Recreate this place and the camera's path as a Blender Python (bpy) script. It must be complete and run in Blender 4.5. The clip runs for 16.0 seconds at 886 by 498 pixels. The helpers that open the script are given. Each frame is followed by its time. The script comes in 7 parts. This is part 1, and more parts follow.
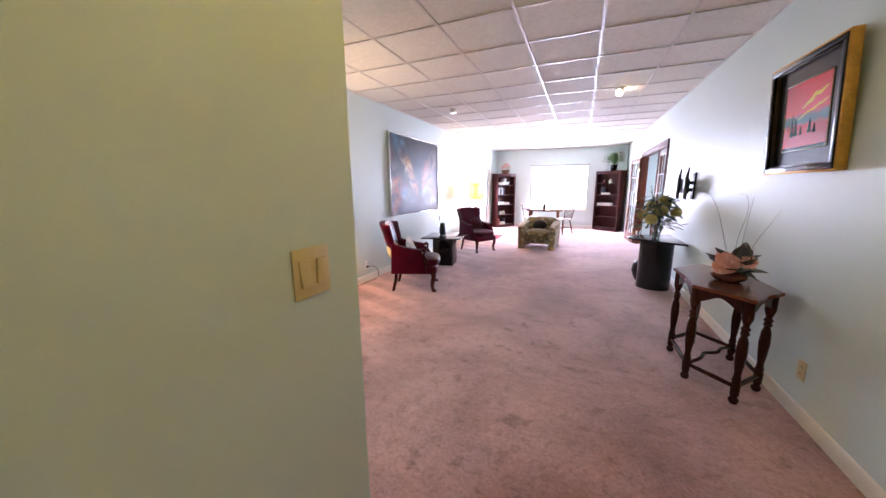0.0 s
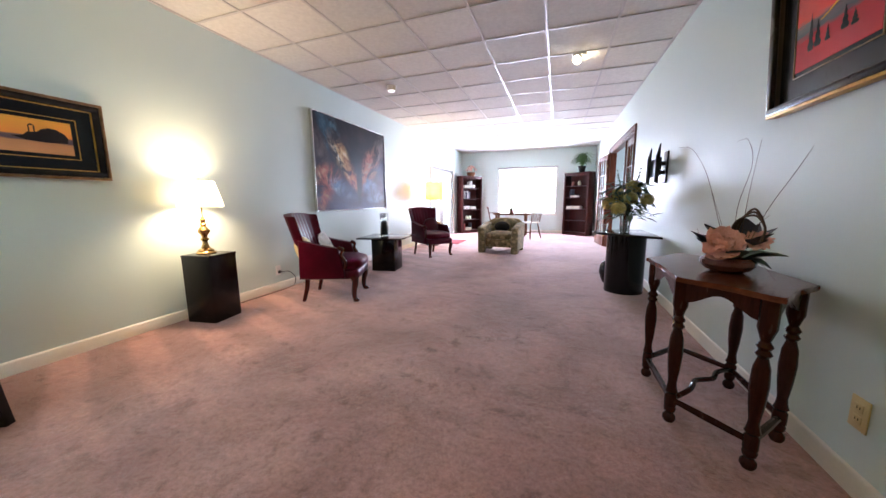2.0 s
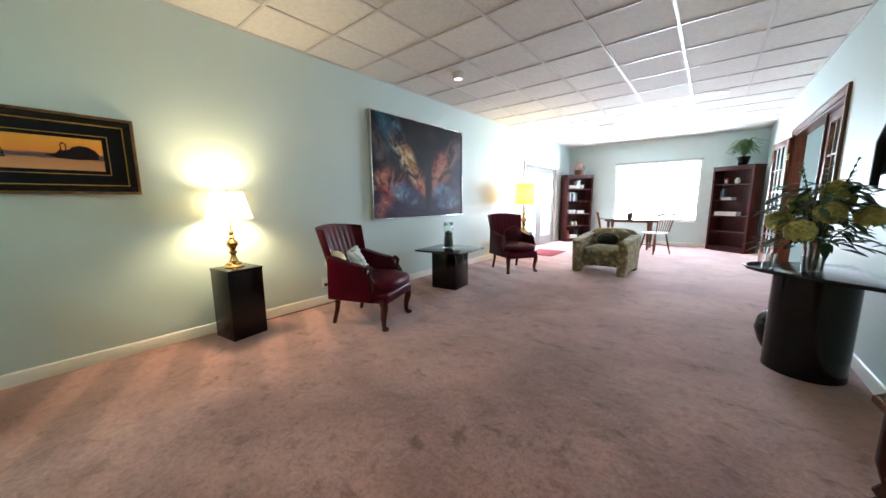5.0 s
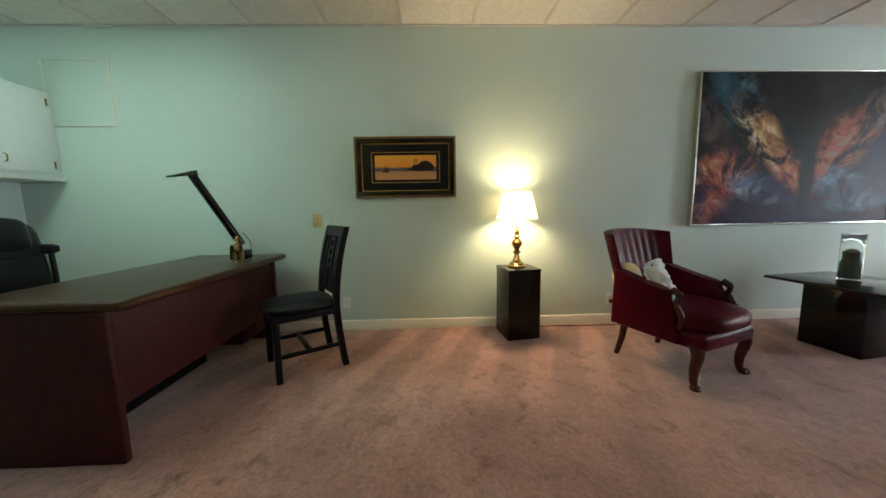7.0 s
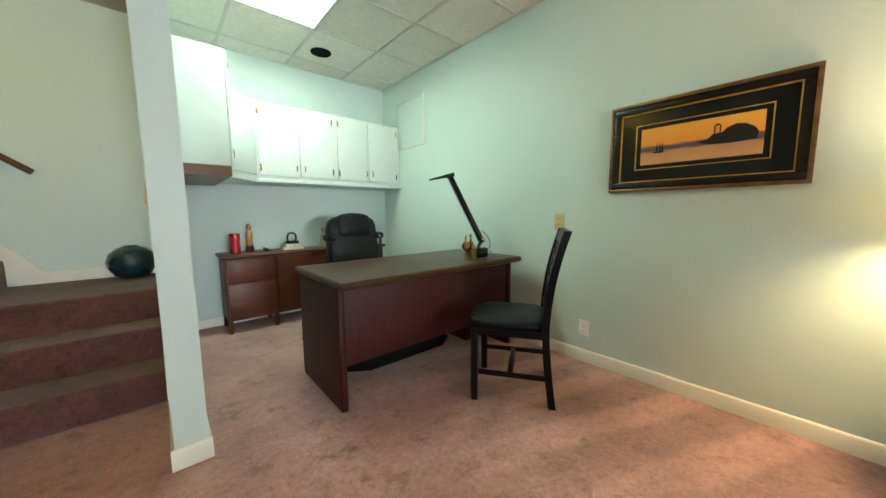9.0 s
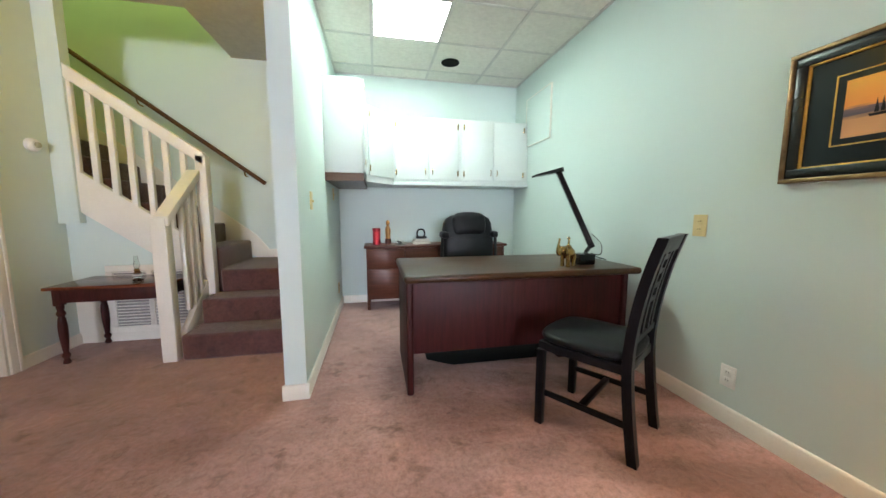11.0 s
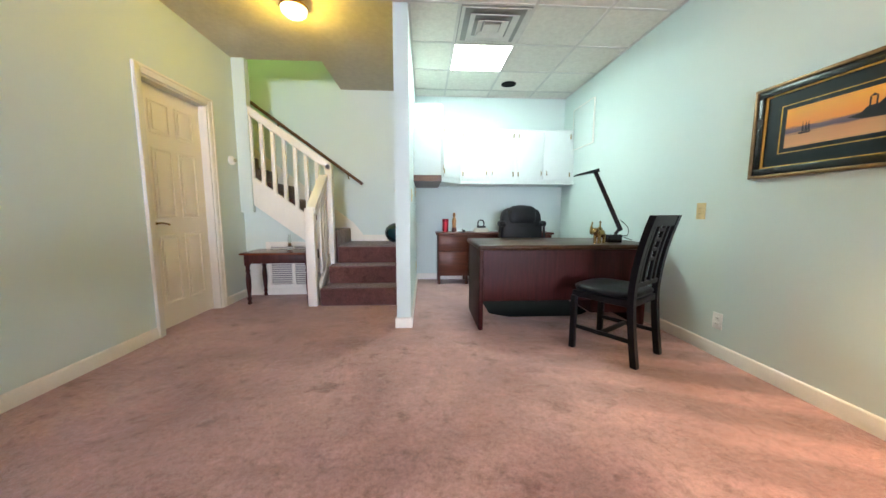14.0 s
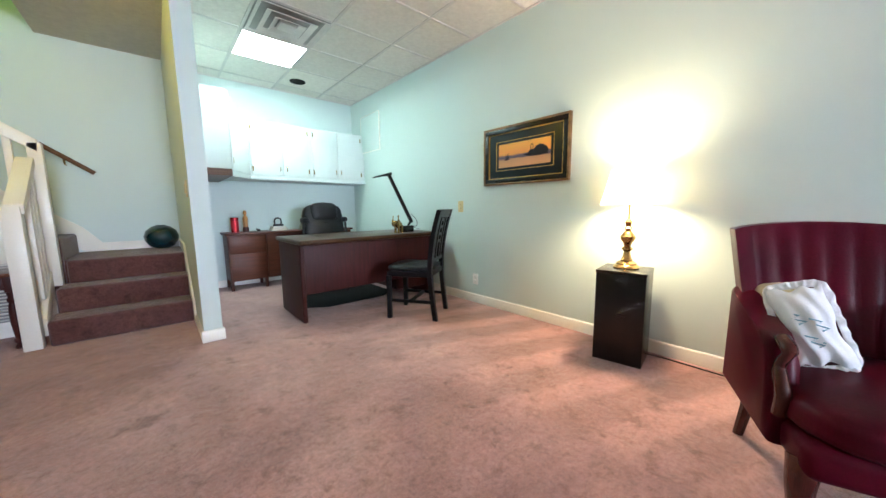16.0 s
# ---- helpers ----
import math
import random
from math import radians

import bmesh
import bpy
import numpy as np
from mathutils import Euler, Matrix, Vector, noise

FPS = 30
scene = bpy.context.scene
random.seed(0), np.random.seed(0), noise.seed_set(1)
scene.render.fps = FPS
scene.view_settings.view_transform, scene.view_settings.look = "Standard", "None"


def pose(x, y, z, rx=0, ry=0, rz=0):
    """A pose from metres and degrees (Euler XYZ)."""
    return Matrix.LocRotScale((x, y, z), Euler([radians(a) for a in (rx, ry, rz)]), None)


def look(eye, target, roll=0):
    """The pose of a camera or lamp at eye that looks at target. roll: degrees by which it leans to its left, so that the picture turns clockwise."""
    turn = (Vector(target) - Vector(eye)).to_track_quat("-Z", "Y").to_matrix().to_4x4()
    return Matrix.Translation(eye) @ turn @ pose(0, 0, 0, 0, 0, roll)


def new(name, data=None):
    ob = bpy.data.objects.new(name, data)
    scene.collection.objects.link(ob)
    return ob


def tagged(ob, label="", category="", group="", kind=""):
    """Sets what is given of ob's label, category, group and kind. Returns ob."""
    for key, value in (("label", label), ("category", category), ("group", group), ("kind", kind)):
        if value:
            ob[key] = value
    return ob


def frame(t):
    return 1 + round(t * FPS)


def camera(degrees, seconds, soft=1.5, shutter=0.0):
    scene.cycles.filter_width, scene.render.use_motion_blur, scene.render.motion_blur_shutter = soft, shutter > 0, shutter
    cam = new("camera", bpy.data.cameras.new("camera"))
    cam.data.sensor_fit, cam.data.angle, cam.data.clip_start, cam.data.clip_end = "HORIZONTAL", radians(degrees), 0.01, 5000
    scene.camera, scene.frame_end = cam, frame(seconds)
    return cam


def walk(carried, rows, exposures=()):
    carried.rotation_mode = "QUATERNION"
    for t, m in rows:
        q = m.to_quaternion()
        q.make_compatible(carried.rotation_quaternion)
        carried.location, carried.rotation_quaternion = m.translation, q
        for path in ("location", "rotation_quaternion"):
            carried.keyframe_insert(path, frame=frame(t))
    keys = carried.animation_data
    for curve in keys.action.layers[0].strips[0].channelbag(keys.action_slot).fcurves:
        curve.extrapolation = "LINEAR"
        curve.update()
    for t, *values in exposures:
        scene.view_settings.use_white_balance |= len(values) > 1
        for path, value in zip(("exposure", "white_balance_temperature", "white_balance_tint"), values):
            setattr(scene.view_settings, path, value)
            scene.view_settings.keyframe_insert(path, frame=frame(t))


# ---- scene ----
cam = camera(107.67, 16.0)
EXPO = [(0, 0.05, 5800, 32), (1, -0.17, 5720, 28), (3, -0.21, 5720, 19), (5.5, -0.55, 5700, 5), (6.5, -0.97, 5950, 4), (7.5, -0.55, 6350, 3), (8, -0.27, 6400, 5), (8.5, -0.3, 6400, 6), (9, -0.07, 6400, 7), (10, 0.06, 6150, 14), (12.5, 0.3, 6080, 23), (14, 0.37, 5880, 20), (15.5, 0.38, 5600, 17), (16, 0.26, 5550, 15)]
PATH = [
    (0, (0.196, 1.042, 1.374), (-0.568, 2.853, 1.002), -0.39),
    (0.5, (0.289, 1.254, 1.248), (-0.401, 3.104, 0.928), -0.35),
    (1, (0.326, 1.489, 1.106), (-0.356, 3.345, 0.808), -0.29),
    (1.5, (0.370, 1.751, 1.073), (-0.308, 3.609, 0.780), -0.33),
    (2, (0.434, 2.013, 1.049), (-0.222, 3.879, 0.755), -0.39),
    (2.5, (0.492, 2.256, 1.071), (-0.160, 4.125, 0.781), -0.46),
    (3, (0.567, 2.444, 1.089), (-0.119, 4.301, 0.801), -0.68),
    (5.5, (0.621, 3.102, 1.153), (-0.900, 4.367, 0.860), -0.58),
    (6, (0.525, 3.134, 1.123), (-1.248, 4.014, 0.843), -0.89),
    (6.5, (0.401, 3.220, 1.111), (-1.522, 3.705, 0.850), -1.02),
    (7, (0.232, 3.299, 1.091), (-1.753, 3.359, 0.855), -0.94),
    (7.5, (0.176, 3.332, 1.119), (-1.762, 2.902, 0.870), -0.63),
    (8, (-0.011, 3.449, 1.129), (-1.725, 2.451, 0.867), -0.83),
    (8.5, (-0.243, 3.504, 1.121), (-1.740, 2.201, 0.871), -0.77),
    (9, (-0.451, 3.544, 1.091), (-1.751, 2.041, 0.868), -0.43),
    (9.5, (-0.686, 3.588, 1.085), (-1.696, 1.877, 0.860), -0.47),
    (10, (-0.883, 3.583, 1.085), (-1.646, 1.747, 0.866), -0.28),
    (12.5, (-0.975, 4.254, 1.091), (-1.068, 2.270, 0.860), -0.01),
    (13, (-0.914, 4.383, 1.067), (-0.967, 2.398, 0.836), 0.01),
    (13.5, (-0.763, 4.476, 1.031), (-0.818, 2.490, 0.801), 0.04),
    (14, (-0.663, 4.584, 1.008), (-0.774, 2.600, 0.781), 0.08),
    (14.5, (-0.571, 4.717, 0.993), (-0.917, 2.760, 0.765), -0.15),
    (15, (-0.472, 4.774, 1.000), (-1.144, 2.905, 0.765), -0.33),
    (15.5, (-0.306, 4.737, 0.983), (-1.368, 3.058, 0.751), -0.38),
    (16, (-0.229, 4.809, 1.001), (-1.536, 3.316, 0.751), -0.63),
]
walk(cam, [(t, look(eye, target, roll)) for t, eye, target, roll in PATH], EXPO)

# ---- world and large lights ----
W_X, E_X, N_Y, S_Y, TOP = -2.715, 1.475, 13.0, -0.24, 2.645
PART_E, PART_W, PART_Y = -0.416, -0.536, 1.82
HALL_TOP = 2.705

world = bpy.data.worlds.new("sky")
scene.world = world
world.use_nodes = True
sky = world.node_tree.nodes.new("ShaderNodeTexSky")
sky.sky_type, sky.sun_disc, sky.sun_elevation, sky.sun_rotation = "NISHITA", False, radians(48), radians(20)
back = world.node_tree.nodes["Background"]
back.inputs["Strength"].default_value = 0.12
world.node_tree.links.new(sky.outputs["Color"], back.inputs["Color"])


def area(name, m, w, h, watts, colour):
    data = bpy.data.lights.new(name, "AREA")
    data.shape, data.size, data.size_y, data.energy, data.color = "RECTANGLE", w, h, watts, colour
    ob = new(name, data)
    ob.matrix_world = m
    return ob


def bulb(name, p, watts, colour, r=0.03):
    data = bpy.data.lights.new(name, "POINT")
    data.energy, data.color, data.shadow_soft_size = watts, colour, r
    ob = new(name, data)
    ob.location = p
    return ob


DAY = (0.86, 0.93, 1.0)
area("daylight_north", look((-0.55, 13.35, 1.36), (-0.55, 6.0, 0.2)), 2.3, 1.9, 820, DAY)
area("daylight_patio", look((-3.55, 11.0, 2.75), (-0.6, 10.9, 0.6)), 2.2, 0.9, 950, DAY)
area("daylight_side_room", look((4.4, 9.2, 1.3), (1.0, 9.2, 1.2)), 2.2, 1.7, 100, DAY)
bulb("dome_bulb", (0.40, 1.66, 2.55), 17.5, (1.0, 0.68, 0.06), 0.05)
bulb("table_lamp_bulb", (-2.525, 4.02, 1.13), 80, (1.0, 0.73, 0.38), 0.08)
bulb("second_lamp_bulb", (-2.33, 9.25, 1.30), 80, (1.0, 0.72, 0.28), 0.06)
bulb("spot_bulb", (0.66, 6.23, 2.575), 2.5, (1.0, 0.76, 0.36), 0.02)
# unseen lamp added upstairs, tinting the upper stairwell lime green
bulb("stairwell_fill", (1.6, 0.1, 4.2), 20, (0.90, 1.0, 0.20), 0.1)

# ---- materials ----
def mat(name, a, b=None, rough=0.5, metal=0.0, scale=8.0, fine=120.0, bump=0.1, dist=0.002, coat=0.0, stretch=(1, 1, 1), spec=0.5, sheen=0.0, var=0.0):
    """Two-tone procedural surface: broad stains, fine grain, bump and some roughness variation."""
    m = bpy.data.materials.new(name)
    m.use_nodes = True
    n, l = m.node_tree.nodes, m.node_tree.links
    p = n["Principled BSDF"]
    b = b or tuple(c * 0.86 for c in a)
    tc, mp = n.new("ShaderNodeTexCoord"), n.new("ShaderNodeMapping")
    mp.inputs["Scale"].default_value = stretch
    l.new(tc.outputs["Object"], mp.inputs["Vector"])
    n1, n2 = n.new("ShaderNodeTexNoise"), n.new("ShaderNodeTexNoise")
    n1.inputs["Scale"].default_value, n1.inputs["Detail"].default_value = scale, 5
    n2.inputs["Scale"].default_value, n2.inputs["Detail"].default_value = fine, 3
    l.new(mp.outputs[0], n1.inputs["Vector"])
    l.new(mp.outputs[0], n2.inputs["Vector"])
    avg = n.new("ShaderNodeMix")
    avg.inputs[0].default_value = 0.35
    l.new(n1.outputs["Fac"], avg.inputs[2])
    l.new(n2.outputs["Fac"], avg.inputs[3])
    ramp = n.new("ShaderNodeValToRGB")
    ramp.color_ramp.elements[0].position, ramp.color_ramp.elements[1].position = 0.36, 0.64
    ramp.color_ramp.elements[0].color, ramp.color_ramp.elements[1].color = (*b, 1), (*a, 1)
    l.new(avg.outputs[0], ramp.inputs[0])
    out = ramp.outputs[0]
    if var:
        info, hsv, rng = n.new("ShaderNodeObjectInfo"), n.new("ShaderNodeHueSaturation"), n.new("ShaderNodeMapRange")
        rng.inputs["To Min"].default_value, rng.inputs["To Max"].default_value = 1 - var, 1 + var
        l.new(info.outputs["Random"], rng.inputs["Value"])
        l.new(rng.outputs[0], hsv.inputs["Value"])
        l.new(out, hsv.inputs["Color"])
        out = hsv.outputs[0]
    l.new(out, p.inputs["Base Color"])
    rr = n.new("ShaderNodeMapRange")
    rr.inputs["To Min"].default_value, rr.inputs["To Max"].default_value = max(0.02, rough - 0.07), min(1, rough + 0.07)
    l.new(n1.outputs["Fac"], rr.inputs["Value"])
    l.new(rr.outputs[0], p.inputs["Roughness"])
    p.inputs["Metallic"].default_value = metal
    p.inputs["Coat Weight"].default_value = coat
    p.inputs["Coat Roughness"].default_value = 0.08
    p.inputs["Specular IOR Level"].default_value = spec
    p.inputs["Sheen Weight"].default_value = sheen
    if bump:
        bp = n.new("ShaderNodeBump")
        bp.inputs["Strength"].default_value, bp.inputs["Distance"].default_value = bump, dist
        l.new(n2.outputs["Fac"], bp.inputs["Height"])
        l.new(bp.outputs[0], p.inputs["Normal"])
    return m


def glow(name, colour, strength):
    m = bpy.data.materials.new(name)
    m.use_nodes = True
    p = m.node_tree.nodes["Principled BSDF"]
    p.inputs["Base Color"].default_value = (0.8, 0.8, 0.8, 1)
    p.inputs["Emission Color"].default_value, p.inputs["Emission Strength"].default_value = (*colour, 1), strength
    return m


def clear(name, tint=(0.95, 0.98, 0.97), rough=0.0, ior=1.45):
    m = bpy.data.materials.new(name)
    m.use_nodes = True
    p = m.node_tree.nodes["Principled BSDF"]
    p.inputs["Base Color"].default_value = (*tint, 1)
    p.inputs["Transmission Weight"].default_value, p.inputs["Roughness"].default_value, p.inputs["IOR"].default_value = 1.0, rough, ior
    return m


def shade_mat(name, colour, through_colour, weave_open=0.15, weave_tint=(1, 1, 1)):
    """Lampshade cloth: diffuse and translucent, with an open weave."""
    m = bpy.data.materials.new(name)
    m.use_nodes = True
    n, l = m.node_tree.nodes, m.node_tree.links
    d, t, mix = n.new("ShaderNodeBsdfDiffuse"), n.new("ShaderNodeBsdfTranslucent"), n.new("ShaderNodeMixShader")
    w = n.new("ShaderNodeTexNoise")
    w.inputs["Scale"].default_value = 160
    bp = n.new("ShaderNodeBump")
    bp.inputs["Strength"].default_value = 0.15
    l.new(w.outputs["Fac"], bp.inputs["Height"])
    l.new(bp.outputs[0], d.inputs["Normal"])
    d.inputs["Color"].default_value, t.inputs["Color"].default_value = (*colour, 1), (*through_colour, 1)
    mix.inputs[0].default_value = 0.88
    l.new(d.outputs[0], mix.inputs[1])
    l.new(t.outputs[0], mix.inputs[2])
    gaps, weave = n.new("ShaderNodeBsdfTransparent"), n.new("ShaderNodeMixShader")
    weave.inputs[0].default_value = weave_open
    gaps.inputs["Color"].default_value = (*weave_tint, 1)
    l.new(mix.outputs[0], weave.inputs[1])
    l.new(gaps.outputs[0], weave.inputs[2])
    l.new(weave.outputs[0], n["Material Output"].inputs["Surface"])
    return m


def carpet_mat(name, cols, streak=True):
    m = bpy.data.materials.new(name)
    m.use_nodes = True
    n, l = m.node_tree.nodes, m.node_tree.links
    p = n["Principled BSDF"]
    tc = n.new("ShaderNodeTexCoord")

    def nz(scale, detail, distort=0.0, rough=0.55):
        k = n.new("ShaderNodeTexNoise")
        k.inputs["Scale"].default_value, k.inputs["Detail"].default_value = scale, detail
        k.inputs["Distortion"].default_value, k.inputs["Roughness"].default_value = distort, rough
        l.new(tc.outputs["Object"], k.inputs["Vector"])
        return k.outputs["Fac"]

    def ramp(src, stops):
        r = n.new("ShaderNodeValToRGB")
        r.color_ramp.elements[0].position, r.color_ramp.elements[0].color = stops[0][0], (*stops[0][1], 1)
        r.color_ramp.elements[1].position, r.color_ramp.elements[1].color = stops[-1][0], (*stops[-1][1], 1)
        for q, c in stops[1:-1]:
            r.color_ramp.elements.new(q).color = (*c, 1)
        l.new(src, r.inputs[0])
        return r.outputs[0]

    def mix(kind, f, x, y):
        k = n.new("ShaderNodeMix")
        k.data_type, k.blend_type = "RGBA", kind
        k.inputs[0].default_value = f
        l.new(x, k.inputs[6])
        l.new(y, k.inputs[7])
        return k.outputs[2]

    broad = ramp(nz(1.1, 3, 0.6), [(0.3, cols[0]), (0.5, cols[1]), (0.72, cols[2])])
    nap = ramp(nz(2.6, 6, 0.5, 0.6), [(0.3, (0.88, 0.86, 0.86)), (0.5, (1, 1, 1)), (0.7, (1.10, 1.09, 1.08))])
    col = mix("MULTIPLY", 1.0, broad, nap)
    marks = ramp(nz(7.0, 6, 0.2, 0.62), [(0.34, (0.50, 0.43, 0.42)), (0.445, (1, 1, 1)), (0.60, (1, 1, 1)), (0.70, (1.20, 1.19, 1.17))])
    worn = ramp(nz(1.7, 2, 0.3), [(0.40, (0.40, 0.40, 0.40)), (0.62, (0.95, 0.95, 0.95))])
    k = n.new("ShaderNodeMix")
    k.data_type, k.blend_type = "RGBA", "MULTIPLY"
    l.new(worn, k.inputs[0])
    l.new(col, k.inputs[6])
    l.new(marks, k.inputs[7])
    col = k.outputs[2]
    speck = ramp(nz(48, 5, 0.0, 0.7), [(0.36, (0.74, 0.72, 0.72)), (0.5, (1, 1, 1)), (0.66, (1.18, 1.18, 1.18))])
    col = mix("MULTIPLY", 0.85, col, speck)
    tread = ramp(nz(19, 5, 0.3, 0.65), [(0.33, (0.76, 0.73, 0.72)), (0.47, (1, 1, 1)), (0.56, (1, 1, 1)), (0.68, (1.16, 1.15, 1.14))])
    col = mix("MULTIPLY", 0.9, col, tread)
    tuft = ramp(nz(210, 2), [(0.3, (0.72, 0.72, 0.72)), (0.7, (1.15, 1.15, 1.15))])
    col = mix("MULTIPLY", 0.8, col, tuft)
    if streak:
        mp = n.new("ShaderNodeMapping")
        mp.inputs["Rotation"].default_value, mp.inputs["Scale"].default_value = (0, 0, 0.5), (0.5, 5.5, 1)
        l.new(tc.outputs["Object"], mp.inputs["Vector"])
        k = n.new("ShaderNodeTexNoise")
        k.inputs["Scale"].default_value, k.inputs["Detail"].default_value = 1.0, 2
        l.new(mp.outputs[0], k.inputs["Vector"])
        st = ramp(k.outputs["Fac"], [(0.35, (0.86, 0.86, 0.86)), (0.65, (1.1, 1.1, 1.1))])
        col = mix("MULTIPLY", 0.45, col, st)
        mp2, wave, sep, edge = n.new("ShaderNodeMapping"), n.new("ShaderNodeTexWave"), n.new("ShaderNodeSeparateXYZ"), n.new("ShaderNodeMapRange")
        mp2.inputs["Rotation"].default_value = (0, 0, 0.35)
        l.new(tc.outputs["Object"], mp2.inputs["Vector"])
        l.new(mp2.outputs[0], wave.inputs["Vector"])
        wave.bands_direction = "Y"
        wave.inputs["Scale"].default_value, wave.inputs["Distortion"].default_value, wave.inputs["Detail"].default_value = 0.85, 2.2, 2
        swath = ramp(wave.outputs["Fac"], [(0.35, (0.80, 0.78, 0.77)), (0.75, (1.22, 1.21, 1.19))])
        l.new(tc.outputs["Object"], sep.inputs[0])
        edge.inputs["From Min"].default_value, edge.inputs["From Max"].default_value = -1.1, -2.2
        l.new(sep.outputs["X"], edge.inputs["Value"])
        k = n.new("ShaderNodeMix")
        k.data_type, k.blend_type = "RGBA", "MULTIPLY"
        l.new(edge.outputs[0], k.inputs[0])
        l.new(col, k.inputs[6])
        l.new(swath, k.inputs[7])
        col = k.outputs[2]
    l.new(col, p.inputs["Base Color"])
    p.inputs["Roughness"].default_value = 0.95
    p.inputs["Specular IOR Level"].default_value = 0.1
    p.inputs["Sheen Weight"].default_value, p.inputs["Sheen Roughness"].default_value = 0.42, 0.5
    add = n.new("ShaderNodeMath")
    add.operation = "MULTIPLY_ADD"
    add.inputs[1].default_value = 3.0
    l.new(nz(9, 5, 0.8), add.inputs[0])
    l.new(nz(260, 3), add.inputs[2])
    bp = n.new("ShaderNodeBump")
    bp.inputs["Strength"].default_value, bp.inputs["Distance"].default_value = 0.55, 0.006
    l.new(add.outputs[0], bp.inputs["Height"])
    l.new(bp.outputs[0], p.inputs["Normal"])
    return m


def tile_mat():
    m = mat("ceiling_tile", (0.78, 0.745, 0.69), (0.68, 0.645, 0.595), rough=0.9, scale=30, fine=150, bump=0.35, dist=0.003, spec=0.2)
    n, l = m.node_tree.nodes, m.node_tree.links
    p = n["Principled BSDF"]
    src = p.inputs["Base Color"].links[0].from_socket
    geo, hsv, rng = n.new("ShaderNodeNewGeometry"), n.new("ShaderNodeHueSaturation"), n.new("ShaderNodeMapRange")
    rng.inputs["To Min"].default_value, rng.inputs["To Max"].default_value = 0.93, 1.05
    l.new(geo.outputs["Random Per Island"], rng.inputs["Value"])
    l.new(rng.outputs[0], hsv.inputs["Value"])
    l.new(src, hsv.inputs["Color"])
    l.new(hsv.outputs[0], p.inputs["Base Color"])
    return m


def abstract_mat():
    """A dark abstract canvas: two plumes of warm and pale paint over blue-black."""
    m = bpy.data.materials.new("abstract_paint")
    m.use_nodes = True
    n, l = m.node_tree.nodes, m.node_tree.links
    p = n["Principled BSDF"]
    tc = n.new("ShaderNodeTexCoord")

    def chain(rot, scl, off, scale, distort):
        mp = n.new("ShaderNodeMapping")
        mp.vector_type = "TEXTURE"
        mp.inputs["Rotation"].default_value, mp.inputs["Scale"].default_value, mp.inputs["Location"].default_value = rot, tuple(1 / s for s in scl), off
        l.new(tc.outputs["Object"], mp.inputs["Vector"])
        k = n.new("ShaderNodeTexNoise")
        k.inputs["Scale"].default_value, k.inputs["Detail"].default_value, k.inputs["Distortion"].default_value = scale * 0.6, 8, distort * 0.3
        k.inputs["Roughness"].default_value = 0.70
        l.new(mp.outputs[0], k.inputs["Vector"])
        return k.outputs["Fac"]

    def ramp(src, stops):
        r = n.new("ShaderNodeValToRGB")
        r.color_ramp.elements[0].position, r.color_ramp.elements[0].color = stops[0][0], (*stops[0][1], 1)
        r.color_ramp.elements[1].position, r.color_ramp.elements[1].color = stops[-1][0], (*stops[-1][1], 1)
        for q, c in stops[1:-1]:
            r.color_ramp.elements.new(q).color = (*c, 1)
        l.new(src, r.inputs[0])
        return r.outputs[0]

    def spot(cy, cz, sy, sz, rot):
        """A soft elongated patch on the canvas plane."""
        mp = n.new("ShaderNodeMapping")
        mp.vector_type = "TEXTURE"
        mp.inputs["Location"].default_value, mp.inputs["Rotation"].default_value, mp.inputs["Scale"].default_value = (0, cy, cz), (rot, 0, 0), (1, sy, sz)
        l.new(tc.outputs["Object"], mp.inputs["Vector"])
        g = n.new("ShaderNodeTexGradient")
        g.gradient_type = "SPHERICAL"
        l.new(mp.outputs[0], g.inputs["Vector"])
        return g.outputs["Fac"]

    def mix(f, x, y):
        k = n.new("ShaderNodeMix")
        k.data_type = "RGBA"
        l.new(f, k.inputs[0])
        l.new(x, k.inputs[6])
        l.new(y, k.inputs[7])
        return k.outputs[2]

    def times(x, y, gain):
        k = n.new("ShaderNodeMath")
        k.operation = "MULTIPLY"
        l.new(x, k.inputs[0])
        l.new(y, k.inputs[1])
        k2 = n.new("ShaderNodeMath")
        k2.operation, k2.use_clamp = "MULTIPLY", True
        k2.inputs[1].default_value = gain
        l.new(k.outputs[0], k2.inputs[0])
        return k2.outputs[0]

    def contrast(src, lo, hi):
        k = n.new("ShaderNodeMapRange")
        k.interpolation_type = "SMOOTHSTEP"
        k.inputs["From Min"].default_value, k.inputs["From Max"].default_value = lo, hi
        l.new(src, k.inputs["Value"])
        return k.outputs[0]

    base = ramp(chain((0, 0, 0), (1, 1, 1), (3, 1, 0), 2.2, 1.2), [(0.3, (0.006, 0.006, 0.009)), (0.52, (0.013, 0.012, 0.017)), (0.66, (0.035, 0.026, 0.030)), (0.8, (0.07, 0.05, 0.05))])
    low = ramp(chain((0, 0, 0), (1, 0.7, 1.6), (0, 4, 0), 3.0, 0.8), [(0.3, (0.026, 0.014, 0.026)), (0.5, (0.036, 0.028, 0.055)), (0.7, (0.075, 0.065, 0.12))])
    warm = ramp(chain((0.6, 0, 0), (1, 1.7, 1), (1, 0, 2), 6.0, 2.2), [(0.33, (0.05, 0.014, 0.018)), (0.43, (0.20, 0.045, 0.045)), (0.51, (0.36, 0.10, 0.07)), (0.60, (0.44, 0.22, 0.12)), (0.68, (0.5, 0.42, 0.34))])
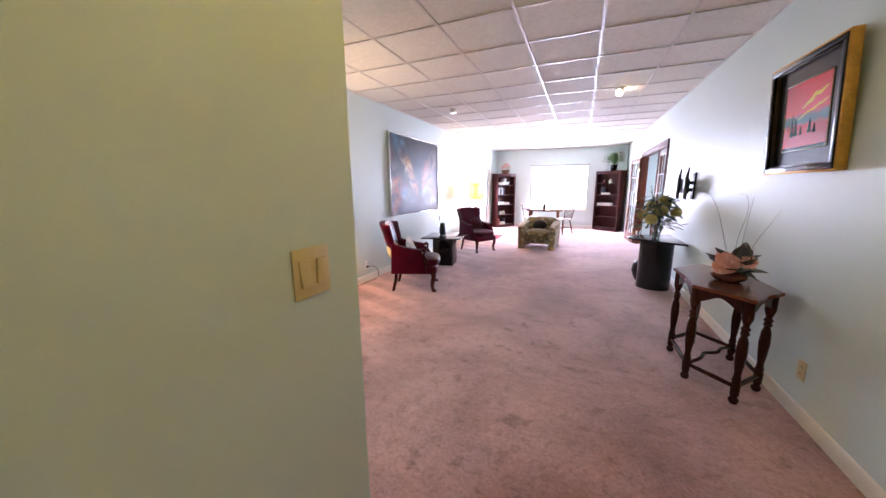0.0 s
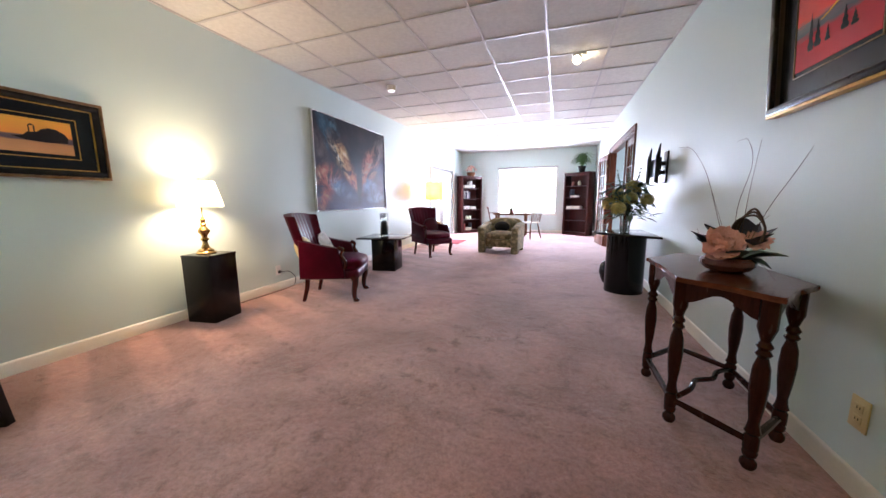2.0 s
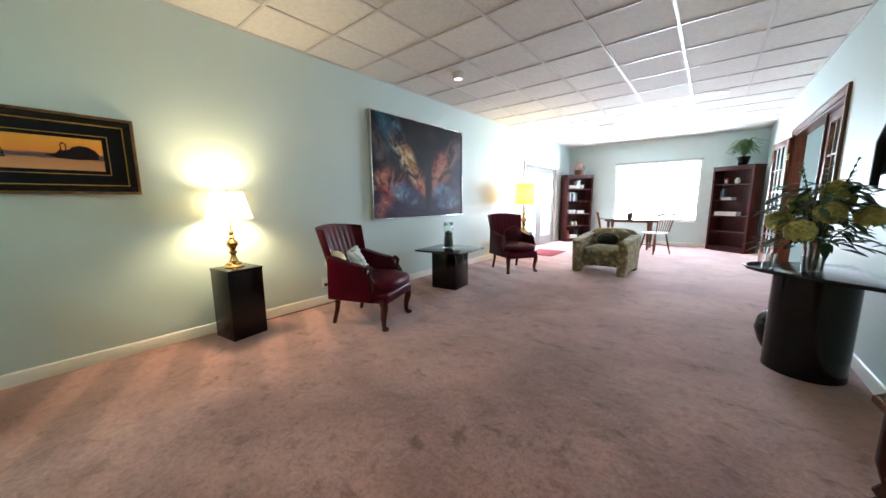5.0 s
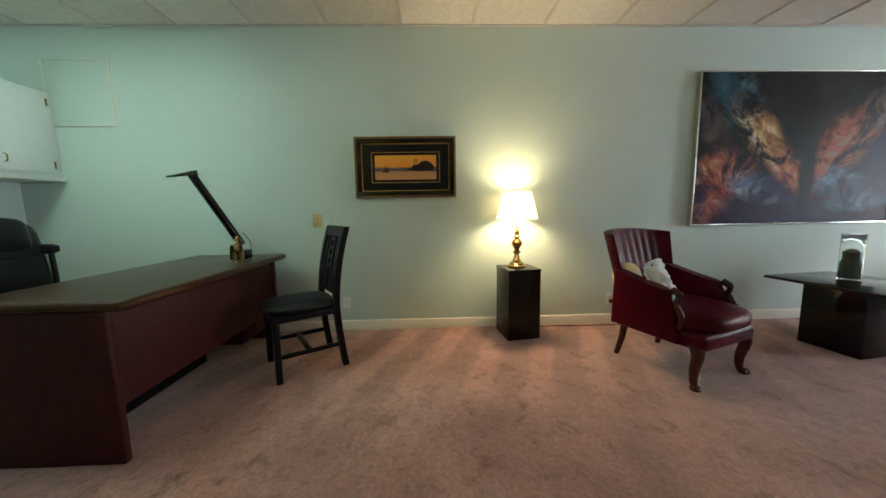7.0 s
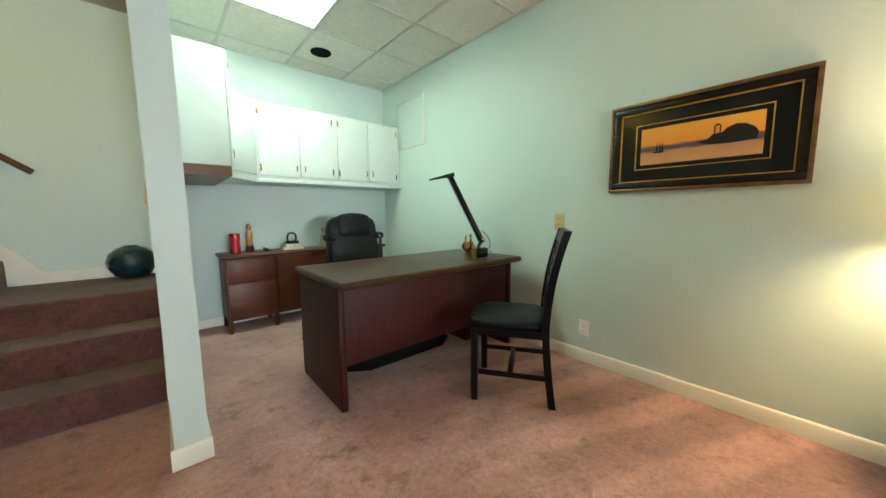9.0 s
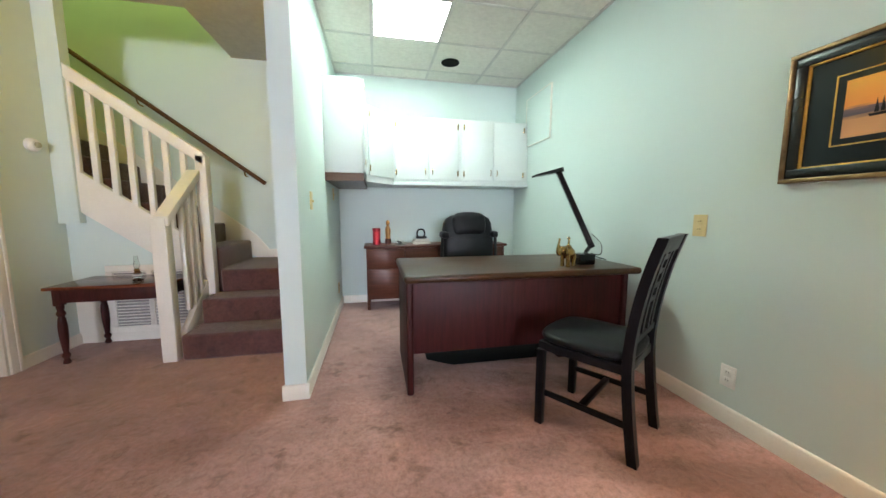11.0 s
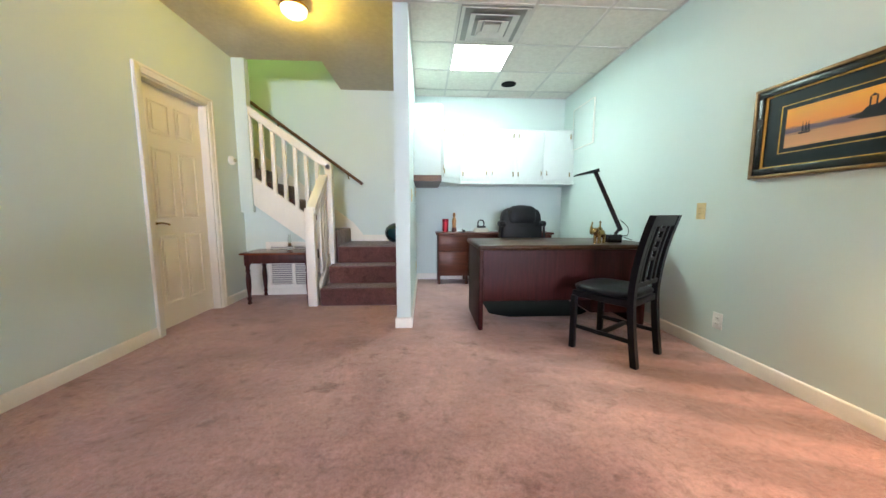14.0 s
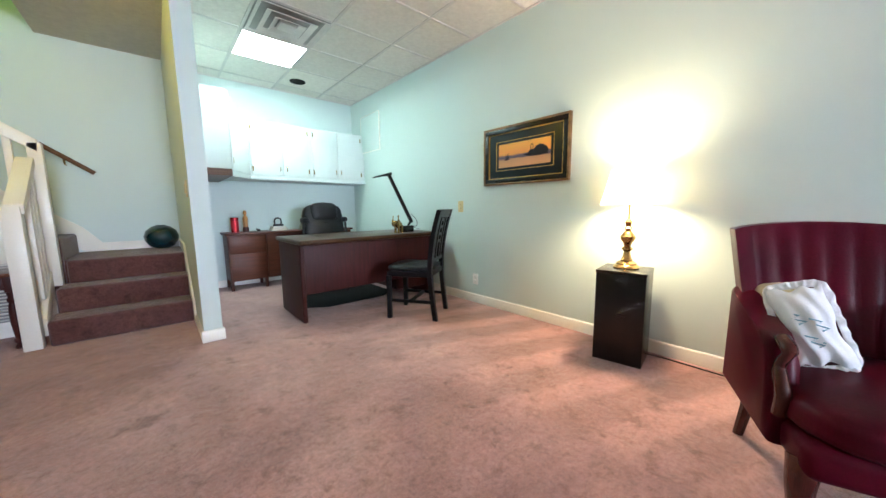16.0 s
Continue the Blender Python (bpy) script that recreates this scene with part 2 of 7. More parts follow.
    warm2 = ramp(chain((-0.8, 0, 0), (1, 1.7, 1), (1, 6, 2), 6.0, 2.2), [(0.33, (0.04, 0.02, 0.02)), (0.43, (0.16, 0.05, 0.045)), (0.51, (0.34, 0.12, 0.08)), (0.59, (0.26, 0.18, 0.15)), (0.68, (0.5, 0.42, 0.38))])
    cream = ramp(chain((0.7, 0, 0), (1, 2.0, 1), (5, 0, 2), 5.0, 2.0), [(0.33, (0.04, 0.03, 0.03)), (0.45, (0.30, 0.15, 0.07)), (0.55, (0.52, 0.34, 0.16)), (0.66, (0.60, 0.54, 0.44))])
    teal = ramp(chain((0.5, 0, 0), (1, 1.5, 1), (5, 3, 2), 4.0, 1.5), [(0.35, (0.010, 0.022, 0.035)), (0.55, (0.03, 0.075, 0.11)), (0.7, (0.14, 0.22, 0.26))])
    blue = ramp(chain((0, 0, 0), (1, 1, 2), (8, 3, 2), 5.0, 1.6), [(0.35, (0.03, 0.035, 0.07)), (0.55, (0.12, 0.15, 0.24)), (0.7, (0.36, 0.42, 0.50))])
    taupe = ramp(chain((-0.7, 0, 0), (1, 1.8, 1), (2, 6, 2), 3.0, 0.8), [(0.35, (0.03, 0.022, 0.024)), (0.6, (0.12, 0.095, 0.095))])
    ink = ramp(chain((0, 0, 0), (1, 1, 1), (6, 1, 3), 5.0, 1.5), [(0.3, (0.005, 0.006, 0.008)), (0.7, (0.022, 0.018, 0.022))])
    streak = contrast(chain((0.7, 0, 0), (1, 1.6, 1), (2, 0, 2), 5.5, 2.0), 0.39, 0.58)
    streak2 = contrast(chain((-0.8, 0, 0), (1, 1.6, 1), (7, 0, 1), 5.5, 2.0), 0.39, 0.58)
    flake = contrast(chain((-0.3, 0, 0), (1, 1.3, 1), (4, 4, 4), 5.0, 2.0), 0.41, 0.59)
    c = mix(times(spot(0.05, -0.78, 1.7, 0.75, 0.0), contrast(base, -0.1, 0.02), 3.0), base, low)
    c = mix(times(spot(0.90, -0.15, 0.35, 0.60, 0.0), contrast(base, -0.1, 0.02), 1.8), c, low)
    c = mix(times(spot(0.74, 0.34, 0.24, 0.62, -0.85), streak2, 2.2), c, taupe)
    c = mix(times(spot(-0.60, 0.46, 0.24, 0.46, 0.5), streak, 3.0), c, teal)
    c = mix(times(spot(-0.80, 0.18, 0.16, 0.50, 0.5), streak, 1.8), c, taupe)
    c = mix(times(spot(-0.68, -0.22, 0.36, 0.26, 0.3), flake, 2.6), c, warm)
    c = mix(times(spot(-0.84, -0.50, 0.30, 0.26, 0.5), flake, 1.0), c, warm)
    c = mix(times(spot(0.40, 0.02, 0.26, 0.56, -0.80), streak2, 2.4), c, warm2)
    c = mix(times(spot(-0.10, -0.12, 0.17, 0.46, 0.75), streak, 2.4), c, warm)
    c = mix(times(spot(-0.34, 0.14, 0.19, 0.48, 0.72), streak, 2.6), c, cream)
    c = mix(times(spot(-0.40, -0.32, 0.34, 0.16, -0.35), flake, 2.0), c, blue)
    c = mix(times(spot(0.36, -0.29, 0.36, 0.16, -0.1), flake, 2.2), c, blue)
    c = mix(times(spot(0.64, -0.46, 0.36, 0.13, 0.1), flake, 2.2), c, blue)
    c = mix(times(spot(0.0, 0.24, 0.24, 0.42, 0.1), streak, 2.6), c, ink)
    c = mix(times(spot(0.11, -0.22, 0.10, 0.42, -0.05), contrast(base, -0.1, 0.01), 2.2), c, ink)
    l.new(c, p.inputs["Base Color"])
    p.inputs["Roughness"].default_value = 0.42
    p.inputs["Specular IOR Level"].default_value = 0.09
    bp = n.new("ShaderNodeBump")
    bp.inputs["Strength"].default_value = 0.15
    l.new(streak, bp.inputs["Height"])
    l.new(bp.outputs[0], p.inputs["Normal"])
    return m


def sunset_mat(name, top, mid, low):
    m = bpy.data.materials.new(name)
    m.use_nodes = True
    n, l = m.node_tree.nodes, m.node_tree.links
    p = n["Principled BSDF"]
    tc, sep, ns, add, r = n.new("ShaderNodeTexCoord"), n.new("ShaderNodeSeparateXYZ"), n.new("ShaderNodeTexNoise"), n.new("ShaderNodeMath"), n.new("ShaderNodeValToRGB")
    l.new(tc.outputs["Generated"], sep.inputs[0])
    mp = n.new("ShaderNodeMapping")
    mp.inputs["Scale"].default_value = (1, 1.5, 9)
    l.new(tc.outputs["Generated"], mp.inputs["Vector"])
    l.new(mp.outputs[0], ns.inputs["Vector"])
    ns.inputs["Scale"].default_value = 3
    add.operation = "MULTIPLY_ADD"
    add.inputs[1].default_value = 0.12
    l.new(ns.outputs["Fac"], add.inputs[0])
    l.new(sep.outputs["Z"], add.inputs[2])
    e = r.color_ramp.elements
    e[0].position, e[0].color = 0.05, (*low, 1)
    e[1].position, e[1].color = 0.98, (*top, 1)
    e.new(0.38).color = (*[c * 0.8 for c in low], 1)
    e.new(0.44).color = (0.10, 0.075, 0.09, 1)
    e.new(0.54).color = (0.16, 0.10, 0.10, 1)
    e.new(0.58).color = (*mid, 1)
    l.new(add.outputs[0], r.inputs[0])
    l.new(r.outputs[0], p.inputs["Base Color"])
    p.inputs["Roughness"].default_value = 0.2
    p.inputs["Specular IOR Level"].default_value = 0.3
    return m


def floral_mat():
    m = mat("floral_cloth", (0.24, 0.20, 0.095), (0.085, 0.078, 0.035), rough=0.9, scale=14, fine=60, bump=0.3, sheen=0.2)
    n, l = m.node_tree.nodes, m.node_tree.links
    p = n["Principled BSDF"]
    src = p.inputs["Base Color"].links[0].from_socket
    v, r, k = n.new("ShaderNodeTexVoronoi"), n.new("ShaderNodeValToRGB"), n.new("ShaderNodeMix")
    v.inputs["Scale"].default_value = 11
    tc = n.new("ShaderNodeTexCoord")
    l.new(tc.outputs["Object"], v.inputs["Vector"])
    r.color_ramp.elements[0].position, r.color_ramp.elements[0].color = 0.28, (1, 1, 1, 1)
    r.color_ramp.elements[1].position, r.color_ramp.elements[1].color = 0.45, (0, 0, 0, 1)
    l.new(v.outputs["Distance"], r.inputs[0])
    k.data_type = "RGBA"
    l.new(r.outputs[0], k.inputs[0])
    l.new(src, k.inputs[6])
    k.inputs[7].default_value = (0.34, 0.27, 0.14, 1)
    l.new(k.outputs[2], p.inputs["Base Color"])
    return m


def wood(name, a, b, rough=0.35, coat=0.3, axis=0, scale=5.0):
    st = [9, 9, 9]
    st[axis] = 0.7
    return mat(name, a, b, rough=rough, scale=scale, fine=38, bump=0.06, coat=coat, stretch=tuple(st), spec=0.18)


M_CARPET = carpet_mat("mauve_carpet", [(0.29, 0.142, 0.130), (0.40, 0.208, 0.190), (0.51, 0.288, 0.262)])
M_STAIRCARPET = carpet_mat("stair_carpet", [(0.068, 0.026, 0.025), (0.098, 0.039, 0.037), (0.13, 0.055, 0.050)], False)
M_WALL = mat("mint_wall_paint", (0.590, 0.680, 0.650), (0.570, 0.664, 0.630), rough=0.5, scale=1.3, fine=180, bump=0.12, dist=0.001, spec=0.4)
M_DRYCEIL = mat("textured_ceiling_paint", (0.62, 0.58, 0.50), (0.54, 0.50, 0.43), rough=0.75, scale=18, fine=60, bump=0.5, dist=0.004)
M_TILE = tile_mat()
M_TEE = mat("ceiling_grid_metal", (0.64, 0.60, 0.57), rough=0.42, bump=0.0, spec=0.7)
M_TRIM = mat("white_trim_paint", (0.78, 0.75, 0.68), (0.72, 0.69, 0.62), rough=0.32, scale=3, fine=90, bump=0.05)
M_CAB = mat("white_cabinet_paint", (0.60, 0.64, 0.62), (0.565, 0.605, 0.585), rough=0.42, scale=3, fine=60, bump=0.05)
M_DOOR = mat("cream_door_paint", (0.85, 0.80, 0.70), (0.80, 0.75, 0.65), rough=0.35, scale=2, fine=80, bump=0.06)
M_DESK = wood("walnut_desk_wood", (0.050, 0.008, 0.008), (0.022, 0.004, 0.004), 0.5, 0.0, 2)
M_DESKTOP = wood("walnut_top_wood", (0.060, 0.026, 0.010), (0.030, 0.013, 0.006), 0.32, 0.0, 0)
M_CRED = wood("credenza_wood", (0.10, 0.028, 0.015), (0.055, 0.016, 0.009), 0.4, 0.05, 0)
M_MAHOG = wood("mahogany_wood", (0.060, 0.012, 0.010), (0.026, 0.006, 0.005), 0.4, 0.0, 2)
M_OCT = wood("polished_table_wood", (0.15, 0.042, 0.018), (0.085, 0.023, 0.011), 0.20, 0.15, 0)
M_OCTLEG = wood("dark_turned_wood", (0.045, 0.010, 0.006), (0.025, 0.006, 0.004), 0.25, 0.1, 2)
M_FRENCH = wood("cherry_door_wood", (0.17, 0.055, 0.026), (0.10, 0.03, 0.015), 0.35, 0.3, 2)
M_PINE = wood("honey_chair_wood", (0.17, 0.07, 0.028), (0.10, 0.04, 0.017), 0.35, 0.2, 2)
M_RAILWOOD = wood("brown_handrail_wood", (0.13, 0.06, 0.03), (0.08, 0.035, 0.018), 0.4, 0.2, 0)
M_LACQ = mat("black_lacquer", (0.007, 0.006, 0.007), (0.005, 0.004, 0.005), rough=0.14, scale=4, bump=0.0, spec=0.35)
M_PED = mat("brown_black_laminate", (0.012, 0.007, 0.007), (0.008, 0.005, 0.005), rough=0.25, scale=4, bump=0.03, spec=0.3)
M_BLACKWOOD = mat("black_stained_wood", (0.008, 0.007, 0.009), (0.005, 0.004, 0.005), spec=0.15, rough=0.34, scale=8, fine=40, bump=0.08, stretch=(6, 6, 1))
M_BLACKLEATHER = mat("black_leather", (0.011, 0.011, 0.013), (0.006, 0.006, 0.007), spec=0.16, rough=0.4, scale=9, fine=140, bump=0.35, dist=0.003)
M_BURG = mat("burgundy_leather", (0.070, 0.0016, 0.010), (0.040, 0.001, 0.006), rough=0.34, scale=6, fine=150, bump=0.2, dist=0.002, spec=0.10)
M_LEG = wood("dark_red_leg_wood", (0.07, 0.013, 0.010), (0.035, 0.007, 0.006), 0.25, 0.5, 2)
M_BRASS = mat("aged_brass", (0.56, 0.38, 0.14), (0.36, 0.23, 0.08), rough=0.24, metal=1.0, scale=14, bump=0.05)
M_BRONZE = mat("bronzed_frame", (0.26, 0.15, 0.065), (0.13, 0.07, 0.03), rough=0.35, metal=0.7, scale=20, bump=0.1)
M_HEADRAIL = mat("grey_shade_rail", (0.45, 0.44, 0.45), rough=0.5, bump=0.0)
M_GOLD = mat("gilt_frame", (0.62, 0.34, 0.05), (0.40, 0.21, 0.03), rough=0.42, metal=0.55, scale=20, bump=0.2)
M_SILVER = mat("silver_frame", (0.72, 0.72, 0.70), rough=0.16, metal=1.0, bump=0.0)
M_BLACKFRAME = mat("black_frame", (0.010, 0.007, 0.006), (0.006, 0.005, 0.004), rough=0.25, bump=0.05, spec=0.3)
M_MAT = mat("dark_picture_mount", (0.008, 0.010, 0.013), rough=0.2, bump=0.0, spec=0.22)
M_CANVAS = abstract_mat()
M_SUN1 = sunset_mat("orange_sunset_print", (0.80, 0.36, 0.05), (0.78, 0.27, 0.05), (0.62, 0.30, 0.13))
M_SUN2 = sunset_mat("red_sunset_print", (0.62, 0.03, 0.03), (0.66, 0.05, 0.03), (0.55, 0.03, 0.04))
M_SILH = mat("print_silhouette", (0.02, 0.015, 0.017), rough=0.15, bump=0, spec=0.2)
M_DARKSLIP = mat("dark_bronze_slip", (0.06, 0.035, 0.02), (0.03, 0.018, 0.01), rough=0.4, metal=0.4, scale=20, bump=0.1)
M_SILH2 = mat("print_cloud_gold", (0.75, 0.33, 0.03), rough=0.15, bump=0)
M_IVORY = mat("ivory_plastic", (0.66, 0.52, 0.25), rough=0.35, bump=0.0)
M_WPLAS = mat("white_plastic", (0.86, 0.85, 0.82), rough=0.35, bump=0.0)
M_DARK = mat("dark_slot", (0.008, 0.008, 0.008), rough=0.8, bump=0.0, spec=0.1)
M_GLASS = clear("window_glass")
M_VASEGLASS = clear("vase_glass", (0.9, 0.95, 0.93))
M_SHADE = shade_mat("ivory_lampshade", (0.86, 0.80, 0.64), (0.97, 0.92, 0.80))
M_SHADE2 = shade_mat("yellow_lampshade", (0.88, 0.66, 0.20), (0.97, 0.76, 0.26), 0.45, (1.0, 0.78, 0.22))
M_DOME = glow("lit_dome_glass", (1.0, 0.74, 0.27), 4.5)
M_PANEL = glow("lit_light_panel", (0.79, 1.0, 0.79), 44.0)
M_SPOT = glow("lit_spot_lens", (1.0, 0.86, 0.55), 30.0)
M_SMOKE = glow("lit_white_lens", (1.0, 0.97, 0.9), 3.0)
M_FLORAL = floral_mat()
M_TEAL = mat("dark_teal_glaze", (0.006, 0.035, 0.045), (0.004, 0.022, 0.03), rough=0.12, scale=5, bump=0.0, coat=0.5)
M_RED = mat("red_metallic_can", (0.42, 0.012, 0.025), (0.3, 0.01, 0.02), rough=0.28, metal=0.5, bump=0.0)
M_WHITECLOTH = mat("white_print_cloth", (0.86, 0.85, 0.86), (0.80, 0.81, 0.84), rough=0.9, scale=10, fine=220, bump=0.4)
M_PRINTBLUE = mat("faded_blue_print", (0.25, 0.42, 0.50), rough=0.9, bump=0)
M_YELLOWCLOTH = mat("pale_yellow_cloth", (0.62, 0.52, 0.30), (0.55, 0.45, 0.25), rough=0.9, scale=20, fine=200, bump=0.3)
M_LEAF = mat("leaf_green", (0.055, 0.10, 0.035), (0.03, 0.06, 0.02), rough=0.5, scale=20, bump=0.1, var=0.3)
M_FERN = mat("fresh_fern_green", (0.10, 0.19, 0.05), (0.06, 0.12, 0.03), rough=0.5, scale=20, bump=0.1)
M_HYDR = mat("yellow_green_petals", (0.46, 0.38, 0.11), (0.30, 0.26, 0.075), rough=0.75, scale=30, bump=0.3, var=0.15)
M_PEACH = mat("peach_silk_petals", (0.80, 0.44, 0.36), (0.68, 0.30, 0.22), rough=0.6, scale=14, bump=0.2)
M_NAVYLEAF = mat("dark_blue_leaves", (0.012, 0.012, 0.025), rough=0.45, scale=14, bump=0.1)
M_TWIG = mat("twig_brown", (0.06, 0.035, 0.022), rough=0.7, bump=0.2)
M_BOWL = mat("brown_glazed_bowl", (0.16, 0.05, 0.035), (0.10, 0.03, 0.022), rough=0.18, bump=0.0, coat=0.5)
M_BLACKMETAL = mat("black_metal", (0.007, 0.007, 0.008), spec=0.3, rough=0.4, metal=0.0, bump=0.05)
M_CORD = mat("black_cord", (0.012, 0.012, 0.012), rough=0.6, bump=0)
M_VELVET = mat("crimson_velvet", (0.055, 0.002, 0.007), (0.035, 0.0015, 0.004), rough=0.85, scale=9, fine=200, bump=0.2, spec=0.1, sheen=0.15)
M_REDMAT = mat("red_doormat_pile", (0.20, 0.007, 0.016), (0.14, 0.005, 0.010), rough=0.95, scale=14, fine=240, bump=0.6)
M_TABLETOP = mat("pale_table_top", (0.72, 0.70, 0.66), rough=0.3, bump=0.0)
M_PAPER = mat("book_pages", (0.62, 0.58, 0.48), rough=0.8, fine=300, bump=0.2, stretch=(1, 1, 20))
M_BOOKS = [mat("book_cloth", c, rough=0.55, scale=20, bump=0.1) for c in ((0.55, 0.54, 0.5), (0.06, 0.065, 0.08), (0.30, 0.05, 0.04), (0.11, 0.13, 0.16), (0.38, 0.33, 0.25))]
M_TERRA = mat("ochre_pottery", (0.42, 0.20, 0.04), (0.3, 0.13, 0.03), rough=0.5, scale=20)
M_STONE = mat("pale_stoneware", (0.42, 0.42, 0.30), (0.3, 0.31, 0.22), rough=0.6, scale=25)
M_SAND = mat("dark_layered_sand", (0.05, 0.06, 0.05), (0.02, 0.03, 0.035), rough=0.9, scale=5, fine=200, stretch=(1, 1, 6))
# flat grey for the shade inside the vent openings
M_VENTGAP = mat("vent_gap_grey", (0.30, 0.29, 0.28), rough=0.5, bump=0.0)
M_DINE = wood("dining_table_wood", (0.16, 0.075, 0.035), (0.10, 0.045, 0.02), 0.15, 1.0, 0)
M_OUTW = glow("shaded_garden_light", (0.80, 0.92, 0.95), 0.55)
M_TAUPE = mat("weathered_taupe_paint", (0.30, 0.27, 0.25), (0.24, 0.215, 0.20), rough=0.45, scale=4, fine=90, bump=0.08)
M_OUT = glow("bright_overcast", (0.93, 0.97, 1.0), 1.9)

# ---- geometry helpers ----
def box(bm, a, b, bev=0.0, seg=2, m=None):
    r = bmesh.ops.create_cube(bm, size=1)["verts"]
    for v in r:
        v.co = Vector([a[i] + (v.co[i] + 0.5) * (b[i] - a[i]) for i in range(3)])
    if bev:
        es = {e for v in r for e in v.link_edges}
        out = bmesh.ops.bevel(bm, geom=list(es), offset=bev, segments=seg, profile=0.5, affect="EDGES", clamp_overlap=True)
        r = [v for v in out["verts"]] if out["verts"] else r
    if m is not None:
        bmesh.ops.transform(bm, matrix=m, verts=list({v for v in r if v.is_valid}))
    return r


def lathe(bm, prof, n=20, c=(0, 0, 0), m=None):
    rings = []
    for r, z in prof:
        if r < 1e-5:
            rings.append([bm.verts.new((c[0], c[1], c[2] + z))])
        else:
            rings.append([bm.verts.new((c[0] + r * math.cos(6.28318531 * k / n), c[1] + r * math.sin(6.28318531 * k / n), c[2] + z)) for k in range(n)])
    for p, q in zip(rings, rings[1:]):
        for k in range(n):
            j = (k + 1) % n
            f = [p[k % len(p)], p[j % len(p)], q[j % len(q)], q[k % len(q)]]
            f = list(dict.fromkeys(f))
            if len(f) > 2:
                bm.faces.new(f)
    for ring, flip in ((rings[0], True), (rings[-1], False)):
        if len(ring) > 2:
            bm.faces.new(ring[::-1] if flip else ring)
    if m is not None:
        bmesh.ops.transform(bm, matrix=m, verts=[v for r in rings for v in r])


def tube(bm, pts, r, n=8):
    pts = [Vector(p) for p in pts]
    rad = r if isinstance(r, (list, tuple)) else [r] * len(pts)
    rings, up = [], None
    for i, p in enumerate(pts):
        d = (pts[min(i + 1, len(pts) - 1)] - pts[max(i - 1, 0)]).normalized()
        if up is None:
            up = d.orthogonal().normalized()
        up = (up - d * up.dot(d)).normalized()
        s = d.cross(up)
        rings.append([bm.verts.new(p + (up * math.cos(6.28318531 * k / n) + s * math.sin(6.28318531 * k / n)) * rad[i]) for k in range(n)])
    for a, b in zip(rings, rings[1:]):
        for k in range(n):
            bm.faces.new((a[k], a[(k + 1) % n], b[(k + 1) % n], b[k]))
    bm.faces.new(rings[0][::-1])
    bm.faces.new(rings[-1])


def prism(bm, poly, z0, z1, bev=0.0, seg=2, m=None):
    lo = [bm.verts.new((x, y, z0)) for x, y in poly]
    hi = [bm.verts.new((x, y, z1)) for x, y in poly]
    n = len(poly)
    fs = [bm.faces.new(lo[::-1]), bm.faces.new(hi)] + [bm.faces.new((lo[k], lo[(k + 1) % n], hi[(k + 1) % n], hi[k])) for k in range(n)]
    vs = lo + hi
    if bev:
        es = {e for f in fs[:2] for e in f.edges}
        out = bmesh.ops.bevel(bm, geom=list(es), offset=bev, segments=seg, profile=0.5, affect="EDGES", clamp_overlap=True)
        vs = list({v for v in vs if v.is_valid} | set(out["verts"]))
    if m is not None:
        bmesh.ops.transform(bm, matrix=m, verts=[v for v in vs if v.is_valid])


def bez(*pts, n=10):
    """Points along a smooth curve through the given ones."""
    p = [Vector(q) for q in pts]
    p = [p[0] * 2 - p[1]] + p + [p[-1] * 2 - p[-2]]
    out = []
    for i in range(1, len(p) - 2):
        for k in range(n):
            t = k / n
            out.append(0.5 * (2 * p[i] + (p[i + 1] - p[i - 1]) * t + (2 * p[i - 1] - 5 * p[i] + 4 * p[i + 1] - p[i + 2]) * t * t + (3 * p[i] - p[i - 1] - 3 * p[i + 1] + p[i + 2]) * t ** 3))
    return out + [p[-2]]


def leaf(bm, base, tip, width, droop=0.0, side=None, n=4):
    """A pointed leaf blade, folded along its midrib."""
    base, tip = Vector(base), Vector(tip)
    d = tip - base
    s = (side or d.cross(Vector((0, 0, 1)))).normalized() if d.cross(Vector((0, 0, 1))).length > 1e-4 or side else Vector((1, 0, 0))
    up = s.cross(d).normalized()
    rows = []
    for i in range(n + 1):
        t = i / n
        w = width * math.sin(math.pi * min(0.97, 0.06 + 0.94 * t)) * 0.5
        c = base + d * t - Vector((0, 0, droop * t * t)) + up * 0.0
        rows.append([bm.verts.new(c - s * w + up * w * 0.35), bm.verts.new(c), bm.verts.new(c + s * w + up * w * 0.35)])
    for a, b in zip(rows, rows[1:]):
        bm.faces.new((a[0], a[1], b[1], b[0]))
        bm.faces.new((a[1], a[2], b[2], b[1]))


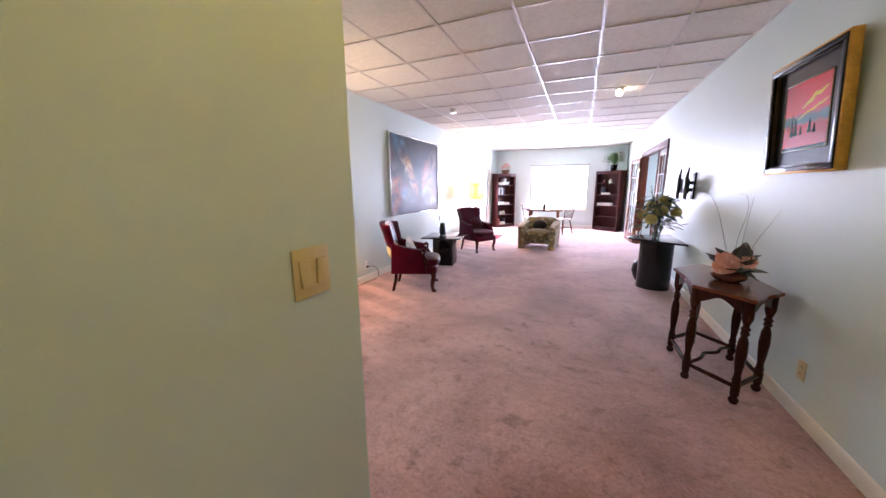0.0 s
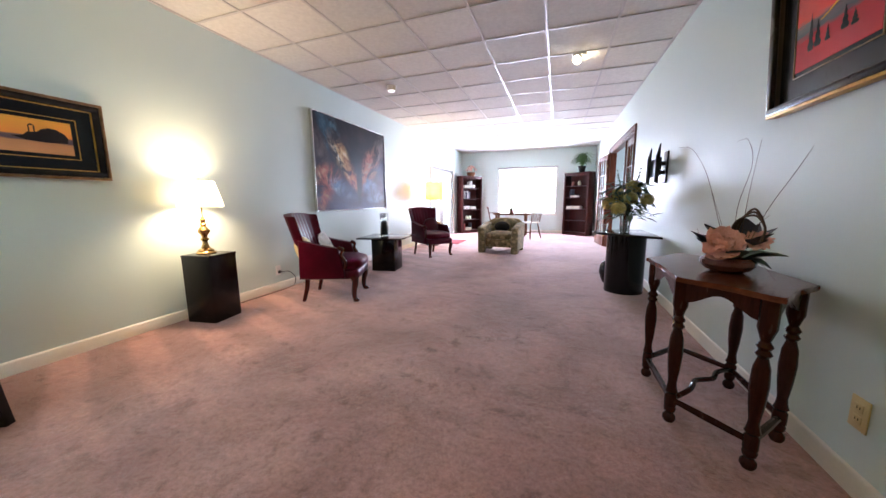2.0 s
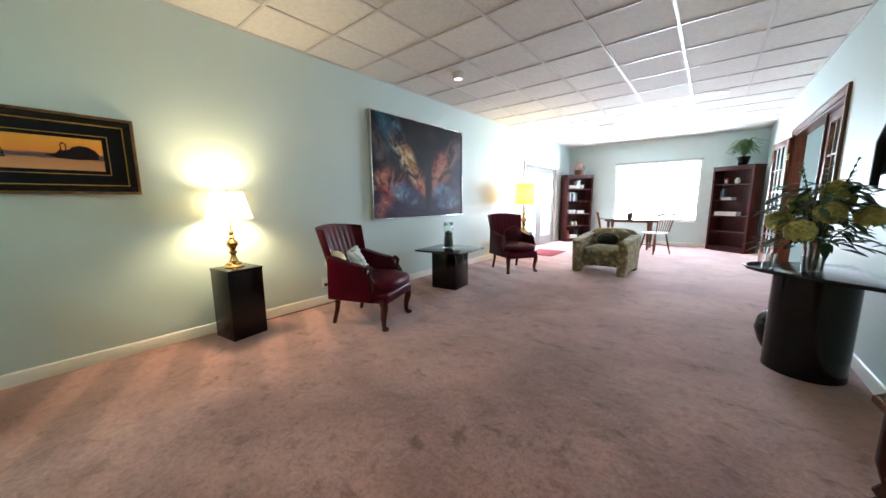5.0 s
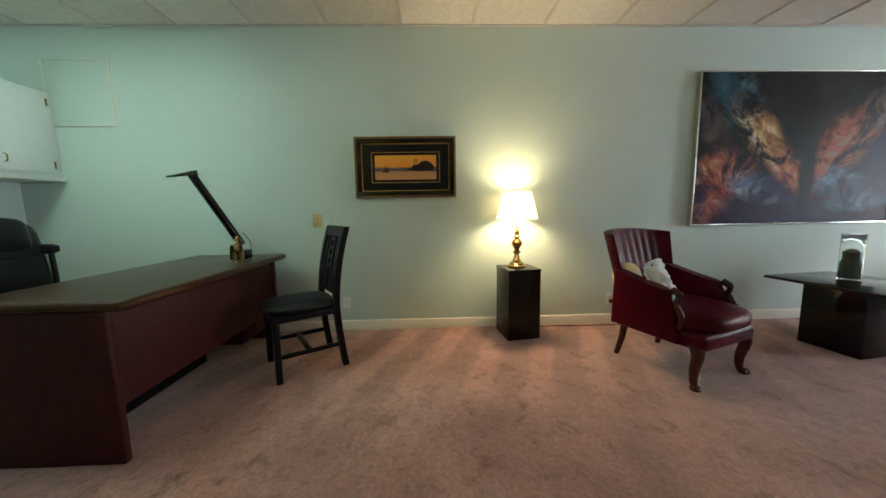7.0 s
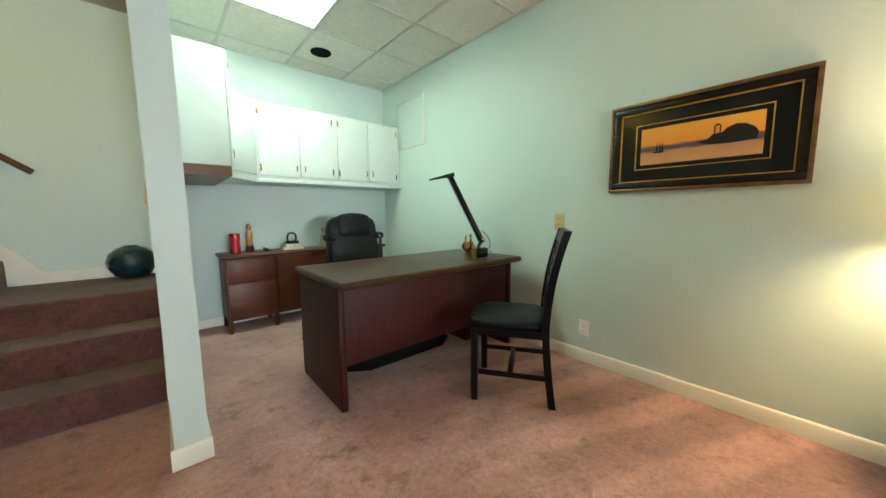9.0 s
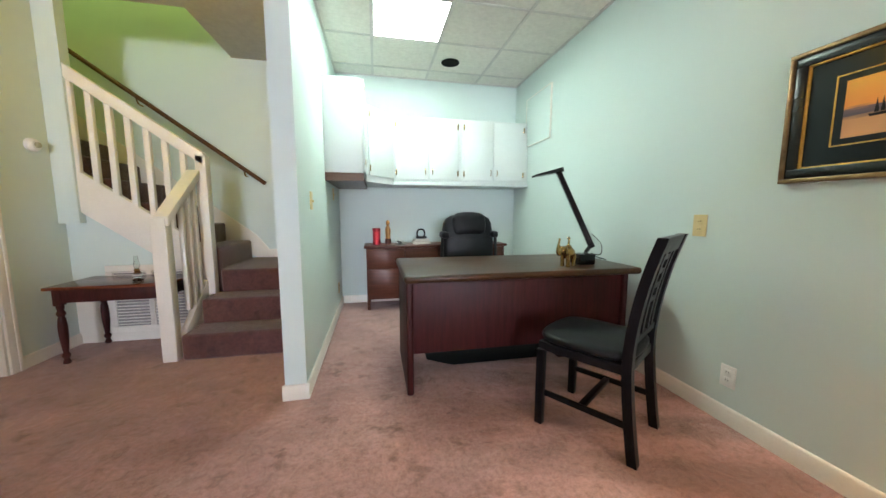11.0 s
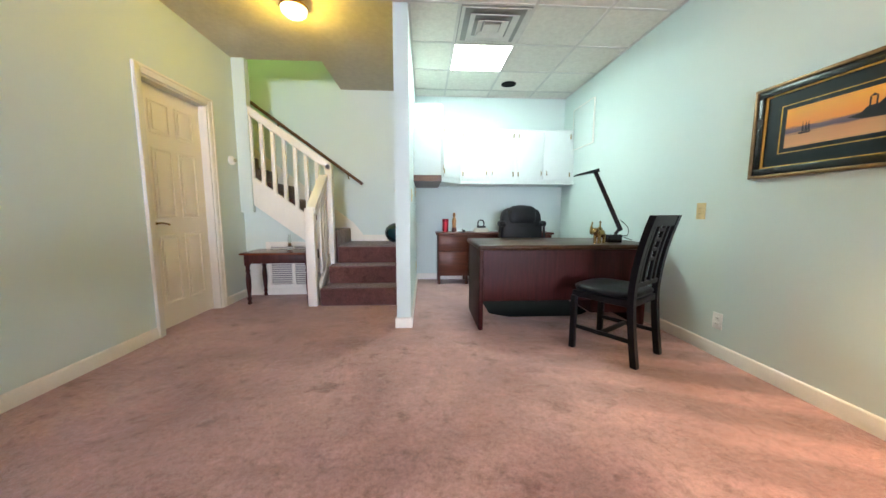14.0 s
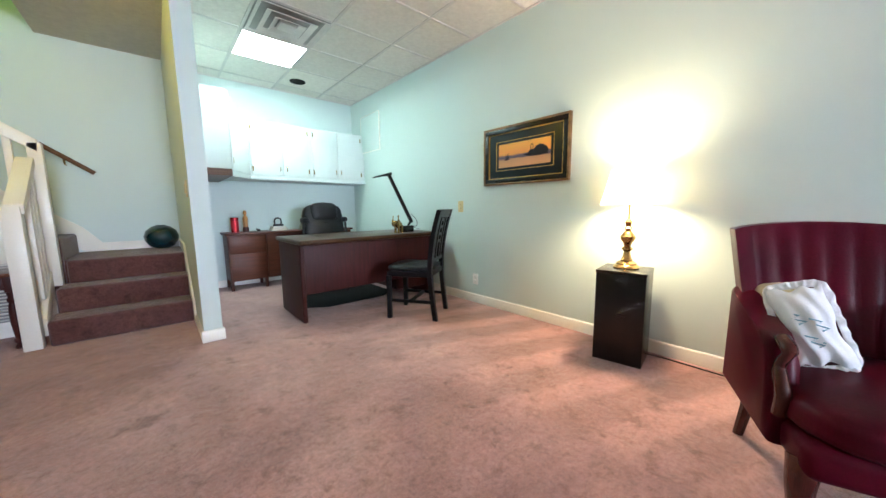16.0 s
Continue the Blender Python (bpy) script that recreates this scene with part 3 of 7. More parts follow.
def cushion(bm, a, b, puff=0.03, e=5.0, m=None):
    """A padded block with softly domed faces."""
    t = bmesh.new()
    bmesh.ops.create_cube(t, size=1)
    bmesh.ops.subdivide_edges(t, edges=t.edges[:], cuts=7, use_grid_fill=True)
    for v in t.verts:
        u = v.co * 2
        k = Vector([math.copysign(abs(c) ** 1.0, c) for c in u])
        ln = (abs(u.x) ** e + abs(u.y) ** e + abs(u.z) ** e) ** (1 / e)
        k = u / max(ln, 1e-6)
        dome = (1 - u.x * u.x) * (1 - u.y * u.y) if abs(u.z) > 0.99 else ((1 - u.y * u.y) * (1 - u.z * u.z) if abs(u.x) > 0.99 else (1 - u.x * u.x) * (1 - u.z * u.z))
        n = Vector((u.x if abs(u.x) > 0.99 else 0, u.y if abs(u.y) > 0.99 else 0, u.z if abs(u.z) > 0.99 else 0))
        v.co = Vector([(a[i] + b[i]) / 2 + k[i] * (b[i] - a[i]) / 2 for i in range(3)]) + n * puff * dome
    if m is not None:
        bmesh.ops.transform(t, matrix=m, verts=t.verts[:])
    me = bpy.data.meshes.new("tmp")
    t.to_mesh(me)
    t.free()
    bm.from_mesh(me)
    bpy.data.meshes.remove(me)


def B(*a, **k):
    bm = bmesh.new()
    box(bm, *a, **k)
    return bm


def L(*a, **k):
    bm = bmesh.new()
    lathe(bm, *a, **k)
    return bm


def T(*a, **k):
    bm = bmesh.new()
    tube(bm, *a, **k)
    return bm


def P(*a, **k):
    bm = bmesh.new()
    prism(bm, *a, **k)
    return bm


def C(*a, **k):
    bm = bmesh.new()
    cushion(bm, *a, **k)
    return bm


def part(name, bm, material, parent=None, label="", angle=38):
    bmesh.ops.recalc_face_normals(bm, faces=bm.faces[:])
    me = bpy.data.meshes.new(name)
    bm.to_mesh(me)
    bm.free()
    me.materials.append(material)
    me.shade_smooth()
    me.set_sharp_from_angle(angle=radians(angle))
    ob = new(name, me)
    ob.parent = parent
    if label:
        ob["label"] = label
    return ob


def thing(name, label, category, x=0, y=0, z=0, rz=0, group="", kind=""):
    ob = new(name)
    ob.empty_display_size = 0.1
    ob.matrix_basis = pose(x, y, z, 0, 0, rz)
    return tagged(ob, label, category, group, kind)


def struct(name, bm, material, label, category, parent=None):
    return tagged(part(name, bm, material, parent), label, category, "", "structure")


def frame_ring(bm, w, h, t, d0, d1, bev=0.004):
    """A rectangular ring in the local y-z plane, t wide, from x=d0 to x=d1."""
    for a, b in (((-w / 2, -h / 2), (w / 2, -h / 2 + t)), ((-w / 2, h / 2 - t), (w / 2, h / 2)), ((-w / 2, -h / 2 + t), (-w / 2 + t, h / 2 - t)), ((w / 2 - t, -h / 2 + t), (w / 2, h / 2 - t))):
        box(bm, (d0, *a), (d1, *b), bev)


def ring_part(name, parent, material, w, h, t, d0, d1, bev=0.003, label=""):
    bm = bmesh.new()
    frame_ring(bm, w, h, t, d0, d1, bev)
    return part(name, bm, material, parent, label)


# ---- floor, walls, ceiling ----
TH = 0.12
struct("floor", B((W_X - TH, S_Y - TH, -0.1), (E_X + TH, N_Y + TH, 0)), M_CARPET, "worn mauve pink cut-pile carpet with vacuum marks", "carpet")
bm = bmesh.new()
for y0, y1, z0, z1 in ((S_Y - TH, 10.05, -0.1, TOP), (11.95, N_Y + TH, -0.1, TOP), (10.05, 11.95, 1.97, TOP), (10.05, 11.95, -0.1, -0.002)):
    box(bm, (W_X - TH, y0, z0), (W_X, y1, z1 + 0.2 if z1 == TOP else z1))
struct("wall_west", bm, M_WALL, "pale mint painted plaster wall", "wall")
bm = bmesh.new()
for y0, y1, z0, z1 in ((0.56, 1.14, -0.1, TOP), (1.14, 1.90, 2.045, TOP), (1.90, 7.66, -0.1, TOP), (7.66, 10.05, 2.06, TOP), (10.05, N_Y + TH, -0.1, TOP)):
    box(bm, (E_X, y0, z0), (E_X + TH, y1, z1 + 0.2 if z1 == TOP else z1))
struct("wall_east", bm, M_WALL, "pale mint painted plaster wall with two doorways", "wall")
bm = bmesh.new()
for x0, x1, z0, z1 in ((W_X, -1.47, -0.1, TOP), (0.39, E_X, -0.1, TOP), (-1.47, 0.39, -0.1, 0.61), (-1.47, 0.39, 2.09, TOP)):
    box(bm, (x0, N_Y, z0), (x1, N_Y + TH, z1 + 0.2 if z1 == TOP else z1))
struct("wall_north", bm, M_WALL, "pale mint painted end wall with a wide window", "wall")
struct("wall_south", B((W_X, S_Y - TH, -0.1), (3.1, S_Y, 5.2)), M_WALL, "pale mint painted end wall behind stairs and office", "wall")
struct("wall_partition", B((PART_W, S_Y, -0.1), (PART_E, PART_Y, TOP + 0.2)), M_WALL, "pale painted partition between stairs and office nook", "wall")
# stairwell walls
struct("wall_stairwell_return", B((E_X + TH, 0.56, -0.1), (3.1, 0.66, 5.2)), M_WALL, "painted side wall of the upper stairs", "wall")
struct("wall_stairwell_end", B((3.1, S_Y - TH, -0.1), (3.2, 0.66, 5.2)), M_WALL, "painted wall at the top of the stairs", "wall")
struct("wall_stairwell_upper", B((0.50, 0.56, TOP + 0.12), (E_X + TH, 0.66, 5.2)), M_WALL, "painted upper wall of the stairwell", "wall")
struct("wall_stairwell_upper_west", B((0.40, S_Y, TOP + 0.12), (0.50, 0.66, 5.2)), M_WALL, "painted upper wall of the stairwell", "wall")
struct("ceiling_stairwell", B((0.4, S_Y - TH, 5.2), (3.2, 0.66, 5.3)), M_DRYCEIL, "painted ceiling over the stairs", "ceiling")

# suspended ceiling: tiles with bevelled edges between metal tees
TX, TY, STEP = -0.34, 3.065, 0.61
bm = bmesh.new()
xs = [W_X] + [TX + STEP * k for k in range(-3, 3)] + [E_X]
ys = [TY + STEP * k for k in range(-6, 17)]
ys = [S_Y] + [y for y in ys if S_Y + 0.05 < y < N_Y - 0.05] + [N_Y]
bmt = bmesh.new()
for x0, x1 in zip(xs, xs[1:]):
    for y0, y1 in zip(ys, ys[1:]):
        if y1 <= PART_Y + 0.05 and x0 > -0.6:
            continue
        if x0 < PART_W < x1 and y0 < PART_Y:
            box(bm, (x0 + 0.004, y0 + 0.004, TOP + 0.005), (PART_W - 0.002, y1 - 0.004, TOP + 0.03))
            if y1 > PART_Y + 0.05:
                box(bm, (PART_W, PART_Y + 0.002, TOP + 0.005), (x1 - 0.004, y1 - 0.004, TOP + 0.03))
            continue
        box(bm, (x0 + 0.004, max(y0, PART_Y if x0 > -0.6 else y0) + 0.004, TOP + 0.005), (x1 - 0.004, y1 - 0.004, TOP + 0.03))
box(bm, (W_X, S_Y, TOP + 0.032), (PART_W, PART_Y, TOP + 0.06))
box(bm, (W_X, PART_Y, TOP + 0.032), (E_X, N_Y, TOP + 0.06))
ceil = struct("ceiling", bm, M_TILE, "suspended ceiling of speckled off-white tiles", "ceiling")
for x in xs[1:-1]:
    y0 = S_Y if x < PART_W else PART_Y
    box(bmt, (x - 0.012, y0, TOP - 0.004), (x + 0.012, N_Y, TOP + 0.004))
for y in ys[1:-1]:
    x1 = E_X if y > PART_Y + 0.02 else PART_W
    for a, b in zip([W_X] + [x + 0.012 for x in xs[1:-1]], [x - 0.012 for x in xs[1:-1]] + [E_X]):
        if a < x1 - 0.03:
            box(bmt, (a, y - 0.012, TOP - 0.003), (min(b, x1), y + 0.012, TOP + 0.004))
for a, b in (((W_X, S_Y, 0), (W_X + 0.02, N_Y, 0)), ((E_X - 0.02, PART_Y, 0), (E_X, N_Y, 0)), ((W_X + 0.02, S_Y, 0), (PART_W, S_Y + 0.02, 0)), ((W_X + 0.02, N_Y - 0.02, 0), (E_X - 0.02, N_Y, 0)), ((PART_W - 0.02, S_Y + 0.02, 0), (PART_W, PART_Y, 0))):
    box(bmt, (a[0], a[1], TOP - 0.006), (b[0], b[1], TOP + 0.002))
tagged(part("ceiling_grid", bmt, M_TEE, ceil), "painted metal ceiling grid", "", "", "structure")

# plastered ceiling over the hall at the stairs, with the stairwell opening
bm = bmesh.new()
box(bm, (PART_E, 0.62, HALL_TOP), (E_X, PART_Y, HALL_TOP + 0.12))
box(bm, (PART_E, S_Y, HALL_TOP), (0.50, 0.62, HALL_TOP + 0.12))
struct("ceiling_hall", bm, M_DRYCEIL, "textured plaster ceiling over the stair hall", "ceiling")


# baseboards
def baseboard(name, p, q, face):
    """A moulded skirting from p to q; face: the way into the room."""
    p, q, f = Vector((*p, 0)), Vector((*q, 0)), Vector((*face, 0))
    prof = ((0, 0), (0.014, 0), (0.014, 0.062), (0.010, 0.072), (0.010, 0.080), (0.004, 0.088), (0, 0.09))
    bm = bmesh.new()
    a = [bm.verts.new(p + f * u + Vector((0, 0, w))) for u, w in prof]
    b = [bm.verts.new(q + f * u + Vector((0, 0, w))) for u, w in prof]
    for k in range(len(prof)):
        j = (k + 1) % len(prof)
        bm.faces.new((a[k], a[j], b[j], b[k]))
    bm.faces.new(a[::-1])
    bm.faces.new(b)
    struct(name, bm, M_TRIM, "cream painted moulded skirting board", "baseboard")


baseboard("baseboard_west", (W_X, S_Y), (W_X, 9.98), (1, 0))
baseboard("baseboard_west_far", (W_X, 12.02), (W_X, N_Y), (1, 0))
baseboard("baseboard_east_hall", (E_X, 0.56), (E_X, 1.07), (-1, 0))
baseboard("baseboard_east", (E_X, 1.97), (E_X, 7.57), (-1, 0))
baseboard("baseboard_east_far", (E_X, 10.14), (E_X, N_Y), (-1, 0))
baseboard("baseboard_north", (W_X + 0.015, N_Y), (E_X - 0.015, N_Y), (0, -1))
baseboard("baseboard_south", (W_X + 0.015, S_Y), (PART_W - 0.015, S_Y), (0, 1))
baseboard("baseboard_partition_west", (PART_W, S_Y), (PART_W, PART_Y), (-1, 0))
baseboard("baseboard_partition_end", (PART_W - 0.014, PART_Y), (PART_E + 0.014, PART_Y), (0, 1))
baseboard("baseboard_partition_east", (PART_E, 1.241), (PART_E, PART_Y), (1, 0))


def casing(name, plane, y0, y1, z1, w, face, material, label):
    """Door casing on an x plane: two legs and a head, butted."""
    bm = bmesh.new()
    x0, x1 = sorted((plane, plane + face * 0.018))
    box(bm, (x0, y0 - w, 0), (x1, y0, z1 + w), 0.005)
    box(bm, (x0, y1, 0), (x1, y1 + w, z1 + w), 0.005)
    box(bm, (x0, y0 + 0.0005, z1), (x1, y1 - 0.0005, z1 + w), 0.005)
    x2, x3 = sorted((plane + face * 0.018, plane + face * 0.026))
    box(bm, (x2, y0 - w, 0), (x3, y0 - w + 0.022, z1 + w), 0.003)
    box(bm, (x2, y1 + w - 0.022, 0), (x3, y1 + w, z1 + w), 0.003)
    box(bm, (x2, y0 - w + 0.0225, z1 + w - 0.022), (x3, y1 + w - 0.0225, z1 + w), 0.003)
    return struct(name, bm, material, label, "trim")


# ---- hall: six-panel door ----
casing("trim_hall_door", E_X, 1.14, 1.90, 2.045, 0.068, -1, M_TRIM, "cream painted moulded door casing")
bm = bmesh.new()
box(bm, (E_X - 0.001, 1.14, 0), (E_X + TH, 1.155, 2.03))
box(bm, (E_X - 0.001, 1.885, 0), (E_X + TH, 1.90, 2.03))
box(bm, (E_X - 0.001, 1.14, 2.03), (E_X + TH, 1.90, 2.045))
struct("trim_hall_door_jamb", bm, M_TRIM, "cream painted door lining", "trim")
door = tagged(thing("door_1", "closed cream six-panel interior door", "door", E_X + 0.07, 1.16, 0.012), kind="structure")
bm = bmesh.new()
DW, DH, DT = 0.72, 2.012, 0.035
box(bm, (0, 0, 0), (DT, DW, DH))
part("leaf", bm, M_DOOR, door)
rows = ((0.20, 0.80), (0.94, 1.52), (1.63, 1.90))
for y0, y1 in ((0.11, 0.325), (0.395, 0.61)):
    for z0, z1 in rows:
        bm = bmesh.new()
        for a, b in (((y0, z0), (y1, z0 + 0.018)), ((y0, z1 - 0.018), (y1, z1)), ((y0, z0 + 0.018), (y0 + 0.018, z1 - 0.018)), ((y1 - 0.018, z0 + 0.018), (y1, z1 - 0.018))):
            box(bm, (-0.012, *a), (0.0, *b), 0.005, 2)
        box(bm, (-0.010, y0 + 0.035, z0 + 0.035), (0.0, y1 - 0.035, z1 - 0.035), 0.006, 2)
        part("panel", bm, M_DOOR, door)
bm = L([(0.028, 0), (0.03, 0.006), (0.014, 0.012), (0.011, 0.04), (0, 0.042)], 16, m=pose(0, 0.665, 0.90, 0, -90, 0))
tube(bm, bez((-0.042, 0.665, 0.90), (-0.05, 0.63, 0.902), (-0.047, 0.57, 0.894), (-0.044, 0.545, 0.886)), 0.009)
part("door_handle", bm, M_BRASS, door, "brass lever handle")


def plate(name, label, cat, m, w, h, material, kind_):
    """A switch or socket plate whose front looks along local +x."""
    t = thing(name, label, cat)
    t.matrix_basis = m
    part("cover_plate", B((0, -w / 2, -h / 2), (0.006, w / 2, h / 2), 0.0025), material, t)
    if kind_ == "rocker":
        for k in (-1, 1):
            part("rocker", B((0.004, k * w * 0.22 - 0.0165, -0.034), (0.013, k * w * 0.22 + 0.0165, 0.034), 0.003, m=pose(0, 0, 0, 0, 5 * k, 0)), material, t)
    elif kind_ == "toggle":
        part("toggle", B((0.004, -0.005, -0.011), (0.018, 0.005, 0.004), 0.002), material, t)
    else:
        for k in (-1, 1):
            face = part("socket_face", B((0.005, -0.017, k * 0.021 - 0.015), (0.0085, 0.017, k * 0.021 + 0.015), 0.003), material, t)
            for y in (-0.006, 0.006):
                part("slot", B((0.0085, y - 0.0012, k * 0.021 - 0.003), (0.0092, y + 0.0012, k * 0.021 + 0.006)), M_DARK, face)
    return t


plate("light_switch", "double rocker light switch in ivory plastic", "switch", pose(PART_E, 1.64, 1.17), 0.118, 0.125, M_IVORY, "rocker")
plate("light_switch", "single ivory toggle switch on the partition", "switch", pose(PART_W, 1.46, 1.165, 0, 0, 180), 0.072, 0.118, M_IVORY, "toggle")
plate("light_switch", "single ivory toggle switch under the wall cabinet", "switch", pose(PART_W, 0.30, 1.27, 0, 0, 180), 0.072, 0.118, M_IVORY, "toggle")
plate("wall_outlet", "ivory wall socket near the credenza", "outlet", pose(PART_W, 0.10, 0.27, 0, 0, 180), 0.072, 0.118, M_IVORY, "outlet")
plate("light_switch", "ivory plate with two small switches beside the desk", "switch", pose(W_X, 2.272, 1.017), 0.078, 0.12, M_IVORY, "outlet")
plate("wall_outlet", "white wall socket above the skirting", "outlet", pose(W_X, 2.49, 0.25), 0.074, 0.115, M_WPLAS, "outlet")
plate("wall_outlet", "white wall socket behind the red chair", "outlet", pose(W_X, 4.965, 0.235), 0.074, 0.115, M_WPLAS, "outlet")
plate("wall_outlet", "white wall socket beside the low black table", "outlet", pose(W_X, 7.55, 0.28), 0.074, 0.115, M_WPLAS, "outlet")
plate("wall_outlet", "ivory wall socket under the red picture", "outlet", pose(E_X, 3.485, 0.295, 0, 0, 180), 0.074, 0.118, M_IVORY, "outlet")
sens = thing("thermostat", "small round white sensor on the wall", "thermostat", E_X, 0.80, 1.57, 180)
part("body", L([(0.046, 0), (0.048, 0.025), (0.034, 0.045), (0, 0.046)], 18, m=pose(0, 0, 0, 0, 90, 0)), M_WPLAS, sens)
part("lens", L([(0.022, 0.045), (0.018, 0.06), (0, 0.065)], 14, m=pose(0, 0, 0, 0, 90, 0)), M_STONE, sens)

# ---- stairs ----
RISE = 0.195
st = thing("staircase", "carpeted mauve stairs turning at a landing", "stairs", kind="structure")
for k, y in enumerate((1.14, 0.87, 0.60)):
    z = RISE * (k + 1)
    y_back = (0.87, 0.60, S_Y)[k]
    xr = (0.46, 0.44, 0.40)[k]
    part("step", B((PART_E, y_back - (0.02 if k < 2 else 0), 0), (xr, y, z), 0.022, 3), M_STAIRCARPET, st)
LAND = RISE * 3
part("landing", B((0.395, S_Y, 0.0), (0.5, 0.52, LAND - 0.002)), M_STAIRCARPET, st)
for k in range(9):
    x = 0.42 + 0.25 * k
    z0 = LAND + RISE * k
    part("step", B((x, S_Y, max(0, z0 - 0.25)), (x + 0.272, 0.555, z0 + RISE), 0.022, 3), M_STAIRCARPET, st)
bm = bmesh.new()
vs = [bm.verts.new(v) for v in ((PART_E, S_Y + 0.001, LAND), (PART_E, S_Y + 0.001, LAND + 0.09), (0.24, S_Y + 0.001, LAND + 0.09), (0.37, S_Y + 0.001, LAND + 0.26), (2.4, S_Y + 0.001, LAND + 1.84), (2.4, S_Y + 0.001, LAND + 1.2), (0.36, S_Y + 0.001, LAND))]
r = bmesh.ops.extrude_face_region(bm, geom=[bm.faces.new(vs)])
bmesh.ops.translate(bm, verts=[v for v in r["geom"] if isinstance(v, bmesh.types.BMVert)], vec=(0, 0.018, 0))
part("skirting", bm, M_TRIM, st, "cream skirting board along the stairs")
bm = bmesh.new()
vs = [bm.verts.new((PART_E + 0.001, y, z)) for y, z in ((1.24, 0.0), (1.24, 0.10), (1.17, 0.21), (0.57, LAND + 0.085), (S_Y + 0.02, LAND + 0.085), (S_Y + 0.02, 0.42), (0.45, 0.42), (0.88, 0.0))]
r = bmesh.ops.extrude_face_region(bm, geom=[bm.faces.new(vs)])
bmesh.ops.translate(bm, verts=[v for v in r["geom"] if isinstance(v, bmesh.types.BMVert)], vec=(0.016, 0, 0))
part("skirting", bm, M_TRIM, st, "cream skirting board along the stairs")


def slope_band(x0, x1, za, zb, h, y0, y1, bev=0.006):
    """A sloping board from (x0, za) to (x1, zb), h deep below that line."""
    bm = bmesh.new()
    p = [(x0, za), (x1, zb), (x1, zb - h), (x0, za - h)]
    a = [bm.verts.new((x, y0, z)) for x, z in p]
    b = [bm.verts.new((x, y1, z)) for x, z in p]
    bm.faces.new(a[::-1])
    bm.faces.new(b)
    for k in range(4):
        bm.faces.new((a[k], a[(k + 1) % 4], b[(k + 1) % 4], b[k]))
    bmesh.ops.bevel(bm, geom=bm.edges[:], offset=bev, segments=2, affect="EDGES", profile=0.5, clamp_overlap=True)
    return bm


rail = thing("stair_railing", "cream painted wooden stair railing with flat balusters", "railing")
top_z = lambda x: 1.593 + (x - 0.46) * 0.70
str_z = lambda x: 0.775 + (x - 0.46) * 0.735
part("top_rail", slope_band(0.44, E_X, top_z(0.44), top_z(E_X), 0.105, 0.59, 0.655), M_TRIM, rail)
part("stringer", slope_band(0.44, E_X, str_z(0.44), str_z(E_X), 0.335, 0.585, 0.64), M_TRIM, rail)
for k in range(7):
    x = 0.60 + 0.122 * k
    part("baluster", B((x - 0.021, 0.602, str_z(x) - 0.02), (x + 0.021, 0.638, top_z(x) - 0.09), 0.004), M_TRIM, rail)
part("post", B((0.425, 0.575, LAND - 0.2), (0.505, 0.655, top_z(0.44) - 0.02), 0.006), M_TRIM, rail)
part("newel", B((0.490, 1.06, 0.0), (0.585, 1.142, 1.045), 0.006), M_TRIM, rail)


def yband(ya, yb, za, zb, h, x0, x1):
    bm = slope_band(ya, yb, za, zb, h, -x1, -x0)
    bmesh.ops.transform(bm, matrix=pose(0, 0, 0, 0, 0, 90), verts=bm.verts[:])
    return bm


part("lower_rail", yband(0.655, 1.13, 1.44, 1.06, 0.07, 0.472, 0.568), M_TRIM, rail)
part("lower_stringer", yband(0.60, 1.02, 0.56, 0.20, 0.14, 0.474, 0.515), M_TRIM, rail)
for y in (0.745, 0.835, 0.925):
    part("baluster", B((0.478, y - 0.02, 0.33), (0.512, y + 0.02, 1.44 - (y - 0.655) * 0.897 - 0.05), 0.004), M_TRIM, rail)
struct("wall_stair_post", B((1.335, 0.578, 1.0), (E_X - 0.001, 0.662, HALL_TOP)), M_WALL, "painted wall end above the stair railing", "wall")
struct("wall_under_stairs", B((0.49, 0.565, 0), (E_X, 0.60, 0.50)), M_TRIM, "white painted panel under the stairs", "wall")
bm = bmesh.new()
p = [(0.49, 0.50), (E_X, 0.50), (E_X, str_z(E_X) - 0.32), (0.49, str_z(0.49) - 0.32)]
a = [bm.verts.new((x, 0.565, z)) for x, z in p]
b = [bm.verts.new((x, 0.60, z)) for x, z in p]
bm.faces.new(a[::-1])
bm.faces.new(b)
for k in range(4):
    bm.faces.new((a[k], a[(k + 1) % 4], b[(k + 1) % 4], b[k]))
struct("wall_under_stairs_upper", bm, M_WALL, "pale painted wall under the sloping stairs", "wall")
grille = thing("return_air_grille", "white slatted return air grille under the stairs", "vent", 0.62, 0.60, 0.08)
bm = bmesh.new()
for a, b in (((0, 0, 0), (0.62, 0.018, 0.05)), ((0, 0, 0.52), (0.62, 0.018, 0.57)), ((0, 0, 0.05), (0.05, 0.018, 0.52)), ((0.57, 0, 0.05), (0.62, 0.018, 0.52)), ((0.29, 0, 0.05), (0.33, 0.018, 0.52))):
    box(bm, a, b, 0.003)
part("frame", bm, M_TRIM, grille)
# added grey sheet, coloured as the shade behind the slats
part("backing", B((0.05, 0.001, 0.05), (0.57, 0.004, 0.52)), M_VENTGAP, grille)
slat = None
for k in range(18):
    o = part("slat", B((0.05, -0.008, -0.0015), (0.57, 0.008, 0.0015)), M_TRIM, grille) if slat is None else new("slat", slat.data)
    slat = slat or o
    o.parent = grille
    o.matrix_basis = pose(0, 0.010, 0.066 + 0.0262 * k, 40, 0, 0)
hr = thing("wall_handrail", "round brown wooden handrail on brass brackets", "handrail")
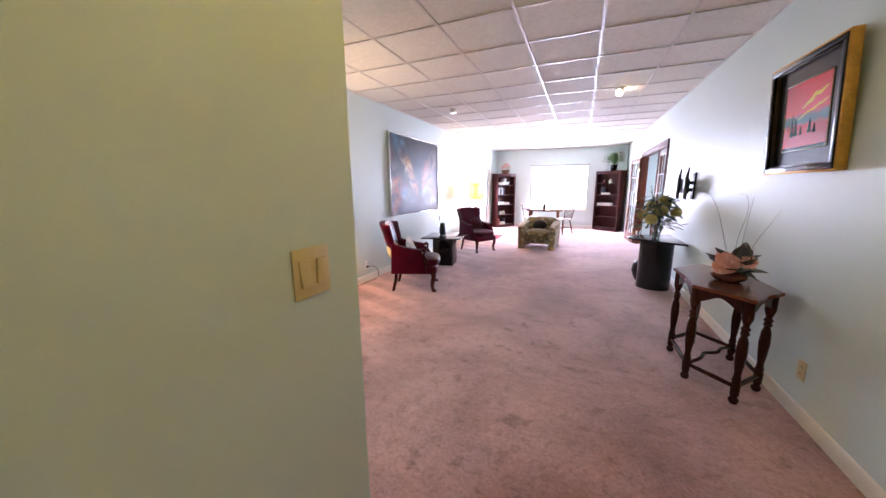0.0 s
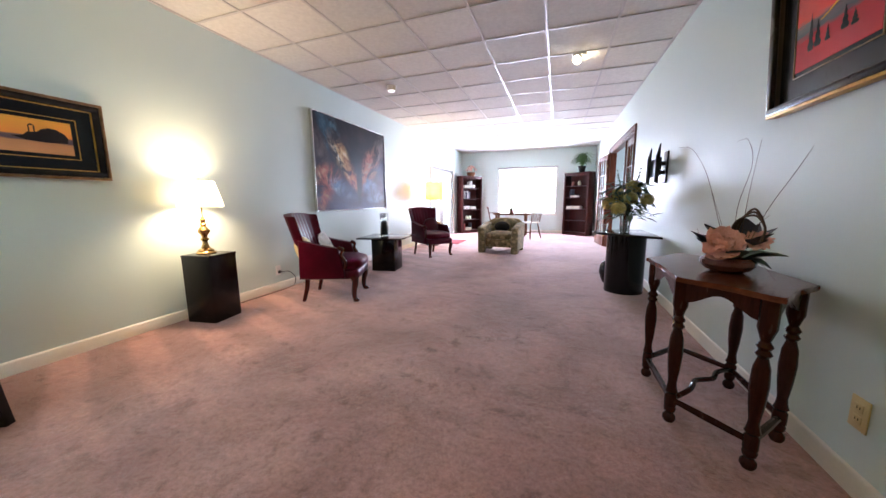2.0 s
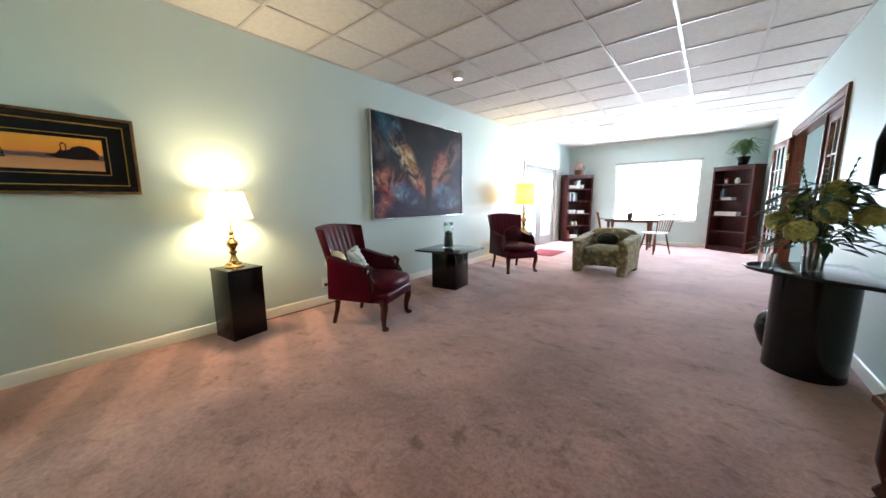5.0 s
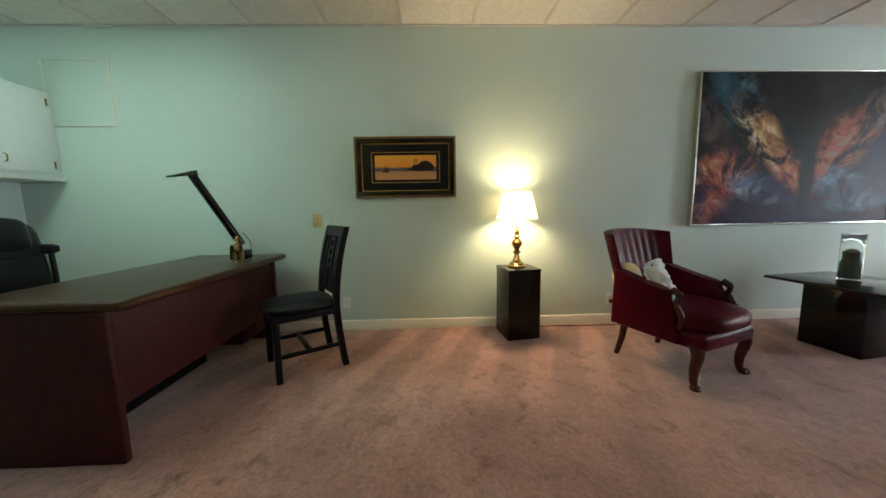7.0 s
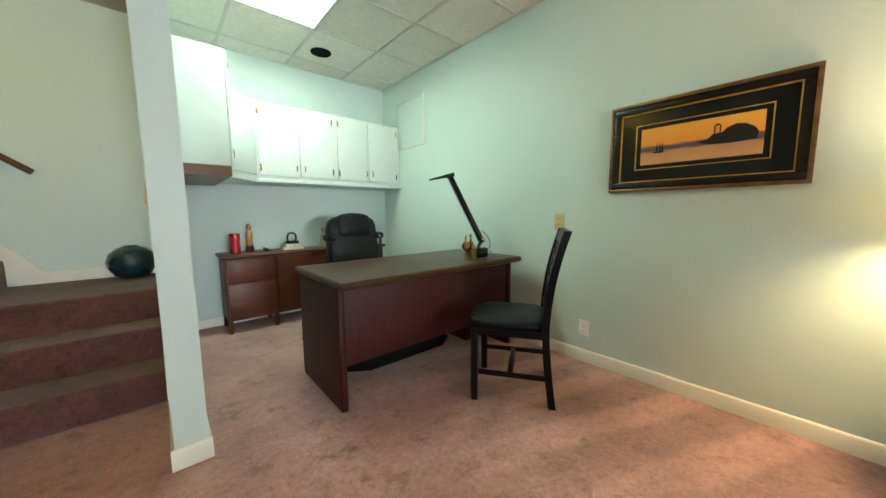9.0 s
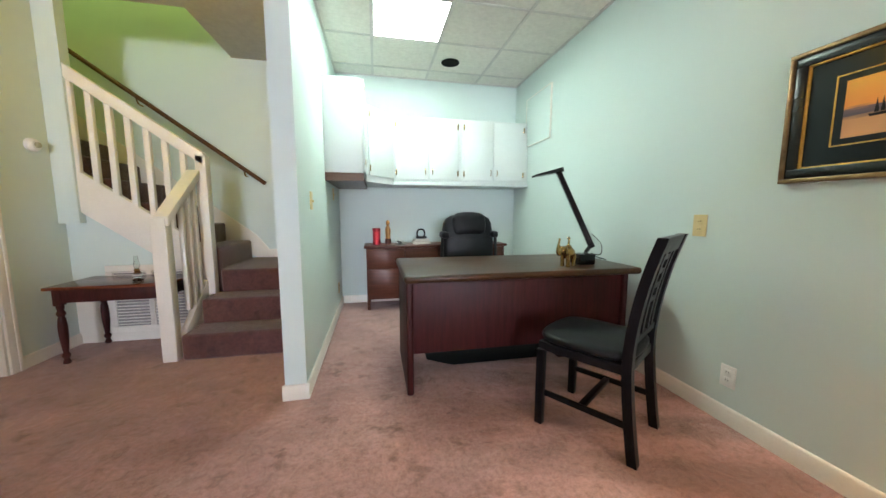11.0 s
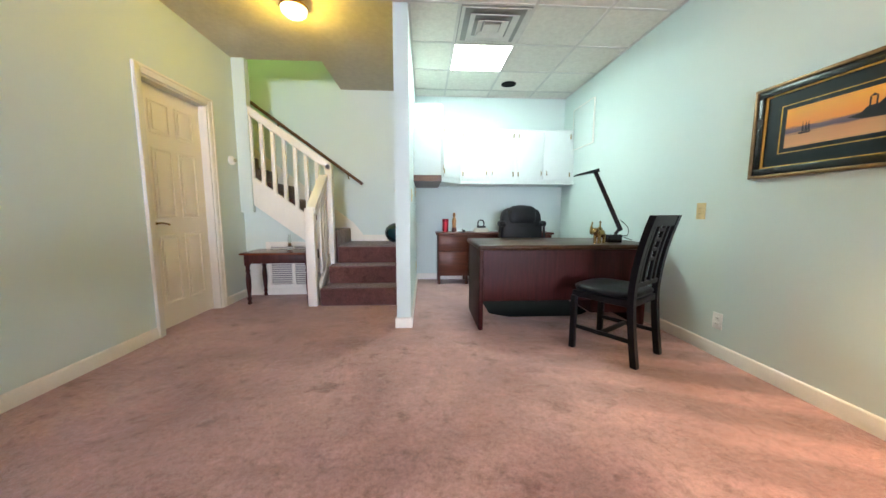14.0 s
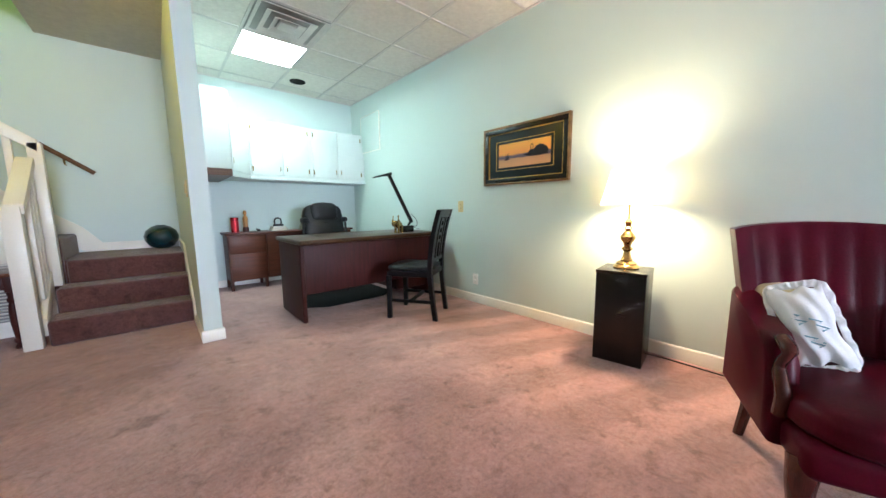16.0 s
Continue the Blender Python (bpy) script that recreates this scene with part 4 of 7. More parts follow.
part("rail", T([(0.22, S_Y + 0.085, 1.40), (0.30, S_Y + 0.085, 1.46), (2.3, S_Y + 0.085, 1.46 + 2.0 * 0.735)], 0.022, 12), M_RAILWOOD, hr)
for x in (0.42, 1.35, 2.1):
    z = 1.46 + (x - 0.3) * 0.735
    part("bracket", T(bez((x, S_Y, z - 0.07), (x, S_Y + 0.06, z - 0.065), (x, S_Y + 0.085, z - 0.02), n=4), 0.008, 8), M_BRASS, hr)
ball = thing("floor_vase", "glossy dark teal ball vase on the landing", "vase", -0.245, -0.07, LAND)
part("body", L([(0.0, 0.0), (0.06, 0.0), (0.11, 0.03), (0.148, 0.09), (0.155, 0.14), (0.135, 0.20), (0.085, 0.245), (0.05, 0.256), (0.045, 0.262), (0.035, 0.256), (0.03, 0.22), (0.0, 0.2)], 32), M_TEAL, ball)

# hall ceiling lamp
dome = thing("ceiling_lamp", "lit round ceiling lamp with a brass rim", "ceiling lamp", 0.40, 1.66, HALL_TOP)
part("canopy", L([(0.0, 0.0), (0.075, 0.0), (0.075, -0.02), (0.06, -0.028), (0, -0.028)], 28), M_BRASS, dome, "brass canopy")
part("rim", L([(0.105, -0.028), (0.112, -0.032), (0.112, -0.044), (0.105, -0.048), (0.098, -0.038), (0.105, -0.028)], 32), M_BRASS, dome, "brass rim")
part("globe", L([(0.102, -0.044), (0.098, -0.075), (0.07, -0.10), (0.035, -0.11), (0, -0.112)], 32), M_DOME, dome, "frosted glowing glass")


def turned_leg(h, r=0.02, square=0.0, n=14):
    """A turned table leg from the floor up to h, with rings and a square block at the top."""
    f = lambda *v: [(a * r, b * h) for a, b in v]
    bm = L(f((0, 0), (0.75, 0.0), (0.95, 0.02), (0.7, 0.05), (0.55, 0.07), (0.95, 0.10), (0.95, 0.13), (0.6, 0.15), (0.75, 0.2), (1.05, 0.36), (1.1, 0.5), (0.9, 0.6), (0.7, 0.64), (1.05, 0.67), (1.05, 0.69), (0.7, 0.72), (0.9, 0.76), (0.9, 0.80), (0, 0.80)), n)
    q = square or r
    box(bm, (-q, -q, h * 0.79), (q, q, h), 0.003)
    return bm


et = thing("side_table", "small dark wooden table with turned legs", "table", 0.95, 0.80, 0, 2)
part("tabletop", B((-0.375, -0.245, 0.545), (0.375, 0.245, 0.568), 0.007, 3), M_OCT, et)
bm = bmesh.new()
for a, b in (((-0.33, -0.215, 0.45), (0.33, -0.195, 0.545)), ((-0.33, 0.195, 0.45), (0.33, 0.215, 0.545)), ((-0.335, -0.195, 0.45), (-0.315, 0.195, 0.545)), ((0.315, -0.195, 0.45), (0.335, 0.195, 0.545))):
    box(bm, a, b, 0.002)
part("apron", bm, M_MAHOG, et)
for x in (-0.315, 0.315):
    for y in (-0.195, 0.195):
        o = part("leg", turned_leg(0.545, 0.024), M_MAHOG, et)
        o.location = (x, y, 0)
ol = thing("oil_lamp", "small glass oil lamp with a brass collar", "lamp", 0.86, 0.86, 0.568)
part("font", L([(0, 0), (0.035, 0), (0.035, 0.006), (0.015, 0.014), (0.034, 0.03), (0.036, 0.05), (0.016, 0.064), (0, 0.064)], 18), M_VASEGLASS, ol)
part("burner", L([(0.016, 0.064), (0.018, 0.07), (0.018, 0.085), (0.012, 0.09), (0, 0.09)], 14), M_BRASS, ol, "brass burner")
part("chimney", L([(0.013, 0.09), (0.021, 0.115), (0.013, 0.15), (0.012, 0.185), (0.010, 0.185), (0.011, 0.15), (0.019, 0.115), (0.011, 0.091)], 14), M_VASEGLASS, ol)

# ---- office nook ----
desk = thing("office_desk", "walnut laminate office desk with rounded edges", "desk", -1.85, 1.645, 0)
part("desktop", B((-0.755, -0.375, 0.70), (0.755, 0.375, 0.742), 0.018, 4), M_DESKTOP, desk, "olive-brown polished top")
for x in (-0.735, 0.695):
    part("end_panel", B((x, -0.345, 0), (x + 0.04, 0.285, 0.70), 0.012, 3), M_DESK, desk)
part("modesty_panel", B((-0.694, 0.240, 0.25), (0.694, 0.263, 0.699), 0.003), M_DESK, desk)
ped = part("drawer_pedestal", B((-0.68, -0.33, 0.12), (-0.28, 0.22, 0.699), 0.004), M_DESK, desk)
for k in range(3):
    part("drawer", B((-0.665, -0.349, 0.135 + k * 0.185), (-0.295, -0.331, 0.31 + k * 0.185), 0.004), M_DESK, ped)

cr = thing("credenza", "low brown wooden credenza against the wall", "cabinet", -1.64, -0.03, 0)
part("top", B((-0.825, -0.195, 0.695), (0.825, 0.195, 0.724), 0.008, 3), M_CRED, cr)
for x0, x1 in ((-0.80, -0.38), (0.38, 0.80)):
    body = part("pedestal", B((x0, -0.185, 0.12), (x1, 0.165, 0.695), 0.003), M_CRED, cr)
    for z0, z1 in ((0.125, 0.46), (0.468, 0.69)):
        part("drawer", B((x0 + 0.012, 0.166, z0), (x1 - 0.012, 0.182, z1), 0.003), M_CRED, body)
mid = part("centre_cabinet", B((-0.379, -0.185, 0.12), (0.379, 0.160, 0.694), 0.003), M_CRED, cr)
for x0, x1 in ((-0.372, -0.003), (0.003, 0.372)):
    part("cabinet_door", B((x0, 0.161, 0.125), (x1, 0.178, 0.69), 0.003), M_CRED, mid)
for x in (-0.80, -0.415, 0.38, 0.765):
    for y in (-0.18, 0.125):
        part("leg", B((x, y, 0), (x + 0.035, y + 0.035, 0.12), 0.003), M_CRED, cr)


def cab_door(parent, x0, x1, z0, z1, y, hinge, pull):
    d = part("cabinet_door", B((x0, y, z0), (x1, y + 0.019, z1), 0.005, 2), M_CAB, parent)
    for z in (z0 + 0.07, z1 - 0.07):
        part("hinge", B((hinge - 0.007, y + 0.019, z - 0.03), (hinge + 0.007, y + 0.024, z + 0.03), 0.002), M_BRASS, d, "brass hinge")
    bm = T(bez((pull, y + 0.019, z0 + 0.055), (pull, y + 0.04, z0 + 0.065), (pull, y + 0.04, z0 + 0.105), (pull, y + 0.019, z0 + 0.115), n=4), 0.0045, 8)
    part("handle", bm, M_BRASS, d, "small brass pull")


Z0, Z1 = 1.40, 2.115
uc = thing("wall_cabinet", "long white painted wall cabinet with brass hinges", "cabinet")
part("body", B((W_X + 0.002, S_Y, Z0 + 0.02), (-1.15, 0.125, Z1), 0.002), M_CAB, uc)
part("bottom_moulding", B((W_X + 0.002, S_Y, Z0 - 0.015), (-1.15, 0.155, Z0 + 0.02), 0.006, 2), M_CAB, uc)
for x0, x1, hinge, pull in ((-2.66, -2.287, -2.65, -2.325), (-2.283, -1.925, -1.935, -2.25), (-1.875, -1.537, -1.865, -1.575), (-1.533, -1.17, -1.18, -1.495)):
    cab_door(uc, x0, x1, Z0 + 0.05, Z1 - 0.02, 0.126, hinge, pull)
ac = thing("wall_cabinet", "angled white corner wall cabinet", "cabinet")
part("body", P([(-1.148, S_Y), (-1.148, 0.125), (-0.875, 0.46), (-0.525, 0.46), (-0.525, S_Y)], Z0 + 0.02, Z1), M_CAB, ac)
part("bottom_moulding", P([(-1.148, S_Y), (-1.148, 0.155), (-0.872, 0.495), (-0.862, 0.46), (-0.862, S_Y)], Z0 - 0.015, Z0 + 0.02), M_CAB, ac)
ang = math.atan2(0.46 - 0.125, -0.875 + 1.148)
dm = Matrix.Translation((-1.148, 0.125, 0)) @ Matrix.Rotation(ang, 4, "Z")
bm = B((0.02, 0.001, Z0 + 0.05), (0.41, 0.02, Z1 - 0.02), 0.005, 2)
bmesh.ops.transform(bm, matrix=dm, verts=bm.verts[:])
ad = part("cabinet_door", bm, M_CAB, ac)
for z in (Z0 + 0.12, Z1 - 0.09):
    bm = B((0.395, 0.02, z - 0.03), (0.409, 0.026, z + 0.03), 0.002)
    bmesh.ops.transform(bm, matrix=dm, verts=bm.verts[:])
    part("hinge", bm, M_BRASS, ad, "brass hinge")
bc = thing("wall_cabinet", "tall white wall cabinet fixed to the partition", "cabinet")
part("body", B((-0.855, 0.465, 1.43), (PART_W, 0.80, 2.215), 0.004), M_CAB, bc)
bcd = part("cabinet_door", B((-0.875, 0.47, 1.44), (-0.857, 0.795, 2.205), 0.005), M_CAB, bc)
for z in (1.52, 2.12):
    part("hinge", B((-0.881, 0.775, z - 0.03), (-0.875, 0.79, z + 0.03), 0.002), M_BRASS, bcd, "brass hinge")
struct("trim_cabinet_underside", B((-0.857, S_Y, 1.36), (PART_W, 0.795, 1.429)), M_RAILWOOD, "dark wooden underside of the wall cabinet", "trim")
ap = thing("wall_access_panel", "flush painted access panel on the wall", "panel", W_X, 0.365, 2.115)
part("panel", B((0, -0.265, -0.26), (0.016, 0.265, 0.26), 0.004), M_WALL, ap)
ring_part("edge_strip", ap, M_TRIM, 0.545, 0.535, 0.008, 0.0, 0.019, 0.002)

oc = thing("office_chair", "high-backed black leather swivel chair", "office chair", -1.90, 0.80, 0, 4)
part("seat", C((-0.26, -0.24, 0.42), (0.26, 0.26, 0.53), 0.03), M_BLACKLEATHER, oc)
tilt = pose(0, -0.24, 0.5, 8, 0, 0)
bk = part("backrest", C((-0.245, -0.06, 0.02), (0.245, 0.06, 0.55), 0.03, 9.0, m=tilt), M_BLACKLEATHER, oc)
part("headrest", C((-0.165, -0.03, 0.36), (0.165, 0.095, 0.575), 0.02, 7.0, m=tilt), M_BLACKLEATHER, bk, "padded leather head cushion")
part("seam", T([tilt @ Vector((-0.20, 0.068, 0.33)), tilt @ Vector((0, 0.088, 0.325)), tilt @ Vector((0.20, 0.068, 0.33))], 0.005, 6), M_DARK, bk)
for s in (-1, 1):
    arm = part("armrest", C((s * 0.262 - 0.035, -0.33, 0.835), (s * 0.262 + 0.035, -0.17, 0.895), 0.006), M_BLACKLEATHER, oc)
    part("arm_support", T(bez((s * 0.22, -0.20, 0.47), (s * 0.29, -0.23, 0.60), (s * 0.285, -0.23, 0.84), n=6), 0.016, 8), M_BLACKMETAL, arm)
part("gas_column", L([(0.03, 0.09), (0.03, 0.28), (0.02, 0.28), (0.02, 0.43), (0, 0.43)], 16), M_BLACKMETAL, oc)
for k in range(5):
    a = 1.2566 * k + 0.3
    foot = part("foot", T([(0, 0, 0.095), (0.15 * math.cos(a), 0.15 * math.sin(a), 0.09), (0.28 * math.cos(a), 0.28 * math.sin(a), 0.065)], [0.026, 0.022, 0.016], 8), M_BLACKMETAL, oc)
    part("castor", L([(0, -0.02), (0.022, -0.02), (0.027, 0), (0.022, 0.02), (0, 0.02)], 14, m=pose(0.28 * math.cos(a), 0.28 * math.sin(a), 0.027, 90, 0, math.degrees(a))), M_BLACKMETAL, foot)
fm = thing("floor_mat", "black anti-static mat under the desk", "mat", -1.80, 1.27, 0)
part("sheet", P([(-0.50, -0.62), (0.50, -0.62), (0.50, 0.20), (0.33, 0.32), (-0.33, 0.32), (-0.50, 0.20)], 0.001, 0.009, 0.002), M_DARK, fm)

dl = thing("desk_lamp", "black angular desk lamp with a thin folding arm", "desk lamp", -2.32, 1.80, 0.742)
part("base", B((-0.065, -0.055, 0), (0.055, 0.055, 0.07), 0.008, 3), M_LACQ, dl)
p0, p1, p2 = Vector((-0.11, -0.05, 0.10)), Vector((0.027, -0.30, 0.657)), Vector((0.22, -0.30, 0.612))


def flat_bar(p, q, w, t0, t1):
    bm = bmesh.new()
    d = (q - p).normalized()
    s = (Vector((0.4, 0.9, 0)) - d * d.dot(Vector((0.4, 0.9, 0)))).normalized()
    u = d.cross(s).normalized()
    ring = []
    for c, k in ((p, t0), (q, t1)):
        ring.append([bm.verts.new(c + s * w * a + u * k * b) for a, b in ((-1, -1), (1, -1), (1, 1), (-1, 1))])
    for k in range(4):
        bm.faces.new((ring[0][k], ring[0][(k + 1) % 4], ring[1][(k + 1) % 4], ring[1][k]))
    bm.faces.new(ring[0][::-1])
    bm.faces.new(ring[1])
    bmesh.ops.bevel(bm, geom=bm.edges[:], offset=0.004, segments=2, affect="EDGES", profile=0.5, clamp_overlap=True)
    return bm


part("arm", flat_bar(p0, p1, 0.03, 0.018, 0.018), M_LACQ, dl)
part("head", flat_bar(p1 + Vector((-0.03, 0, 0.005)), p2, 0.035, 0.018, 0.006), M_LACQ, dl)
part("joint", T([p0 + Vector((0.05, 0, -0.03)), p0 + Vector((0.01, 0, 0.02))], 0.014, 10), M_BLACKMETAL, dl)
part("cord", T(bez(p0 + Vector((0.03, 0.03, 0.10)), p0 + Vector((-0.04, 0.04, 0.03)), p0 + Vector((-0.03, 0.05, -0.04)), p0 + Vector((0.05, 0.06, -0.03)), p0 + Vector((-0.02, 0.04, -0.06)), p0 + Vector((-0.10, 0.02, -0.082))), 0.003, 6), M_CORD, dl)
el = thing("elephant_figurine", "small brass elephant figurine with raised trunk", "figurine", -2.17, 1.87, 0.742, 25)
bm = bmesh.new()
bmesh.ops.create_uvsphere(bm, u_segments=16, v_segments=10, radius=1, matrix=Matrix.Translation((0, 0, 0.085)) @ Matrix.Diagonal((0.055, 0.036, 0.040, 1)))
bmesh.ops.create_uvsphere(bm, u_segments=14, v_segments=9, radius=1, matrix=Matrix.Translation((0.06, 0, 0.105)) @ Matrix.Diagonal((0.03, 0.026, 0.03, 1)))
for x in (-0.032, 0.032):
    for y in (-0.02, 0.02):
        lathe(bm, [(0, 0), (0.014, 0), (0.012, 0.03), (0.015, 0.08), (0, 0.08)], 10, (x, y, 0))
tube(bm, bez((0.08, 0, 0.1), (0.105, 0, 0.085), (0.118, 0, 0.105), (0.108, 0, 0.15), (0.10, 0, 0.185)), [0.012] * 10 + [0.009] * 20 + [0.006] * 11, 8)
for s in (-1, 1):
    lathe(bm, [(0, 0), (0.025, 0.001), (0.028, 0.005), (0, 0.007)], 12, m=pose(0.048, s * 0.027, 0.105, 90, 0, s * 25))
lathe(bm, [(0, 0), (0.02, 0), (0.022, 0.01), (0.008, 0.02), (0.006, 0.055), (0.012, 0.06), (0, 0.075)], 10, (0, 0, 0.12))
tagged(part("body", bm, M_BRASS, el))

can = thing("tin_canister", "tall red metallic canister", "canister", -0.955, -0.02, 0.724)
part("body", L([(0, 0), (0.043, 0), (0.043, 0.165), (0, 0.165)], 24), M_RED, can)
part("lid", L([(0, 0.165), (0.045, 0.165), (0.045, 0.185), (0.041, 0.188), (0, 0.188)], 24), M_RED, can)
fg = thing("carved_figurine", "slim ochre carved figurine on a dark base", "figurine", -1.085, -0.08, 0.724)
part("body", L([(0, 0), (0.03, 0), (0.032, 0.05), (0.026, 0.06), (0.028, 0.12), (0.031, 0.17), (0.02, 0.20), (0.012, 0.21), (0.022, 0.235), (0.02, 0.26), (0.008, 0.275), (0, 0.277)], 14), M_TERRA, fg)
part("base", L([(0, 0), (0.034, 0), (0.036, 0.03), (0.032, 0.062), (0, 0.062)], 14), M_MAHOG, fg)
sm = thing("animal_figurine", "tiny dark animal figurine", "figurine", -1.22, -0.02, 0.724)
bm = L([(0, 0), (0.02, 0.002), (0.024, 0.018), (0.014, 0.03), (0, 0.033)], 12)
lathe(bm, [(0, 0), (0.012, 0.003), (0.012, 0.014), (0, 0.022)], 10, (0.022, 0, 0.022))
part("body", bm, M_BLACKMETAL, sm)
for k, (w, d, h, zz, mm) in enumerate(((0.20, 0.14, 0.03, 0.724, M_BOOKS[4]), (0.17, 0.12, 0.028, 0.754, M_BOOKS[0]))):
    bo = thing("book", "old cloth-bound book lying flat on the credenza", "book", -1.47, -0.06, zz, 6 * k, "stacked books")
    part("page_block", B((-w / 2 + 0.004, -d / 2 + 0.004, 0.003), (w / 2 - 0.002, d / 2 - 0.004, h - 0.003)), M_PAPER, bo)
    bm = B((-w / 2, -d / 2, 0), (w / 2, d / 2, 0.003))
    box(bm, (-w / 2, -d / 2, h - 0.003), (w / 2, d / 2, h))
    box(bm, (-w / 2 - 0.003, -d / 2, 0), (-w / 2, d / 2, h))
    part("cover", bm, mm, bo)
ir = thing("flat_iron", "antique black flat iron on books", "iron", -1.47, -0.06, 0.782, 8)
part("sole", P([(-0.075, 0), (-0.05, -0.035), (0.05, -0.04), (0.06, 0), (0.05, 0.04), (-0.05, 0.035)], 0, 0.028, 0.004), M_BLACKMETAL, ir)
part("handle", T(bez((-0.04, 0, 0.025), (-0.045, 0, 0.07), (-0.025, 0, 0.105), (0.025, 0, 0.105), (0.045, 0, 0.07), (0.04, 0, 0.025), n=6), 0.010, 8), M_BLACKMETAL, ir)
bu = thing("stone_figurine", "pale stoneware seated figurine", "figurine", -1.83, -0.09, 0.724)
bm = L([(0, 0), (0.065, 0), (0.07, 0.03), (0.055, 0.06), (0.05, 0.10), (0.052, 0.125), (0.03, 0.145), (0.02, 0.15), (0.035, 0.17), (0.037, 0.195), (0.022, 0.215), (0, 0.22)], 16)
tagged(part("body", bm, M_STONE, bu))
bx = thing("picture_frame", "small dark desk picture frame on the credenza", "picture frame", -2.22, -0.07, 0.724, -6)
part("frame", B((-0.09, -0.008, 0), (0.09, 0.008, 0.15), 0.004, m=pose(0, 0, 0, -8, 0, 0)), M_BLACKFRAME, bx)
part("print", B((-0.07, 0.0085, 0.075), (0.07, 0.0095, 0.135), m=pose(0, 0, 0, -8, 0, 0)), M_PAPER, bx)

# office ceiling: light panel, air diffuser, open recessed can
X0, X1 = TX - 2 * STEP, TX - STEP
lp = thing("ceiling_light", "square glowing ceiling light panel", "ceiling light", (X0 + X1) / 2, TY - 3.5 * STEP - 0.0, TOP)
part("diffuser", B((-0.283, -0.283, -0.003), (0.283, 0.283, 0.004)), M_PANEL, lp, "glowing acrylic diffuser")
bm = bmesh.new()
for a, b in (((-0.300, -0.300), (0.300, -0.283)), ((-0.300, 0.283), (0.300, 0.300)), ((-0.300, -0.283), (-0.283, 0.283)), ((0.283, -0.283), (0.300, 0.283))):
    box(bm, (*a, -0.008), (*b, 0.004), 0.002)
part("frame", bm, M_TEE, lp)
dv = thing("ceiling_diffuser", "white square stepped ceiling air diffuser", "vent", (X0 + X1) / 2, TY - 2.5 * STEP, TOP)
# grey sheet in place of the dark gaps between the vanes
part("backing", B((-0.29, -0.29, -0.004), (0.29, 0.29, 0.004)), M_VENTGAP, dv)
for k, (o, i, z) in enumerate(((0.285, 0.225, -0.012), (0.205, 0.15, -0.020), (0.13, 0.085, -0.028))):
    bm = bmesh.new()
    ring = []
    for r, zz in ((o, z), (o, z - 0.006), (i, z + 0.02), (i, z + 0.026)):
        ring.append([bm.verts.new((sx * r, sy * r, zz)) for sx, sy in ((-1, -1), (1, -1), (1, 1), (-1, 1))])
    ring.append(ring[0])
    for a, b in zip(ring, ring[1:]):
        for q in range(4):
            bm.faces.new((a[q], a[(q + 1) % 4], b[(q + 1) % 4], b[q]))
    part("vane", bm, M_TEE, dv)
part("centre_plate", B((-0.07, -0.07, -0.03), (0.07, 0.07, -0.0066), 0.006), M_TEE, dv)
dc = thing("recessed_downlight", "unlit black recessed ceiling can", "ceiling light", -1.75, 0.25, TOP)
part("trim_ring", L([(0.095, 0.003), (0.095, -0.004), (0.082, -0.007), (0.078, -0.002), (0.078, 0.003)], 28), M_DARK, dc)
part("reflector", L([(0, -0.001), (0.079, -0.003), (0.079, 0.003), (0, 0.003)], 28), M_DARK, dc)

# black dining chair beside the desk
ch = thing("side_chair", "black wooden chair with a tall curved slatted back", "chair", -2.042, 2.348, 0, -56.5)
part("seat", C((-0.20, -0.205, 0.435), (0.225, 0.205, 0.49), 0.015), M_BLACKLEATHER, ch, "black leather seat pad")
part("seat_frame", B((-0.205, -0.20, 0.39), (0.215, 0.20, 0.436), 0.006), M_BLACKWOOD, ch)
for y in (-0.185, 0.185):
    part("leg", B((0.175, y * 1.08 - 0.02, 0), (0.215, y * 1.08 + 0.02, 0.40), 0.005), M_BLACKWOOD, ch)


def curved_post(y, w, x_of, z0, z1, t=0.016, n=14):
    bm = bmesh.new()
    rings = []
    for k in range(n + 1):
        z = z0 + (z1 - z0) * k / n
        x = x_of(z)
        rings.append([bm.verts.new((x + a * t, y + b * w, z)) for a, b in ((-1, -1), (1, -1), (1, 1), (-1, 1))])
    for a, b in zip(rings, rings[1:]):
        for q in range(4):
            bm.faces.new((a[q], a[(q + 1) % 4], b[(q + 1) % 4], b[q]))
    bm.faces.new(rings[0][::-1])
    bm.faces.new(rings[-1])
    return bm


def back_x(z):
    if z < 0.45:
        return -0.195 - 0.045 * ((0.45 - z) / 0.45) ** 1.5
    t = (z - 0.45) / 0.62
    return -0.195 - 0.02 * t - 0.105 * t ** 2.0


for y in (-0.185, 0.185):
    part("leg", curved_post(y, 0.022, back_x, 0, 0.99, 0.02), M_BLACKWOOD, ch)
part("top_rail", curved_post(0, 0.163, back_x, 0.92, 0.99, 0.014, 3), M_BLACKWOOD, ch)
part("lower_rail", curved_post(0, 0.163, back_x, 0.52, 0.55, 0.012, 2), M_BLACKWOOD, ch)
for y in (-0.115, -0.045, 0.045, 0.115):
    part("slat", curved_post(y, 0.014, back_x, 0.55, 0.92, 0.010), M_BLACKWOOD, ch)
for z in (0.69, 0.755, 0.82, 0.885):
    part("crosspiece", curved_post(0, 0.031, back_x, z, z + 0.022, 0.009, 1), M_BLACKWOOD, ch)
